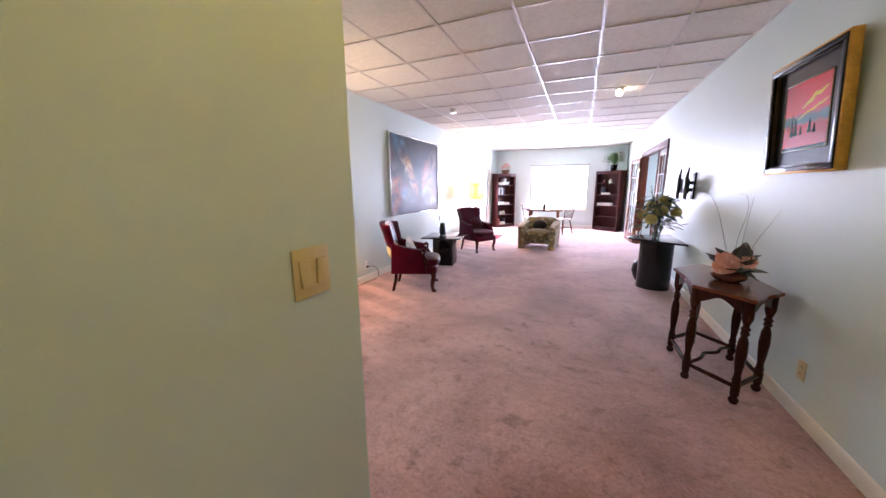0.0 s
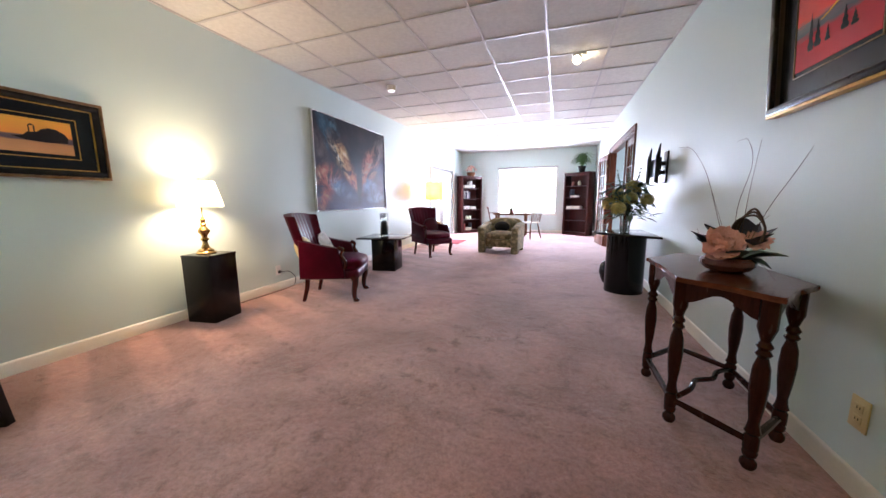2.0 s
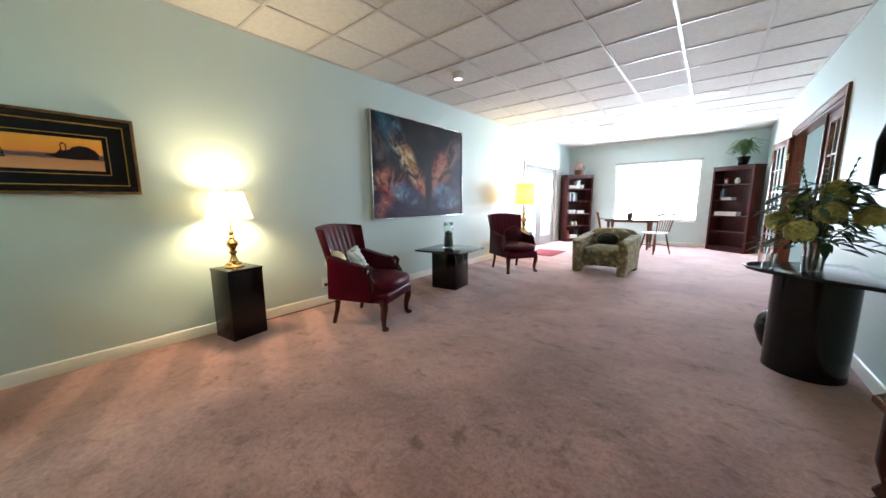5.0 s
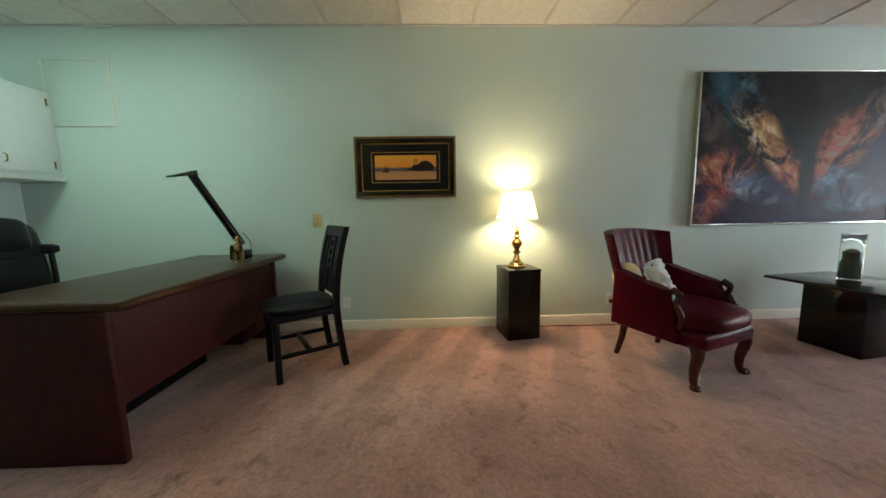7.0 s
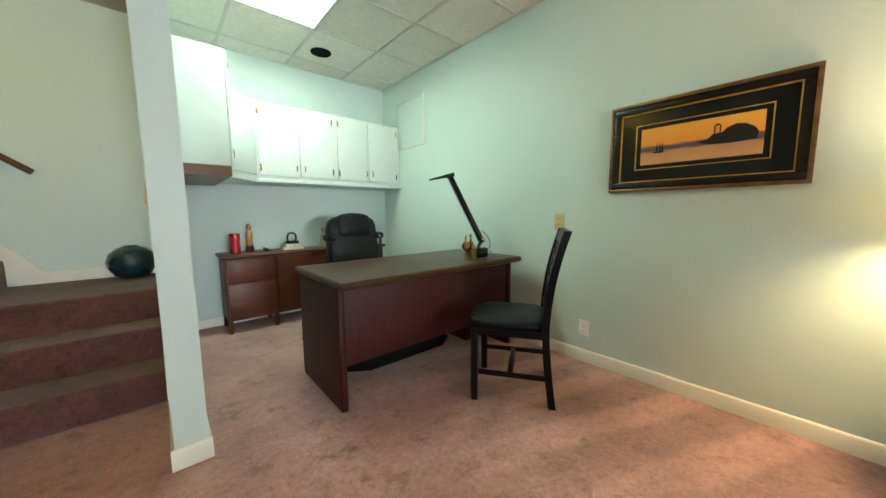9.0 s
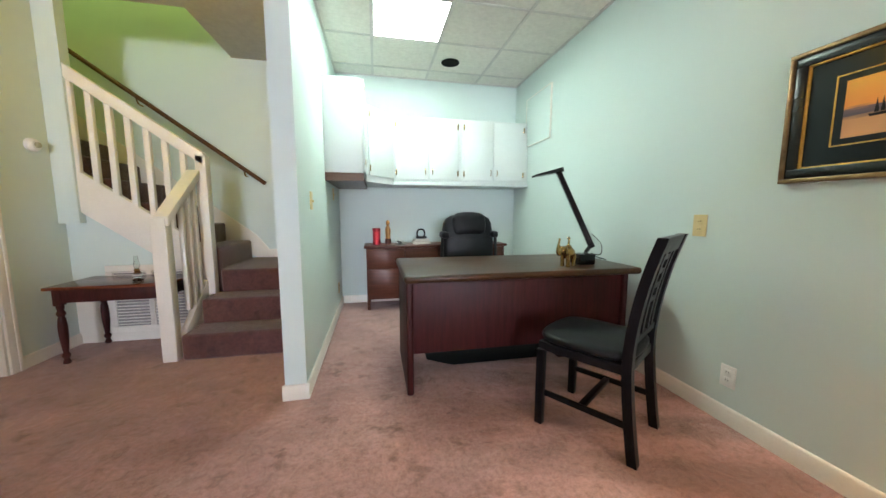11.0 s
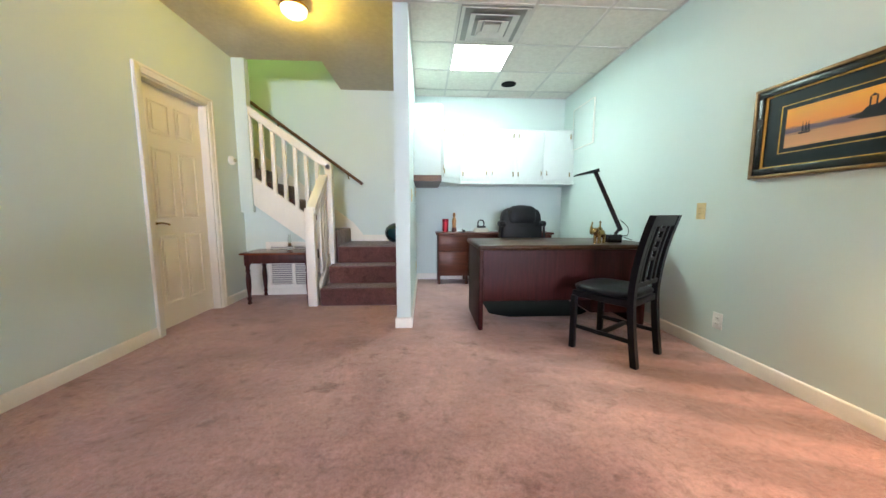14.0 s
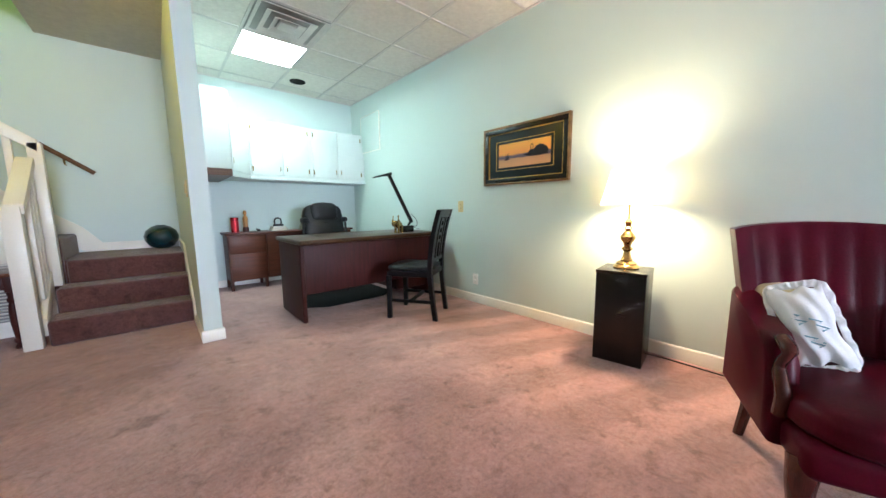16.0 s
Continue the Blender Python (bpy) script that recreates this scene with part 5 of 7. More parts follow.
for y in (-0.185, 0.185):
    part("stretcher", B((-0.20, y - 0.009, 0.15), (0.18, y + 0.009, 0.178), 0.003), M_BLACKWOOD, ch)
part("stretcher", B((-0.02, -0.176, 0.152), (0.01, 0.176, 0.176), 0.003), M_BLACKWOOD, ch)


# ---- pictures ----
pic = thing("framed_picture", "sunset seascape print in a black and gilt frame", "picture", W_X, 3.07, 1.474)
part("backing", B((0, -0.43, -0.25), (0.012, 0.43, 0.25)), M_MAT, pic, "dark mount board")
ring_part("outer_moulding", pic, M_BRONZE, 0.885, 0.525, 0.018, 0, 0.036)
ring_part("moulding", pic, M_BLACKFRAME, 0.850, 0.490, 0.040, 0.001, 0.030)
ring_part("inner_moulding", pic, M_GOLD, 0.770, 0.410, 0.006, 0.002, 0.024, 0.001)
ring_part("fillet", pic, M_GOLD, 0.600, 0.265, 0.005, 0.012, 0.016, 0.001)
pr = part("print", B((0.012, -0.27, -0.105), (0.0145, 0.27, 0.105)), M_SUN1, pic, "orange sunset over dark water")
hill = [(0.0, -0.012), (0.05, -0.002), (0.07, 0.02), (0.11, 0.025), (0.13, 0.045), (0.165, 0.058), (0.20, 0.052), (0.235, 0.03), (0.25, 0.005), (0.245, -0.03), (0.15, -0.036), (0.06, -0.03)]
TO_YZ = Matrix(((0, 0, 1, 0), (1, 0, 0, 0), (0, 1, 0, 0), (0, 0, 0, 1)))
part("island", P(hill, 0.0145, 0.0155, m=TO_YZ), M_SILH, pr)
bm = bmesh.new()
for a in (0.075, 0.098):
    prism(bm, [(a, 0.02), (a + 0.006, 0.02), (a + 0.006, 0.062), (a, 0.062)], 0.0146, 0.0156, m=TO_YZ)
prism(bm, [(0.075, 0.062), (0.104, 0.062), (0.0895, 0.074)], 0.0146, 0.0156, m=TO_YZ)
part("ruin", bm, M_SILH, pr)
bm = bmesh.new()
for a in (-0.19, -0.175, -0.162):
    prism(bm, [(a, -0.03), (a + 0.012, -0.03), (a + 0.004, 0.02)], 0.0146, 0.0156, m=TO_YZ)
prism(bm, [(-0.205, -0.032), (-0.145, -0.032), (-0.152, -0.042), (-0.2, -0.042)], 0.0146, 0.0156, m=TO_YZ)
part("boat", bm, M_SILH, pr)

red = thing("framed_picture", "red sunset print in a deep gilt and black frame", "picture", E_X - 0.024, 3.84, 1.80, 180)
red.matrix_basis = pose(E_X - 0.024, 3.84, 1.80, 0, 3.6, 180)
part("backing", B((0, -0.36, -0.34), (0.02, 0.36, 0.34)), M_MAT, red, "dark mount board")
ring_part("outer_moulding", red, M_GOLD, 0.74, 0.70, 0.014, 0, 0.050)
ring_part("moulding", red, M_BLACKFRAME, 0.714, 0.674, 0.030, 0.001, 0.056)
ring_part("inner_moulding", red, M_DARKSLIP, 0.654, 0.614, 0.008, 0.002, 0.036, 0.001)
ring_part("fillet", red, M_BRONZE, 0.452, 0.416, 0.005, 0.02, 0.024, 0.001)
pr = part("print", B((0.02, -0.215, -0.185), (0.0225, 0.215, 0.200)), M_SUN2, red, "red sunset sky with gold clouds")
for y, z, w, h in ((0.10, 0.095, 0.20, 0.024), (0.03, 0.062, 0.13, 0.012), (0.13, 0.035, 0.15, 0.012), (0.03, 0.012, 0.22, 0.008)):
    bm = bmesh.new()
    n_ = 9
    up = [(y - w / 2 + w * k / n_, z + 0.30 * (-w / 2 + w * k / n_) + h * math.sin(math.pi * k / n_) * (0.7 + 0.4 * math.sin(5 * k))) for k in range(n_ + 1)]
    dn_ = [(p_, q_ - h * 0.9 * math.sin(math.pi * k / n_) - 0.002) for k, (p_, q_) in enumerate(up)][::-1]
    prism(bm, up + dn_[1:-1], 0.0225, 0.0232, m=TO_YZ)
    part("cloud", bm, M_SILH2, pr)
for y, z, w, h in ((-0.125, -0.120, 0.045, 0.150), (-0.085, -0.115, 0.05, 0.105), (-0.03, -0.115, 0.035, 0.06), (0.055, -0.110, 0.05, 0.085), (0.10, -0.115, 0.045, 0.055)):
    bm = bmesh.new()
    side = [(w * 0.5 * (1 - k / 7) * (1.0 if k % 2 else 0.62), h * k / 7) for k in range(8)]
    prism(bm, [(y + p_, z + q_) for p_, q_ in side] + [(y - 0.9 * p_, z + q_) for p_, q_ in side[-2::-1]], 0.0226, 0.0234 + 0.002 * w, m=TO_YZ)
    part("tree", bm, M_SILH, pr)
bm = bmesh.new()
for y in (-0.03, 0.0, 0.035):
    prism(bm, [(y - 0.014, -0.268), (y + 0.014, -0.268), (y + 0.010, -0.252), (y + 0.002, -0.238), (y - 0.008, -0.255)], 0.0201, 0.0206, m=TO_YZ)
part("remarque", bm, M_SILH, red, "tiny dark drawing under the print")

art = thing("abstract_painting", "large dark abstract painting in a thin silver frame", "painting", W_X, 6.615, 1.59)
part("canvas", B((0.008, -0.945, -0.665), (0.034, 0.945, 0.665)), M_CANVAS, art, "dark canvas with fiery plumes")
ring_part("frame", art, M_SILVER, 1.91, 1.35, 0.014, 0, 0.048, 0.002, "thin polished silver frame")

# ---- pedestals and lamps ----
def pedestal(x, y, rz, w, h):
    t = thing("pedestal", "glossy brown-black box pedestal", "pedestal", x, y, 0, rz, "lamp pedestals")
    part("body", B((-w / 2, -w / 2, 0), (w / 2, w / 2, h - 0.02), 0.003), M_PED, t)
    part("top", B((-w / 2 - 0.003, -w / 2 - 0.003, h - 0.02), (w / 2 + 0.003, w / 2 + 0.003, h), 0.003), M_PED, t)
    return t


pedestal(-2.50, 4.025, 9, 0.283, 0.597)
pedestal(-2.35, 9.25, 0, 0.30, 0.50)


def table_lamp(x, y, z, k, r0, r1, sz0, sz1, shade, label):
    t = thing("table_lamp", label, "lamp", x, y, z, 0, "brass table lamps")
    part("base", L([(a * k, b * k) for a, b in ((0, 0), (0.075, 0), (0.078, 0.008), (0.07, 0.02), (0.06, 0.026), (0.062, 0.034), (0.045, 0.046), (0.03, 0.052), (0, 0.052))], 28), M_BRASS, t)
    part("stem", L([(a * k * (1.4 if b < 0.29 else 1.0), b * k * 1.1) for a, b in ((0.026, 0.05), (0.018, 0.07), (0.014, 0.10), (0.024, 0.112), (0.024, 0.122), (0.015, 0.132), (0.02, 0.15), (0.033, 0.175), (0.034, 0.19), (0.022, 0.212), (0.013, 0.225), (0.021, 0.24), (0.012, 0.25), (0.017, 0.275), (0.010, 0.295), (0.007, 0.30), (0.007, 0.37), (0, 0.372))], 22), M_BRASS, t)
    bm = bmesh.new()
    n = 40
    prof = ((r0, sz0), (r1, sz1), (r1 - 0.003, sz1), (r0 - 0.003, sz0))
    rings = [[bm.verts.new((r * math.cos(6.28318531 * q / n), r * math.sin(6.28318531 * q / n), zz)) for q in range(n)] for r, zz in prof]
    for a, b in zip(rings, rings[1:] + rings[:1]):
        for q in range(n):
            bm.faces.new((a[q], a[(q + 1) % n], b[(q + 1) % n], b[q]))
    part("shade", bm, shade, t, "glowing cloth shade")
    bm = bmesh.new()
    tube(bm, [(r1 - 0.004, 0, sz1 - 0.006), (-r1 + 0.004, 0, sz1 - 0.006)], 0.002, 6)
    tube(bm, [(0, 0, 0.36 * k), (0, 0, sz1 + 0.02)], 0.003, 6)
    part("harp", bm, M_BRASS, t)
    return t


table_lamp(-2.525, 4.02, 0.597, 1.0, 0.172, 0.115, 0.415, 0.635, M_SHADE, "brass table lamp with a lit ivory shade")
table_lamp(-2.33, 9.25, 0.50, 1.25, 0.195, 0.185, 0.575, 0.98, M_SHADE2, "brass lamp with a lit yellow drum shade")
cord = thing("lamp_cord", "thin black lamp cord along the skirting", "cord")
part("cable", T(bez((-2.60, 4.12, 0.02), (-2.64, 4.25, 0.010), (-2.63, 4.5, 0.012), (-2.62, 4.80, 0.014), (-2.60, 5.06, 0.03), (-2.62, 5.13, 0.12), (-2.66, 5.08, 0.20), (-2.682, 4.97, 0.217), n=8), 0.004, 6), M_CORD, cord)
part("plug", B((W_X + 0.009, 4.95, 0.20), (W_X + 0.035, 4.98, 0.232), 0.005), M_CORD, cord)


# ---- burgundy chairs ----
def cabriole(h, r, d):
    """A curved front leg with a pad foot; d: the way its knee points."""
    d = Vector(d).normalized()
    pts = bez(Vector((0, 0, h)) + d * 0.0, Vector((0, 0, h * 0.78)) + d * 0.022, Vector((0, 0, h * 0.4)) + d * 0.0, Vector((0, 0, h * 0.12)) + d * 0.004, Vector((0, 0, 0.012)) + d * 0.028, n=5)
    k = len(pts)
    bm = T(pts, [r * (1.25 - 0.8 * (i / (k - 1)) ** 0.8) for i in range(k)], 10)
    lathe(bm, [(0, 0), (r * 0.85, 0), (r * 1.0, 0.012), (r * 0.6, 0.03), (0, 0.034)], 12, tuple(Vector((0, 0, 0)) + d * 0.026))
    return bm


def red_chair(x, y, rz, label, pillow):
    t = thing("wing_chair", label, "armchair", x, y, 0, rz, "burgundy leather armchairs")
    part("seat", C((-0.22, -0.255, 0.325), (0.345, 0.255, 0.455), 0.025), M_BURG, t)
    bm = bmesh.new()
    box(bm, (-0.27, -0.268, 0.235), (0.335, 0.268, 0.345), 0.035, 4)
    part("seat_rail", bm, M_BURG, t)
    # channel-tufted curved back
    bm = bmesh.new()
    cols, rows = 40, 12
    grid = {}
    for side in (0, 1):
        for i in range(cols + 1):
            u = i / cols * 2 - 1
            for j in range(rows + 1):
                v = j / rows
                wy = (0.255 + 0.055 * v) * u
                curve = (0.025 * u * u + 0.075 * u ** 6) * (0.55 + 0.45 * v)
                lean = -0.16 * v
                flute = 0.009 * abs(math.sin(u * math.pi * 4.0)) * (1 - v ** 8)
                top = 0.385 + (0.515 + 0.03 * (1 - u * u)) * v
                xx = -0.205 + lean + curve + (flute if side == 0 else -0.075)
                grid[side, i, j] = bm.verts.new((xx, wy, top))
    for side in (0, 1):
        for i in range(cols):
            for j in range(rows):
                q = [grid[side, i, j], grid[side, i + 1, j], grid[side, i + 1, j + 1], grid[side, i, j + 1]]
                bm.faces.new(q if side == 0 else q[::-1])
    edge = [(i, 0) for i in range(cols + 1)] + [(cols, j) for j in range(1, rows + 1)] + [(i, rows) for i in range(cols - 1, -1, -1)] + [(0, j) for j in range(rows - 1, 0, -1)]
    for a, b in zip(edge, edge[1:] + edge[:1]):
        bm.faces.new((grid[0, *a], grid[1, *a], grid[1, *b], grid[0, *b]))
    part("backrest", bm, M_BURG, t, "channel-tufted leather back", 60)
    for s in (-1, 1):
        prof = [(-0.27, 0.25), (0.195, 0.25), (0.185, 0.40), (0.155, 0.50), (0.145, 0.55)] + [(0.13 - 0.39 * k / 8, 0.575 + 0.085 * (k / 8) ** 1.3) for k in range(9)]
        bm = bmesh.new()
        a_ = [bm.verts.new((u, s * 0.268 - 0.04, w)) for u, w in prof]
        b_ = [bm.verts.new((u, s * 0.268 + 0.04, w)) for u, w in prof]
        fs = [bm.faces.new(a_), bm.faces.new(b_[::-1])]
        for k in range(len(prof)):
            bm.faces.new((a_[k], a_[(k + 1) % len(prof)], b_[(k + 1) % len(prof)], b_[k]))
        bmesh.ops.bevel(bm, geom=list({e for f in fs for e in f.edges}), offset=0.026, segments=4, profile=0.5, affect="EDGES", clamp_overlap=True)
        arm = part("arm", bm, M_BURG, t, "", 50)
        bm = T(bez((0.135, s * 0.268, 0.578), (0.178, s * 0.266, 0.552), (0.168, s * 0.28, 0.495), (0.205, s * 0.278, 0.425), (0.196, s * 0.278, 0.355), n=5), [0.022] * 6 + [0.016] * 5 + [0.02] * 10, 10)
        part("arm_front", bm, M_LEG, arm, "carved glossy wood arm front")
        fl = part("leg", cabriole(0.27, 0.035, (0.8, s * 0.5, 0)), M_LEG, t)
        fl.location = (0.275, s * 0.24, 0)
        bl = part("leg", T([(0, 0, 0.28), (-0.012, s * 0.004, 0.15), (-0.05, s * 0.012, 0.0)], [0.027, 0.023, 0.019], 8), M_LEG, t)
        bl.location = (-0.21, s * 0.22, 0)
    return t


red_chair(-1.912, 4.98, 21, "burgundy leather armchair with a channelled back", True)
red_chair(-1.885, 7.93, -32, "burgundy leather armchair with a red cushion", False)


def ruffle(parent, m):
    """A gathered frill round the cushion's seam."""
    bm = bmesh.new()
    n, rows = 120, []
    for q in range(n):
        a = 6.28318531 * q / n
        ca, sa = math.cos(a), math.sin(a)
        r = (abs(ca) ** 6 + abs(sa) ** 6) ** (-1 / 6)
        w = math.sin(26 * a) + 0.5 * math.sin(11 * a + 1)
        row = []
        for k in range(4):
            grow = 1 + 0.2 * k / 3
            row.append(bm.verts.new(m @ Vector((0.02 * (sa * r) ** 2 + 0.008 * w * k / 3, 0.080 * ca * r * (1 + 0.28 * k / 3), 0.122 * sa * r * grow))))
        rows.append(row)
    for a, b in zip(rows, rows[1:] + rows[:1]):
        for k in range(3):
            bm.faces.new((a[k], a[k + 1], b[k + 1], b[k]))
    o = part("frill", bm, M_WHITECLOTH, parent, "", 80)
    o.modifiers.new("cloth", "SOLIDIFY").thickness = 0.002


th = thing("throw_cushion", "white printed ruffled cushion leaning on the chair arm", "cushion", -1.935, 4.835, 0.455, 21)
bm = bmesh.new()
n = 18
g = {}
for side in (-1, 1):
    for i in range(n + 1):
        for j in range(n + 1):
            u, v = i / n * 2 - 1, j / n * 2 - 1
            ear = 1 + 0.05 * (abs(u * v)) ** 2 - 0.06 * (1 - abs(u)) * abs(v) - 0.06 * (1 - abs(v)) * abs(u)
            fat = 0.055 * (max(0, (1 - u * u) * (1 - v * v))) ** 0.5 + 0.006 * math.sin(9 * u + 4 * v) * (1 - u * u)
            g[side, i, j] = bm.verts.new((side * fat + 0.02 * v * v, 0.082 * u * ear + 0.006 * math.sin(6 * v), 0.125 * v * ear + 0.008 * math.sin(7 * u)))
for side in (-1, 1):
    for i in range(n):
        for j in range(n):
            bm.faces.new((g[side, i, j], g[side, i + 1, j], g[side, i + 1, j + 1], g[side, i, j + 1]))
bmesh.ops.remove_doubles(bm, verts=bm.verts[:], dist=0.002)
lean = pose(0.06, -0.03, 0.132, 18, -20, -12) @ Matrix.Diagonal((0.92, 0.86, 1.04, 1))
bmesh.ops.transform(bm, matrix=lean, verts=bm.verts[:])
part("pad", bm, M_WHITECLOTH, th, "", 70)
ruffle(th, lean)
for k, (cy, cz) in enumerate(((-0.035, 0.045), (0.02, 0.02), (-0.01, -0.03), (0.035, -0.055))):
    q = [lean @ Vector((0.063 - 9 * (cy + u) ** 2 - 3.2 * (cz + w) ** 2, cy + u, cz + w)) for u, w in ((-0.022, 0.0), (0.012, -0.012), (-0.010, -0.020), (0.024, -0.034), (0.002, -0.040))]
    part("print_stripe", T(q, 0.003, 5), M_PRINTBLUE, th, "faint blue printed line")
sc = thing("throw_blanket", "pale yellow cloth folded behind the cushion", "blanket", -2.04, 4.79, 0.455, 21)
part("pad", C((-0.09, -0.12, 0.0), (0.02, 0.08, 0.22), 0.03, m=pose(0, 0, 0, 0, -18, 0)), M_YELLOWCLOTH, sc)
cu = thing("throw_cushion", "deep red velvet cushion on the far chair", "cushion", -1.815, 8.0, 0.455, -32)
part("pad", C((-0.13, -0.14, 0.0), (-0.05, 0.14, 0.25), 0.022, m=pose(0, 0, 0.02, 16, -15, 0)), M_VELVET, cu)

# ---- low black table with a sand vase ----
lt = thing("end_table", "low black lacquer table on a box base", "table", -2.04, 6.43, 0, 8)
part("base", B((-0.18, -0.18, 0), (0.18, 0.18, 0.495), 0.004), M_LACQ, lt)
part("tabletop", B((-0.345, -0.345, 0.495), (0.345, 0.345, 0.517), 0.008, 3), M_LACQ, lt)
vs_ = thing("glass_vase", "clear glass cylinder vase with dark layered sand", "vase", -2.10, 6.47, 0.517)
part("glass", L([(0, 0), (0.062, 0), (0.064, 0.01), (0.064, 0.345), (0.066, 0.35), (0.061, 0.348), (0.060, 0.012), (0, 0.012)], 28), M_VASEGLASS, vs_)
part("sand", L([(0, 0.0125), (0.0588, 0.0125), (0.0588, 0.13), (0.045, 0.16), (0.05, 0.21), (0.025, 0.235), (0, 0.245)], 24), M_SAND, vs_, "dark green layered sand")

# ---- hexagonal table with a silk flower bowl ----
ht = thing("occasional_table", "dark polished hexagonal table with turned legs", "table", 1.185, 3.92, 0)
hexv = [(0.0, -0.52), (-0.245, -0.255), (-0.245, 0.255), (0.0, 0.52), (0.235, 0.255), (0.235, -0.255)]


def scallop(poly, depth, n=10, push=1.0):
    out = []
    for (x0, y0), (x1, y1) in zip(poly, poly[1:] + poly[:1]):
        d = Vector((x1 - x0, y1 - y0, 0))
        nn = Vector((d.y, -d.x, 0)).normalized()
        mid = Vector(((x0 + x1) / 2, (y0 + y1) / 2, 0))
        if nn.dot(mid) > 0:
            nn = -nn
        for k in range(n):
            t = k / n
            o = depth * (math.sin(math.pi * t) ** 0.7) * (1 + 0.35 * math.cos(4 * math.pi * t))
            out.append((x0 + d.x * t + nn.x * o, y0 + d.y * t + nn.y * o))
    return out


part("tabletop", P(scallop(hexv, 0.016), 0.69, 0.712, 0.006, 3), M_OCT, ht, "polished reddish-brown scalloped top")
inner = [(x * 0.86, y * 0.86) for x, y in hexv]
for (x0, y0), (x1, y1) in zip(inner, inner[1:] + inner[:1]):
    d = Vector((x1 - x0, y1 - y0, 0))
    ln = d.length
    prof = [(0, 0.69), (ln, 0.69), (ln, 0.60)] + [(ln * (1 - k / 12), 0.60 + 0.045 * math.sin(math.pi * k / 12) ** 1.5 - 0.012 * math.sin(3 * math.pi * k / 12)) for k in range(1, 12)] + [(0, 0.60)]
    bm = bmesh.new()
    a = [bm.verts.new((u, -0.008, w)) for u, w in prof]
    b = [bm.verts.new((u, 0.008, w)) for u, w in prof]
    bm.faces.new(a)
    bm.faces.new(b[::-1])
    for k in range(len(prof)):
        bm.faces.new((a[k], a[(k + 1) % len(prof)], b[(k + 1) % len(prof)], b[k]))
    bmesh.ops.transform(bm, matrix=Matrix.Translation((x0, y0, 0)) @ Matrix.Rotation(math.atan2(d.y, d.x), 4, "Z"), verts=bm.verts[:])
    part("apron", bm, M_OCTLEG, ht)


def baluster_leg():
    p = ((0, 0), (0.016, 0), (0.022, 0.015), (0.021, 0.03), (0.012, 0.045), (0.018, 0.055), (0.020, 0.07), (0.016, 0.08), (0.02, 0.085), (0.02, 0.135), (0.015, 0.145), (0.021, 0.155), (0.017, 0.17), (0.014, 0.20), (0.020, 0.27), (0.024, 0.35), (0.021, 0.42), (0.013, 0.46), (0.021, 0.475), (0.014, 0.49), (0.021, 0.505), (0.012, 0.525), (0.018, 0.55), (0.024, 0.575), (0.024, 0.69), (0, 0.69))
    return L([(r * 1.25, h) for r, h in p], 14)


lv = [(x * 0.84, y * 0.84) for x, y in hexv]
for x, y in lv:
    o = part("leg", baluster_leg(), M_OCTLEG, ht)
    o.location = (x, y, 0)
for (x0, y0), (x1, y1) in zip(lv, lv[1:] + lv[:1]):
    part("stretcher", T([(x0, y0, 0.112), ((x0 + x1) / 2, (y0 + y1) / 2, 0.112), (x1, y1, 0.112)], [0.013, 0.016, 0.013], 8), M_OCTLEG, ht)
for s in (-1, 1):
    part("stretcher", T(bez((-0.2 * s, s * -0.21, 0.112), (-0.1 * s, s * -0.12, 0.125), (-0.05 * s, s * -0.03, 0.13), (0, 0, 0.13), n=5), 0.012, 8), M_OCTLEG, ht)

fb = thing("flower_arrangement", "peach silk magnolia in a brown glazed bowl", "flower arrangement", 1.195, 3.86, 0.712)
fb.scale = (1.1, 1.1, 1.1)
part("bowl", L([(0, 0), (0.05, 0), (0.075, 0.012), (0.095, 0.035), (0.095, 0.05), (0.08, 0.065), (0.07, 0.062), (0.082, 0.045), (0.06, 0.02), (0, 0.015)], 26), M_BOWL, fb, "brown glazed bowl")


def petal(bm, c, az, elev, length, width, cup):
    rows = []
    f = Vector((math.cos(az), math.sin(az), 0))
    s = Vector((-math.sin(az), math.cos(az), 0))
    for i in range(7):
        t = i / 6
        e = elev + cup * t
        p = Vector(c) + f * length * t * math.cos(elev + cup * t * 0.5) + Vector((0, 0, length * t * math.sin(elev + cup * t * 0.5)))
        w = width * (math.sin(math.pi * (0.12 + 0.80 * t)) ** 0.7)
        row = []
        for j in range(5):
            u = j / 2 - 1
            row.append(bm.verts.new(p + s * w * u * 0.5 + Vector((0, 0, 0.14 * width * u * u)) + f * 0.01 * math.sin(5 * u + 3 * t)))
        rows.append(row)
    for a, b in zip(rows, rows[1:]):
        for j in range(4):
            bm.faces.new((a[j], a[j + 1], b[j + 1], b[j]))


rnd = random.Random(5)
bm = bmesh.new()
for k in range(7):
    petal(bm, (0, 0, 0), 0.9 * k + 0.3, 0.18 + 0.16 * (k % 2), 0.115 + 0.012 * (k % 3), 0.15, 0.75)
for k in range(5):
    petal(bm, (0, 0, 0.012), 1.256 * k, 0.65, 0.08, 0.085, 0.6)
turn = Vector((-0.55, -0.65, 0.5)).to_track_quat("Z", "Y").to_matrix().to_4x4()
bmesh.ops.transform(bm, matrix=Matrix.Translation((-0.03, -0.06, 0.105)) @ turn @ Matrix.Scale(0.66, 4), verts=bm.verts[:])
n0 = len(bm.verts)
for k in range(6):
    petal(bm, (0, 0, 0), 1.05 * k, 0.35, 0.085, 0.07, 0.5)
bm.verts.ensure_lookup_table()
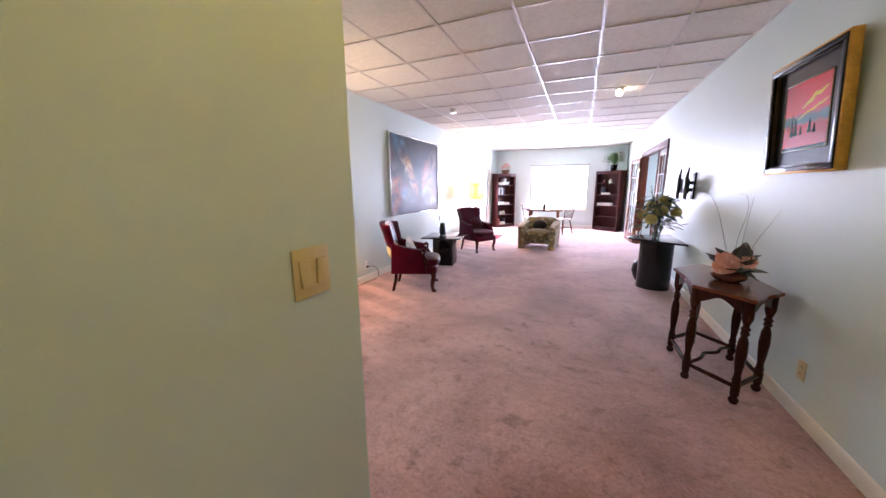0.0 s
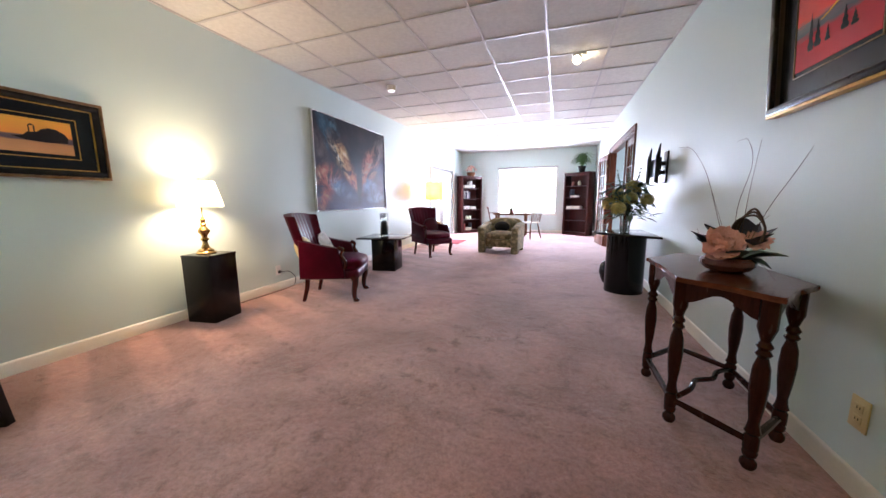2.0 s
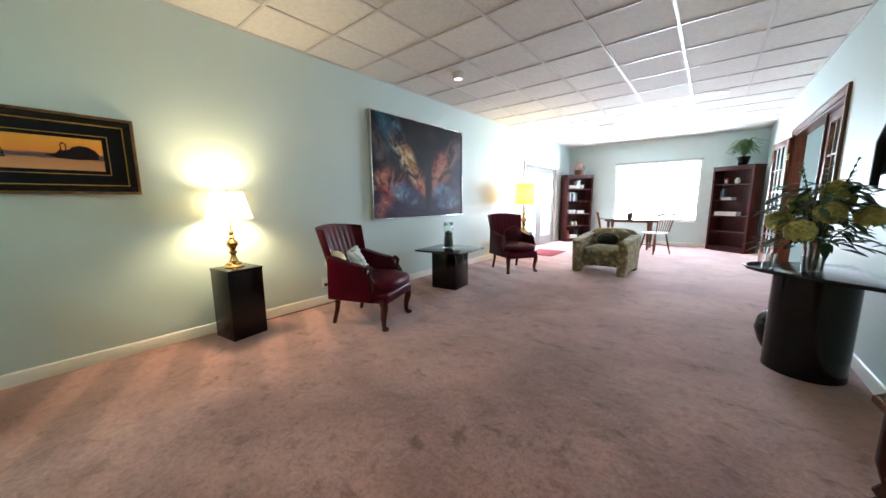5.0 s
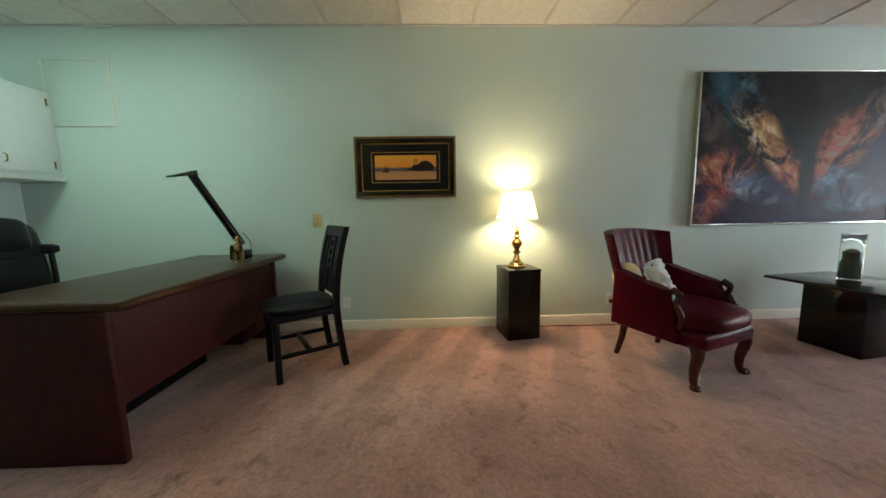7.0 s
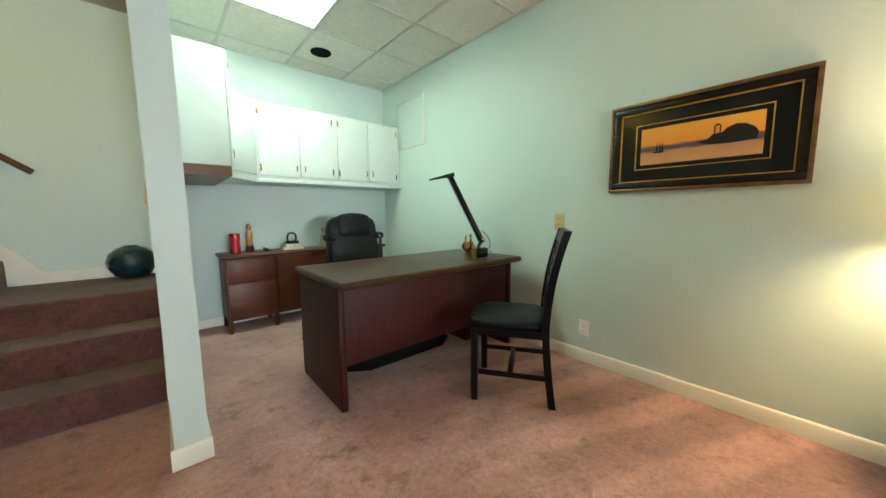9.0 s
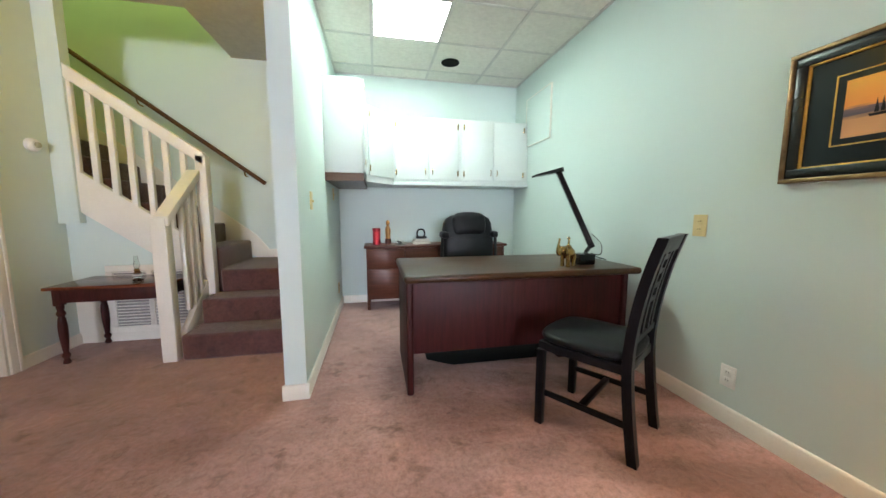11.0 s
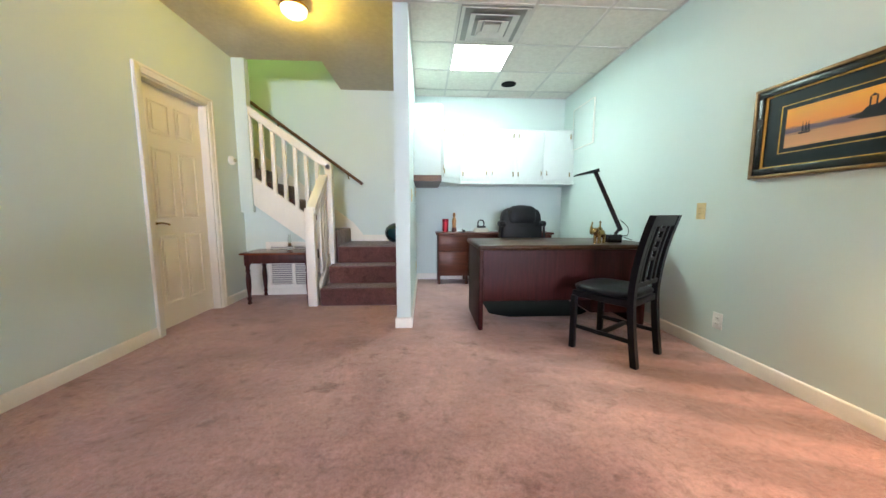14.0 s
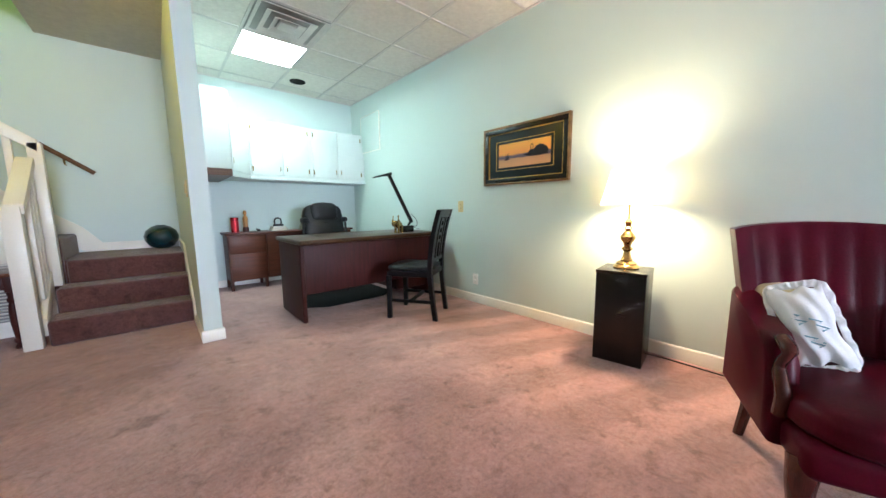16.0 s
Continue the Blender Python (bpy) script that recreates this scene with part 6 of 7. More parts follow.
turn = Vector((-0.3, -0.8, 0.55)).to_track_quat("Z", "Y").to_matrix().to_4x4()
bmesh.ops.transform(bm, matrix=Matrix.Translation((0.06, -0.07, 0.13)) @ turn @ Matrix.Scale(0.6, 4), verts=bm.verts[n0:])
part("blossom", bm, M_PEACH, fb, "peach silk petals", 80)
bm = bmesh.new()
for k in range(9):
    a = rnd.uniform(-2.0, 0.6)
    r = rnd.uniform(0.10, 0.17)
    b0 = Vector((0.05 * math.cos(a), 0.05 * math.sin(a), 0.06))
    leaf(bm, b0, b0 + Vector((r * math.cos(a) * 0.8, r * math.sin(a), rnd.uniform(-0.02, 0.06))), rnd.uniform(0.07, 0.10), rnd.uniform(-0.01, 0.03))
part("foliage", bm, M_LEAF, fb, "dark green silk leaves", 80)
bm = bmesh.new()
for a, z in ((1.6, 0.13), (0.5, 0.16), (2.3, 0.10), (5.4, 0.13)):
    b0 = Vector((0.04 * math.cos(a), 0.04 * math.sin(a), 0.07))
    for k in range(3):
        leaf(bm, b0 + Vector((0.03 * math.cos(a), 0.03 * math.sin(a), z * 0.3)), b0 + Vector((0.10 * math.cos(a + k * 0.5 - 0.5), 0.10 * math.sin(a + k * 0.5 - 0.5), z * (0.65 + 0.15 * k))), 0.085, 0.0, n=6)
part("dark_foliage", bm, M_NAVYLEAF, fb, "blue-black silk leaves", 80)
tw = [((0.02, 0.03, 0.05), (-0.01, 0.12, 0.25), (-0.05, 0.22, 0.50), (-0.10, 0.30, 0.64), (-0.16, 0.33, 0.66)), ((0.02, 0.02, 0.05), (0.0, 0.08, 0.2), (-0.03, 0.18, 0.40)),
      ((0.03, 0.0, 0.05), (0.03, 0.04, 0.30), (0.05, 0.0, 0.52), (0.04, 0.04, 0.64), (0.02, 0.10, 0.645)), ((0.04, 0.0, 0.05), (0.05, 0.0, 0.35), (0.06, -0.03, 0.63)),
      ((0.03, -0.04, 0.05), (0.06, -0.14, 0.30), (0.09, -0.24, 0.47), (0.10, -0.30, 0.56)), ((0.02, -0.04, 0.06), (0.04, -0.10, 0.22), (0.06, -0.17, 0.29)), ((0.0, 0.04, 0.05), (-0.06, 0.14, 0.12), (-0.08, 0.17, 0.20)), ((0.0, -0.04, 0.05), (0.03, -0.2, 0.08), (0.06, -0.27, 0.02))]
for pts in tw:
    q = bez(*pts, n=8)
    part("twig", T(q, [0.0013 - 0.0008 * i / len(q) for i in range(len(q))], 6), M_TWIG, fb).scale = (0.85, 0.85, 0.85)
bm = bmesh.new()
for k in range(3):
    tube(bm, bez((0.02, -0.01, 0.08), (-0.02 + 0.01 * k, -0.06, 0.20), (0.01, -0.13, 0.245 + 0.012 * k), (0.03, -0.17, 0.20), (0.02, -0.175, 0.15), n=6), 0.004, 6)
part("grass_loop", bm, M_TWIG, fb, "looped brown grass blades")

# ---- black half-round table, hydrangeas, wall bracket ----
bt = thing("console_table", "black lacquer console with a drum base", "table", 1.19, 6.16, 0)
part("base", L([(0, 0), (0.20, 0), (0.20, 0.655), (0, 0.655)], 40), M_LACQ, bt)
part("tabletop", P([(0.24, -0.44), (0.24, 0.44), (0.02, 0.42), (-0.18, 0.34), (-0.30, 0.22), (-0.345, 0.10), (-0.335, 0.0), (-0.28, -0.10), (-0.1, -0.25)], 0.655, 0.68, 0.008, 3), M_LACQ, bt)
fv = thing("floor_vase", "round black lacquer floor vase beside the console", "vase", 1.10, 6.50, 0)
part("body", L([(0, 0), (0.08, 0), (0.11, 0.06), (0.135, 0.15), (0.12, 0.24), (0.08, 0.29), (0.05, 0.30), (0.045, 0.29), (0, 0.27)], 28), M_LACQ, fv)
hv = thing("flower_vase", "glass vase of yellow-green hydrangeas", "flowers", 1.15, 6.08, 0.68)
part("vase", L([(0, 0), (0.05, 0), (0.048, 0.01), (0.062, 0.245), (0.059, 0.245), (0.045, 0.014), (0, 0.014)], 24), M_VASEGLASS, hv, "clear tapered glass vase")
rnd = random.Random(9)
heads = []
for k in range(8):
    a = 2.399 * k
    r = 0.05 + 0.20 * (k / 8) ** 0.6
    heads.append(Vector((r * math.cos(a), r * math.sin(a), 0.56 - 1.0 * r + rnd.uniform(-0.06, 0.07))))
bm = bmesh.new()
for h in heads:
    tube(bm, bez((h.x * 0.2, h.y * 0.2, 0.02), (h.x * 0.3, h.y * 0.3, 0.22), tuple(h), n=5), 0.004, 6)
part("stems", bm, M_LEAF, hv, "green stems")
for h in heads:
    bm = bmesh.new()
    R = rnd.uniform(0.055, 0.075)
    for q in range(85):
        z = 1 - 1.7 * (q + 0.5) / 85
        a = 2.399 * q
        d = Vector((math.sqrt(1 - z * z) * math.cos(a), math.sqrt(1 - z * z) * math.sin(a), z))
        c = h + d * R * rnd.uniform(0.85, 1.05)
        s = d.orthogonal().normalized()
        s.rotate(Matrix.Rotation(rnd.uniform(0, 6), 3, d))
        t2 = d.cross(s)
        w = 0.018
        for e, g2 in ((s, t2), (-s, t2)):
            v = [bm.verts.new(c), bm.verts.new(c + (e + g2) * w * 0.5 + d * 0.005), bm.verts.new(c + e * w + d * 0.004), bm.verts.new(c + (e - g2) * w * 0.5 + d * 0.005)]
            bm.faces.new(v)
        for e in (t2, -t2):
            v = [bm.verts.new(c), bm.verts.new(c + (e + s) * w * 0.5 + d * 0.006), bm.verts.new(c + e * w + d * 0.003), bm.verts.new(c + (e - s) * w * 0.5 + d * 0.006)]
            bm.faces.new(v)
    part("flower_head", bm, M_HYDR, hv, "", 80)
bm = bmesh.new()
for k in range(230):
    a = rnd.uniform(0, 6.28)
    r = rnd.uniform(0.02, 0.22)
    z = rnd.uniform(0.22, 0.60) - 0.35 * r
    b0 = Vector((r * math.cos(a), r * math.sin(a), z))
    ln = rnd.uniform(0.07, 0.15)
    leaf(bm, b0, b0 + Vector((ln * math.cos(a + rnd.uniform(-0.6, 0.6)), ln * math.sin(a + rnd.uniform(-0.6, 0.6)), rnd.uniform(-0.07, 0.05))), rnd.uniform(0.03, 0.055), rnd.uniform(0, 0.03))
part("foliage", bm, M_LEAF, hv, "dark green leaves", 80)
bm = bmesh.new()
for k in range(6):
    a = 1.05 * k + 0.4
    q = bez((0, 0, 0.25), (0.06 * math.cos(a), 0.06 * math.sin(a), 0.45), (0.12 * math.cos(a), 0.12 * math.sin(a), 0.62 + 0.03 * (k % 3)), n=6)
    tube(bm, q, 0.002, 5)
    for i in range(8, len(q)):
        for sgn in (-1, 1):
            leaf(bm, q[i], q[i] + Vector((0.03 * math.cos(a + sgn), 0.03 * math.sin(a + sgn), 0.02)), 0.012)
part("sprigs", bm, M_LEAF, hv, "tall leafy sprigs", 80)
gj = thing("glass_tumbler", "small clear glass tumbler on the console", "glass", 0.955, 6.12, 0.68)
part("glass", L([(0, 0), (0.03, 0), (0.036, 0.10), (0.034, 0.10), (0.028, 0.006), (0, 0.006)], 18), M_VASEGLASS, gj)
br = thing("tv_wall_bracket", "black steel television wall bracket on a folding arm", "bracket", E_X, 6.0, 1.375, 180)
part("wall_plate", B((0, -0.06, -0.16), (0.015, 0.06, 0.16), 0.003), M_BLACKMETAL, br)
part("arm", B((0.014, -0.05, 0.02), (0.09, 0.02, 0.06), 0.004), M_BLACKMETAL, br)
part("arm", B((0.014, -0.05, -0.07), (0.09, 0.02, -0.03), 0.004), M_BLACKMETAL, br)
part("cross_plate", B((0.085, -0.20, -0.09), (0.10, 0.16, 0.09), 0.003), M_BLACKMETAL, br)
for y in (-0.20, 0.13):
    bm = bmesh.new()
    prism(bm, [(0.10, -0.17), (0.135, -0.15), (0.135, 0.10), (0.108, 0.22), (0.10, 0.22)], y, y + 0.025, 0.002, m=Matrix(((1, 0, 0, 0), (0, 0, 1, 0), (0, 1, 0, 0), (0, 0, 0, 1))))
    part("screen_rail", bm, M_BLACKMETAL, br)

# ---- far end: window, garden doors, french doors ----
win = thing("window_1", "wide bright window with a white frame and raised shade", "window", -0.54, N_Y, 0, kind="structure")
bm = bmesh.new()
for a, b in (((-0.93, 0.61), (-0.885, 2.09)), ((0.885, 0.61), (0.93, 2.09)), ((-0.885, 0.61), (0.885, 0.655)), ((-0.885, 2.045), (0.885, 2.09)), ((-0.02, 0.655), (0.02, 2.045))):
    box(bm, (a[0], 0.04, a[1]), (b[0], 0.09, b[1]), 0.004)
part("window_frame", bm, M_TRIM, win)
part("window_sill", B((-0.97, -0.035, 0.575), (0.97, 0.04, 0.608), 0.006), M_TRIM, win)
for x0, x1 in ((-0.885, -0.02), (0.02, 0.885)):
    g = part("pane", B((x0, 0.062, 0.655), (x1, 0.066, 2.045)), M_GLASS, win)
    g.visible_shadow = False
part("shade_rail", B((-0.945, -0.045, 2.075), (0.945, -0.002, 2.115), 0.006), M_HEADRAIL, win, "grey head rail of a raised shade")

casing("trim_garden_door", W_X, 10.05, 11.95, 1.97, 0.065, 1, M_TRIM, "white painted casing of the garden doors")


def glazed_leaf(name, label, w, h, cols, rows, stile, bottom, material, m, kind_="structure"):
    """A glazed door leaf in the local y-z plane with muntins and panes."""
    t = thing(name, label, "door", kind=kind_)
    t.matrix_basis = m
    bm = bmesh.new()
    for a, b in (((0, 0), (stile, h)), ((w - stile, 0), (w, h)), ((stile, 0), (w - stile, bottom)), ((stile, h - stile), (w - stile, h))):
        box(bm, (-0.02, *a), (0.02, *b), 0.003)
    part("leaf_frame", bm, material, t)
    gw, gh = w - 2 * stile, h - stile - bottom
    for i in range(1, cols):
        y = stile + gw * i / cols
        part("muntin", B((-0.012, y - 0.010, bottom), (0.012, y + 0.010, h - stile), 0.003), material, t)
    for j in range(1, rows):
        z = bottom + gh * j / rows
        for i in range(cols):
            part("muntin", B((-0.0115, stile + gw * i / cols + 0.010, z - 0.010), (0.0115, stile + gw * (i + 1) / cols - 0.010, z + 0.010), 0.003), material, t)
    for i in range(cols):
        for j in range(rows):
            g = part("pane", B((-0.002, stile + gw * i / cols + 0.0105, bottom + gh * j / rows + 0.0105), (0.002, stile + gw * (i + 1) / cols - 0.0105, bottom + gh * (j + 1) / rows - 0.0105)), M_GLASS, t)
            g.visible_shadow = False
    return t


for y in (10.06, 11.005):
    d = glazed_leaf("door_2", "taupe painted glazed garden door", 0.935, 1.955, 2, 5, 0.12, 0.22, M_TAUPE, pose(W_X - 0.05, y, 0.005))
    part("door_handle", T(bez((0.02, 0.89 if y < 10.5 else 0.05, 0.95), (0.05, 0.89 if y < 10.5 else 0.05, 0.95), (0.055, 0.82 if y < 10.5 else 0.12, 0.95), n=4), 0.009, 8), M_BRASS, d)

casing("trim_french_door", E_X, 7.66, 10.05, 2.06, 0.085, -1, M_FRENCH, "dark cherry wood casing of the french doors")
bm = bmesh.new()
box(bm, (E_X - 0.001, 7.66, 0), (E_X + TH, 7.68, 2.04))
box(bm, (E_X - 0.001, 10.03, 0), (E_X + TH, 10.05, 2.04))
box(bm, (E_X - 0.001, 7.66, 2.04), (E_X + TH, 10.05, 2.06))
box(bm, (E_X + 0.02, 8.47, 0), (E_X + TH - 0.02, 8.51, 2.04))
struct("trim_french_door_jamb", bm, M_FRENCH, "cherry wood door lining", "trim")
glazed_leaf("door_3", "closed cherry wood french door with small panes", 0.78, 2.02, 3, 5, 0.10, 0.22, M_FRENCH, pose(E_X + 0.06, 7.685, 0.01))
fd = glazed_leaf("door_4", "open cherry wood french door folded back against the wall", 0.80, 2.02, 3, 5, 0.10, 0.22, M_FRENCH, pose(E_X - 0.035, 10.06, 0.01, 0, 0, 6))
part("door_handle", T(bez((-0.02, 0.745, 0.95), (-0.055, 0.745, 0.95), (-0.06, 0.66, 0.95), n=4), 0.009, 8), M_BRASS, fd, "brass lever handle")
for z in (0.25, 1.0, 1.75):
    part("hinge", B((-0.024, -0.012, z - 0.045), (0.0, 0.012, z + 0.045), 0.003), M_BRASS, fd, "brass hinge")
glazed_leaf("door_5", "cherry wood french door standing open into the next room", 0.78, 2.02, 3, 5, 0.10, 0.22, M_FRENCH, pose(E_X + TH + 0.03, 8.50, 0.01, 0, 0, -84))

# the room beyond the french doors
SX = 4.6
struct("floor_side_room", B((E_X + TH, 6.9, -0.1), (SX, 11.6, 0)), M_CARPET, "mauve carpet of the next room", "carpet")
struct("ceiling_side_room", B((E_X + TH, 6.9, TOP), (SX, 11.6, TOP + 0.1)), M_DRYCEIL, "plain ceiling of the next room", "ceiling")
struct("wall_side_south", B((E_X + TH, 6.8, -0.1), (SX, 6.9, TOP + 0.1)), M_WALL, "painted wall of the next room", "wall")
struct("wall_side_north", B((E_X + TH, 11.6, -0.1), (SX, 11.7, TOP + 0.1)), M_WALL, "painted wall of the next room", "wall")
bm = bmesh.new()
for y0, y1, z0, z1 in ((6.8, 8.1, -0.1, 2.745), (10.3, 11.7, -0.1, 2.745), (8.1, 10.3, -0.1, 0.75), (8.1, 10.3, 2.1, 2.745)):
    box(bm, (SX, y0, z0), (SX + 0.1, y1, z1))
struct("wall_side_east", bm, M_WALL, "painted wall of the next room with a window", "wall")
sw = thing("window_2", "bright window in the next room", "window", SX, 9.2, 0, kind="structure")
bm = bmesh.new()
for a, b in (((-1.1, 0.75), (-1.06, 2.1)), ((1.06, 0.75), (1.1, 2.1)), ((-1.06, 0.75), (1.06, 0.79)), ((-1.06, 2.06), (1.06, 2.1)), ((-0.02, 0.79), (0.02, 2.06))):
    box(bm, (0.03, *a), (0.07, *b), 0.004)
part("window_frame", bm, M_TRIM, sw)

# bright overcast distance outside the openings
for nm, a, b in (("backdrop_north", (-4.5, N_Y + 1.2, -1.5), (3.5, N_Y + 1.25, 4.5)), ("backdrop_west", (W_X - 1.6, 6.5, -1.5), (W_X - 1.55, 14.0, 4.5)), ("backdrop_east", (SX + 1.0, 6.5, -1.5), (SX + 1.05, 12.0, 4.5))):
    struct(nm, B(a, b), M_OUTW if nm == "backdrop_west" else M_OUT, "white overcast daylight outside", "backdrop")
struct("ground", B((-60, -60, -0.25), (60, 60, -0.2)), M_STONE, "pale paving outside", "ground")


# ---- bookcases ----
def bookcase(x, y, rz, w, h, label, rows):
    """Front faces local -y, front middle at the origin; rows: shelf contents."""
    t = thing("bookcase", label, "bookcase", x, y, 0, rz, "tall corner bookcases")
    d = 0.29
    for s in (-1, 1):
        part("side_panel", B((s * w / 2 - 0.011, 0, 0), (s * w / 2 + 0.011, d, h), 0.002), M_MAHOG, t)
    part("back_panel", B((-w / 2 + 0.012, d - 0.01, 0), (w / 2 - 0.012, d - 0.002, h - 0.02)), M_MAHOG, t)
    part("top", B((-w / 2 - 0.025, -0.02, h), (w / 2 + 0.025, d, h + 0.03), 0.006), M_MAHOG, t)
    part("plinth", B((-w / 2 + 0.012, 0.004, 0), (w / 2 - 0.012, 0.022, 0.07)), M_MAHOG, t)
    bm = B((-w / 2 - 0.011, -0.012, 0), (-w / 2 + 0.035, 0, h), 0.003)
    box(bm, (w / 2 - 0.035, -0.012, 0), (w / 2 + 0.011, 0, h), 0.003)
    box(bm, (-w / 2 + 0.036, -0.012, h - 0.06), (w / 2 - 0.036, 0, h), 0.003)
    part("face_frame", bm, M_MAHOG, t)
    n = len(rows)
    zs = [0.07 + (h - 0.09) * k / n for k in range(n)]
    for z in zs:
        part("shelf", B((-w / 2 + 0.012, 0.003, z), (w / 2 - 0.012, d - 0.011, z + 0.02)), M_MAHOG, t)
    m = pose(x, y, 0, 0, 0, rz)
    rnd = random.Random(int(abs(x) * 100))
    for z, row in zip(zs, rows):
        cx = -w / 2 + 0.06 + row[0]
        for kind_ in row[1:]:
            if kind_ in "UuB":
                th, hh, dd = rnd.uniform(0.022, 0.045), rnd.uniform(0.19, 0.25), rnd.uniform(0.13, 0.17)
                tall = {"U": 0, "u": rnd.choice((1, 2, 3)), "B": 1}[kind_]
                b = thing("book", "upright book on a bookcase shelf", "book", 0, 0, 0, 0, "shelved books")
                b.matrix_basis = m @ pose(cx + th / 2, 0.10, z + 0.021, 0, rnd.choice((0, 0, 0, 4)), 0)
                part("page_block", B((-th / 2 + 0.002, 0.003, 0.003), (th / 2 - 0.002, dd - 0.003, hh - 0.003)), M_PAPER, b)
                bm = B((-th / 2, 0, 0), (-th / 2 + 0.002, dd, hh))
                box(bm, (th / 2 - 0.002, 0, 0), (th / 2, dd, hh))
                box(bm, (-th / 2 + 0.002, -0.002, 0), (th / 2 - 0.002, 0.003, hh))
                part("cover", bm, M_BOOKS[tall], b)
                cx += th + 0.004
            elif kind_ == "F":
                for q in range(rnd.choice((2, 3))):
                    b = thing("book", "book lying flat on a bookcase shelf", "book", 0, 0, 0, 0, "shelved books")
                    b.matrix_basis = m @ pose(cx + 0.11, 0.12, z + 0.0205 + q * 0.0285)
                    part("page_block", B((-0.105, -0.07, 0.003), (0.105, 0.07, 0.025)), M_PAPER, b)
                    bm = B((-0.108, -0.073, 0), (0.108, 0.073, 0.003))
                    box(bm, (-0.108, -0.073, 0.025), (0.108, 0.073, 0.028))
                    part("cover", bm, M_BOOKS[rnd.choice((0, 4, 0))], b)
                cx += 0.24
            elif kind_ == "J":
                b = thing("pottery_jar", "small glazed jar on a bookcase shelf", "jar", 0, 0, 0)
                b.matrix_basis = m @ pose(cx + 0.05, 0.12, z + 0.0205)
                part("body", L([(0, 0), (0.035, 0), (0.05, 0.04), (0.045, 0.09), (0.028, 0.11), (0.032, 0.125), (0, 0.12)], 16), rnd.choice((M_BOWL, M_TERRA, M_STONE)), b)
                cx += 0.12
            elif kind_ == "W":
                b = thing("white_bowl", "white china piece on a bookcase shelf", "bowl", 0, 0, 0)
                b.matrix_basis = m @ pose(cx + 0.06, 0.12, z + 0.0205)
                part("body", L([(0, 0), (0.03, 0), (0.055, 0.05), (0.058, 0.10), (0.052, 0.10), (0.045, 0.05), (0, 0.012)], 18), M_WPLAS, b)
                cx += 0.13
            else:
                cx += 0.09
    return t


angA = math.degrees(math.atan2(12.75 - 12.1, -1.95 + 2.45))
bookcase(-2.20, 12.42, angA, 0.78, 1.80, "mahogany corner bookcase half filled with books", [(0.05, "u", "u", "F", "u"), (0.15, "J", "J"), (0.05, "W", "W", "F"), (0.1, "U", "B", "u", "U", "u", "B"), (0.05, "F", "U", "U", "U", "W")])
angB = math.degrees(math.atan2(12.2 - 12.72, 1.25 - 0.6))
bookcase(0.925, 12.46, angB, 0.80, 1.82, "mahogany corner bookcase with a few flat books", [(0.1, "-"), (0.3, "-"), (0.0, "F", "F"), (0.05, "u", "u", "F"), (0.1, "J", "-", "J")])
fp = thing("potted_fern", "bright green fern in a dark pot on the bookcase", "plant", 1.07, 12.62, 1.85)
fp.scale = (1.25, 1.25, 1.25)
part("pot", L([(0, 0), (0.06, 0), (0.09, 0.13), (0.095, 0.15), (0.085, 0.15), (0.07, 0.13), (0, 0.12)], 20), M_LACQ, fp, "dark glossy pot")
rnd = random.Random(3)
bm = bmesh.new()
for k in range(70):
    a, r, h = rnd.uniform(0, 6.28), rnd.uniform(0.08, 0.27), rnd.uniform(0.12, 0.32)
    q = bez((0, 0, 0.13), (r * 0.4 * math.cos(a), r * 0.4 * math.sin(a), 0.13 + h), (r * math.cos(a), r * math.sin(a), 0.13 + h * rnd.uniform(0.3, 0.9)), n=5)
    for i in range(2, len(q)):
        d = (q[i] - q[i - 1]).normalized()
        s = d.cross(Vector((0, 0, 1))).normalized()
        w = 0.012 * (1 - i / len(q)) + 0.004
        v = [bm.verts.new(q[i - 1] - s * w), bm.verts.new(q[i - 1] + s * w), bm.verts.new(q[i] + s * w * 0.8), bm.verts.new(q[i] - s * w * 0.8)]
        bm.faces.new(v)
        for sg in (-1, 1):
            leaf(bm, q[i], q[i] + s * sg * 0.035 + d * 0.015, 0.012, 0.004, n=2)
part("fronds", bm, M_FERN, fp, "arching green fronds", 80)
dp = thing("dried_flower_basket", "dried flower arrangement in a brown basket", "flower arrangement", -2.28, 12.55, 1.83)
dp.scale = (1.3, 1.3, 1.3)
bm = L([(0, 0), (0.08, 0), (0.105, 0.05), (0.11, 0.10), (0.10, 0.10), (0.09, 0.05), (0, 0.03)], 20)
tube(bm, bez((-0.1, 0, 0.09), (-0.07, 0, 0.22), (0, 0, 0.27), (0.07, 0, 0.22), (0.1, 0, 0.09), n=5), 0.006, 6)
part("basket", bm, M_PINE, dp, "woven brown basket")
bm = bmesh.new()
for k in range(55):
    a, r = rnd.uniform(0, 6.28), rnd.uniform(0.0, 0.15)
    c = Vector((r * math.cos(a), r * math.sin(a), 0.12 + rnd.uniform(0, 0.15) * (1 - r * 3)))
    for q in range(5):
        leaf(bm, c, c + Vector((0.035 * math.cos(1.26 * q), 0.035 * math.sin(1.26 * q), 0.015)), 0.025)
part("dried_flowers", bm, M_PEACH, dp, "faded pink and tan blossoms", 80)

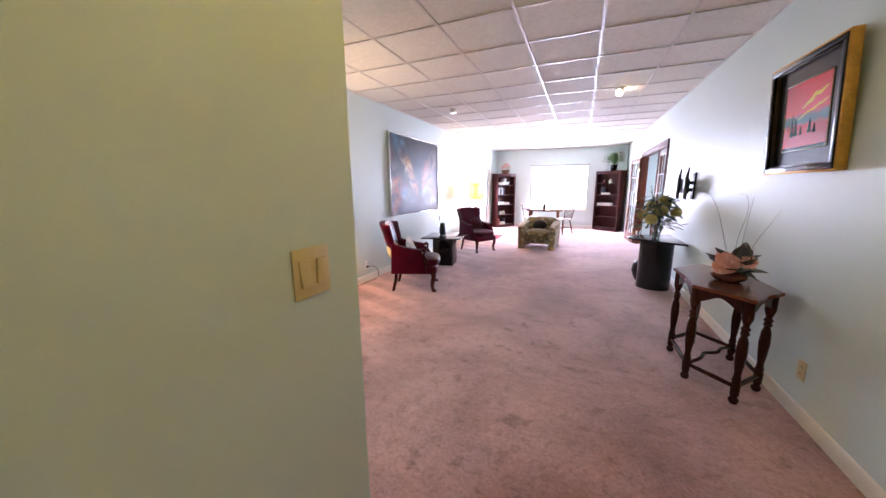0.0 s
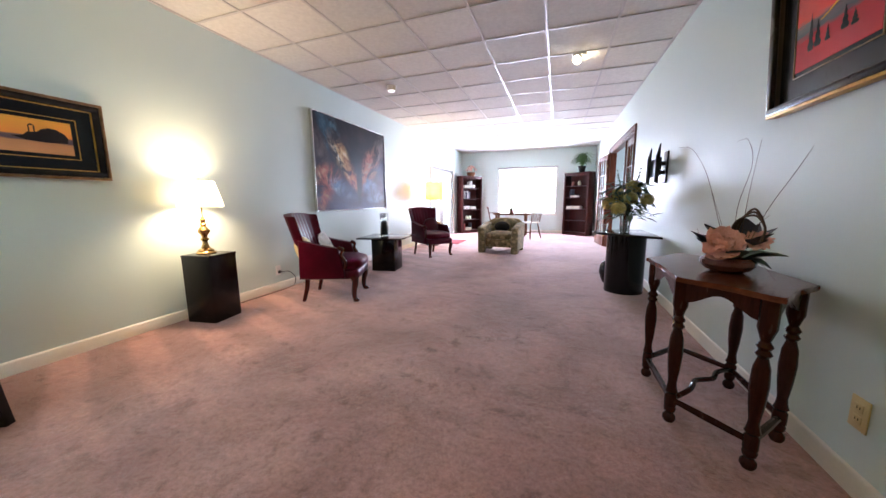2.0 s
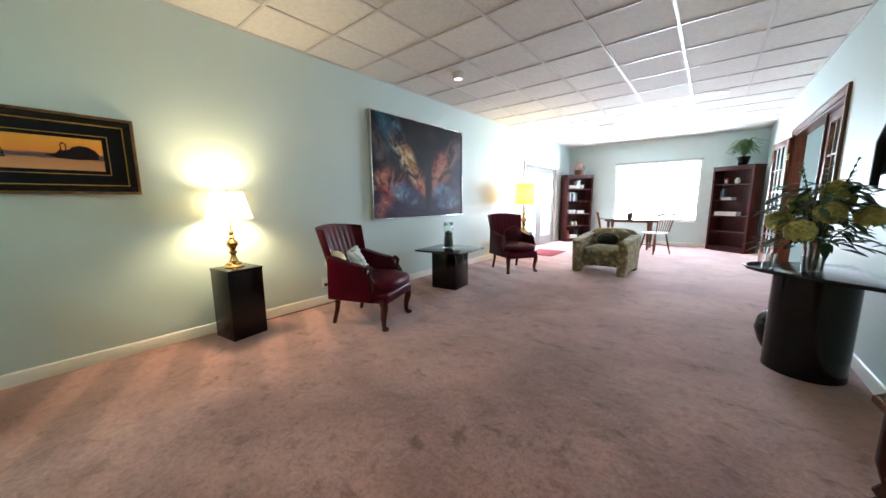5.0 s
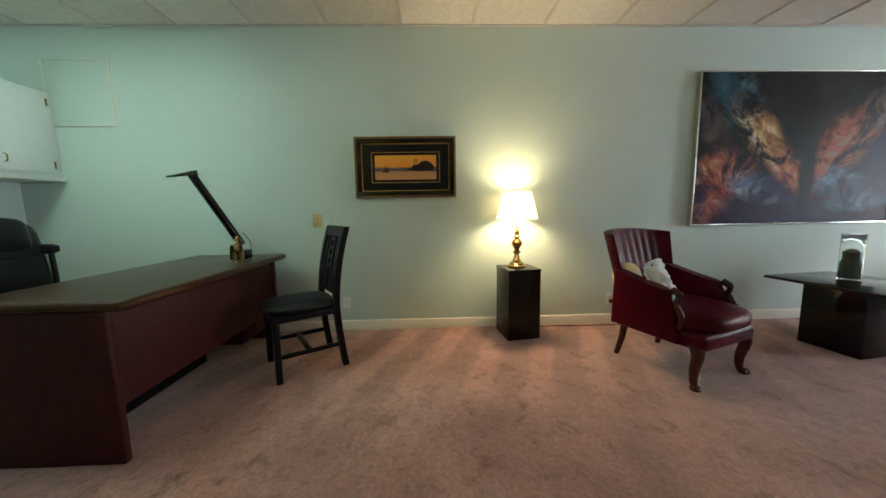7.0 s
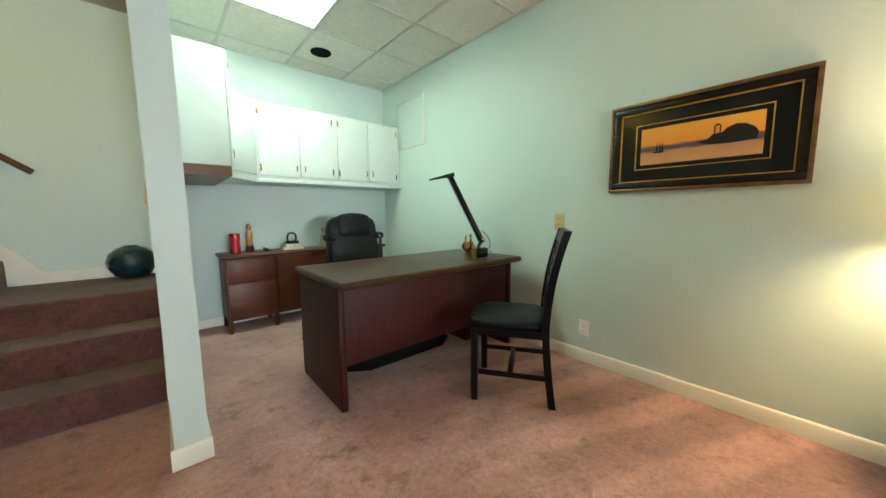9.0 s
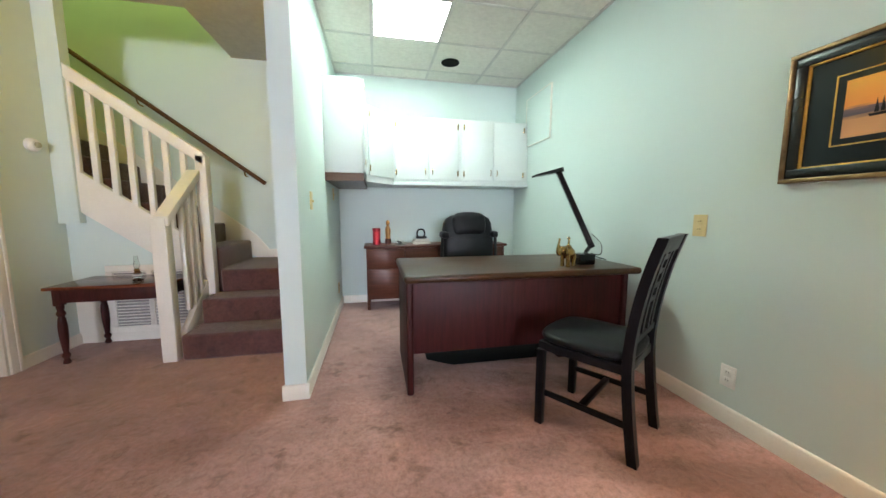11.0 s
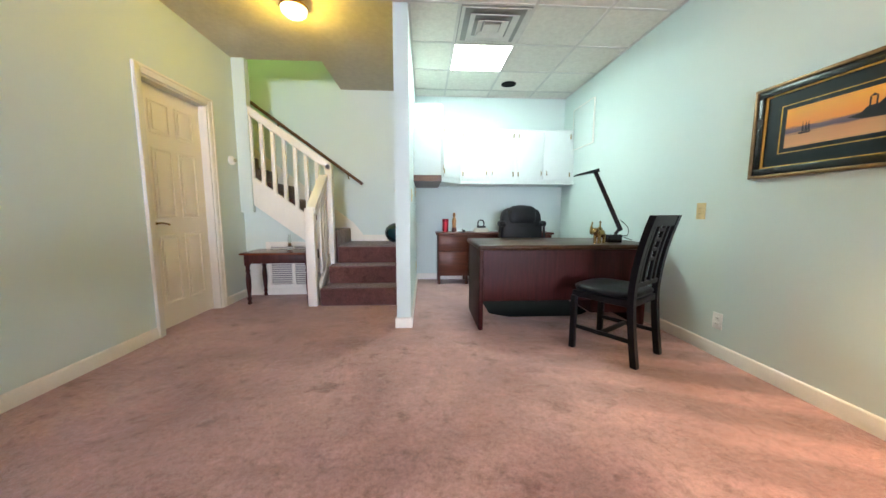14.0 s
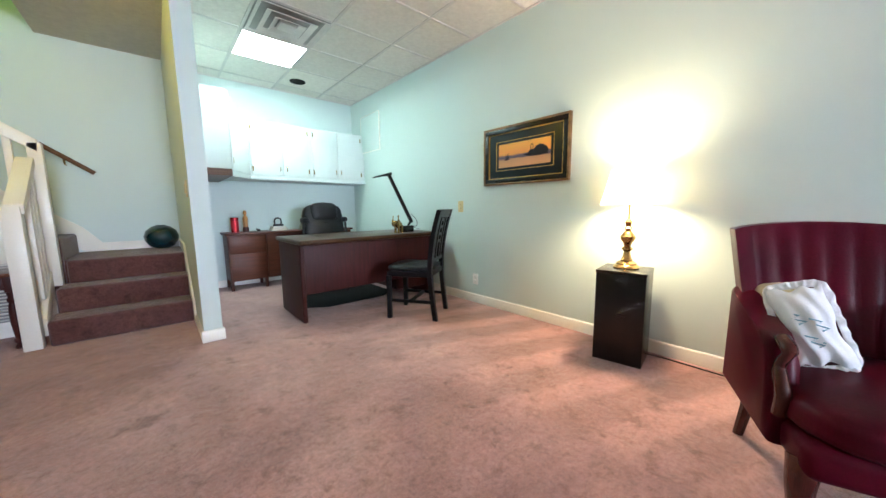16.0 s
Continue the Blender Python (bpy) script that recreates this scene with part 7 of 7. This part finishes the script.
# ---- floral armchair ----
ac2 = thing("club_chair", "low armchair in worn olive floral fabric", "armchair", -0.64, 8.76, 0, -4)
ac2.scale = (1.12, 1.06, 0.96)
part("seat_base", B((-0.30, -0.26, 0.12), (0.30, 0.30, 0.30), 0.02, 3), M_FLORAL, ac2)
part("seat_cushion", C((-0.225, -0.31, 0.28), (0.225, 0.19, 0.425), 0.03), M_FLORAL, ac2)
part("front_rail", B((-0.225, -0.30, 0.17), (0.225, -0.26, 0.29), 0.012, 2), M_FLORAL, ac2)
bm = C((-0.235, 0.13, 0.36), (0.235, 0.27, 0.70), 0.04, m=pose(0, 0, 0, -6, 0, 0))
part("back_cushion", bm, M_FLORAL, ac2)
part("backrest", C((-0.335, 0.24, 0.14), (0.335, 0.36, 0.71), 0.015, m=pose(0, 0, 0, -3, 0, 0)), M_FLORAL, ac2)
for s in (-1, 1):
    prof = [(-0.345, 0.0), (-0.255, 0.0), (-0.24, 0.10), (0.22, 0.10), (0.24, 0.0), (0.33, 0.0), (0.345, 0.62), (0.2, 0.60), (-0.1, 0.565), (-0.33, 0.545), (-0.36, 0.52)]
    bm = bmesh.new()
    a_ = [bm.verts.new((s * 0.295 - 0.062, u, w)) for u, w in prof]
    b_ = [bm.verts.new((s * 0.295 + 0.062, u, w)) for u, w in prof]
    fs = [bm.faces.new(a_), bm.faces.new(b_[::-1])]
    for k in range(len(prof)):
        bm.faces.new((a_[k], a_[(k + 1) % len(prof)], b_[(k + 1) % len(prof)], b_[k]))
    bmesh.ops.bevel(bm, geom=list({e for f in fs for e in f.edges}), offset=0.03, segments=4, profile=0.5, affect="EDGES", clamp_overlap=True)
    for v in bm.verts:
        v.co.x += s * 0.05 * max(0, v.co.z - 0.25)
    part("arm", bm, M_FLORAL, ac2, "", 50)
bp_ = thing("throw_cushion", "small black cushion on the floral armchair", "cushion", -0.65, 8.82, 0.425, -4)
part("pad", C((-0.13, -0.05, 0.0), (0.13, 0.05, 0.17), 0.03, m=pose(0, 0, 0, -20, 0, 0)), M_BLACKLEATHER, bp_)

# ---- dining table and windsor chairs ----
dt = thing("dining_table", "polished brown oval dining table on turned legs", "table", -0.86, 11.95, 0)
dt.scale = (1, 1, 0.94)
part("tabletop", P([(0.72 * math.cos(6.2832 * k / 48), 0.46 * math.sin(6.2832 * k / 48)) for k in range(48)], 0.72, 0.74, 0.006, 3), M_DINE, dt)
part("apron", P([(0.56 * math.cos(6.2832 * k / 32), 0.32 * math.sin(6.2832 * k / 32)) for k in range(32)], 0.66, 0.72), M_PINE, dt)
for x in (-0.42, 0.42):
    for y in (-0.22, 0.22):
        o = part("leg", turned_leg(0.665, 0.03), M_PINE, dt)
        o.location = (x, y, 0)


def windsor(x, y, rz):
    t = thing("windsor_chair", "honey wood spindle-back chair with a pale seat", "chair", x, y, 0, rz, "chairs at the dining table")
    part("seat", P([(0.2, -0.17), (0.21, 0), (0.2, 0.17), (0.05, 0.215), (-0.15, 0.2), (-0.2, 0.1), (-0.2, -0.1), (-0.15, -0.2), (0.05, -0.215)], 0.425, 0.455, 0.01), M_TABLETOP, t, "pale painted seat")
    for sx, sy in ((1, 1), (1, -1), (-1, 1), (-1, -1)):
        part("leg", T([(sx * 0.13, sy * 0.13, 0.43), (sx * 0.165, sy * 0.17, 0.2), (sx * 0.20, sy * 0.205, 0.0)], [0.014, 0.02, 0.013], 8), M_PINE, t)
    for sy in (-1, 1):
        part("stretcher", T([(0.17, sy * 0.175, 0.18), (-0.17, sy * 0.175, 0.18)], 0.009, 6), M_PINE, t)
    part("stretcher", T([(0, 0.175, 0.18), (0, -0.175, 0.18)], 0.009, 6), M_PINE, t)
    for k in range(7):
        u = k / 3 - 1
        part("spindle", T([(-0.17, 0.15 * u, 0.45), (-0.25, 0.19 * u, 0.83)], 0.007 if abs(u) < 1 else 0.012, 6), M_PINE, t)
    part("crest_rail", T(bez((-0.245, -0.225, 0.82), (-0.27, -0.1, 0.85), (-0.275, 0, 0.855), (-0.27, 0.1, 0.85), (-0.245, 0.225, 0.82), n=5), 0.02, 8), M_PINE, t)


windsor(-0.25, 11.28, 140)
windsor(-1.30, 11.80, 10)
fpt = thing("flower_pot", "small red flowering plant in a dark pot", "plant", -0.86, 11.9, 0.696)
part("pot", L([(0, 0), (0.05, 0), (0.07, 0.08), (0.062, 0.08), (0, 0.07)], 18), M_BOWL, fpt)
bm = bmesh.new()
for k in range(45):
    a, r = rnd.uniform(0, 6.28), rnd.uniform(0.02, 0.11)
    leaf(bm, (0.03 * math.cos(a), 0.03 * math.sin(a), 0.075), (r * math.cos(a), r * math.sin(a), 0.09 + rnd.uniform(0, 0.07)), 0.035)
part("foliage", bm, M_LEAF, fpt, "", 80)
bm = bmesh.new()
for k in range(30):
    a, r = rnd.uniform(0, 6.28), rnd.uniform(0.0, 0.09)
    c = Vector((r * math.cos(a), r * math.sin(a), 0.15 + rnd.uniform(-0.02, 0.03)))
    for q in range(4):
        leaf(bm, c, c + Vector((0.018 * math.cos(1.57 * q), 0.018 * math.sin(1.57 * q), 0.006)), 0.016, n=2)
part("blossoms", bm, M_REDMAT, fpt, "red blossoms", 80)
rm = thing("door_mat", "deep red doormat before the garden doors", "mat", -2.12, 9.95, 0)
part("pile", B((-0.30, -0.42, 0.001), (0.30, 0.42, 0.012), 0.004), M_REDMAT, rm)

# ---- ceiling fittings ----
sp = thing("spotlight", "lit white swivel spotlight on the ceiling", "spotlight", 0.60, 6.19, TOP)
part("base_ring", L([(0, 0.002), (0.075, 0.002), (0.075, -0.008), (0.062, -0.014), (0, -0.014)], 28), M_TRIM, sp)
hd = part("head", L([(0, 0), (0.03, 0), (0.045, -0.02), (0.05, -0.065), (0.046, -0.065), (0.04, -0.03), (0, -0.025)], 24, m=pose(-0.01, 0, -0.025, -55, 0, -25)), M_TRIM, sp)
part("bulb_face", L([(0, -0.05), (0.044, -0.055), (0.044, -0.045), (0, -0.04)], 20, m=pose(-0.01, 0, -0.025, -55, 0, -25)), M_SPOT, hd, "glowing bulb face")
dn = thing("recessed_downlight", "bright white recessed ceiling can", "ceiling light", -1.85, 3.36, TOP)
part("trim_ring", L([(0.095, 0.003), (0.095, -0.003), (0.08, -0.007), (0.076, 0.0), (0.076, 0.003)], 28), M_TRIM, dn)
part("lens", L([(0, -0.002), (0.0755, -0.002), (0.0755, 0.003), (0, 0.003)], 28), M_SMOKE, dn, "glowing white lens")
sd = thing("downlight", "small white ceiling downlight fitting", "ceiling light", -1.84, 6.34, TOP)
part("body", L([(0, 0.002), (0.068, 0.002), (0.066, -0.03), (0.052, -0.062), (0.046, -0.062), (0, -0.05)], 28), M_TRIM, sd)
part("lens", L([(0, -0.064), (0.045, -0.064), (0.045, -0.055), (0, -0.05)], 24), M_SMOKE, sd, "glowing white lens")
dc = thing("recessed_downlight", "white recessed ceiling can with a lit lens", "ceiling light", 0.60, 9.35, TOP)
part("trim_ring", L([(0.095, 0.003), (0.095, -0.003), (0.08, -0.007), (0.076, 0.0), (0.076, 0.003)], 28), M_TRIM, dc)
part("lens", L([(0, -0.002), (0.0755, -0.002), (0.0755, 0.003), (0, 0.003)], 28), M_SMOKE, dc, "glowing white lens")
rg = thing("ceiling_register", "white slatted ceiling air register", "vent", -1.15, 10.43, TOP)
part("frame", B((-0.15, -0.10, -0.006), (0.15, 0.10, 0.004), 0.002), M_TEE, rg)
for k in range(7):
    part("slat", B((-0.125, -0.08 + k * 0.024, -0.012), (0.125, -0.068 + k * 0.024, -0.0065)), M_TEE, rg)
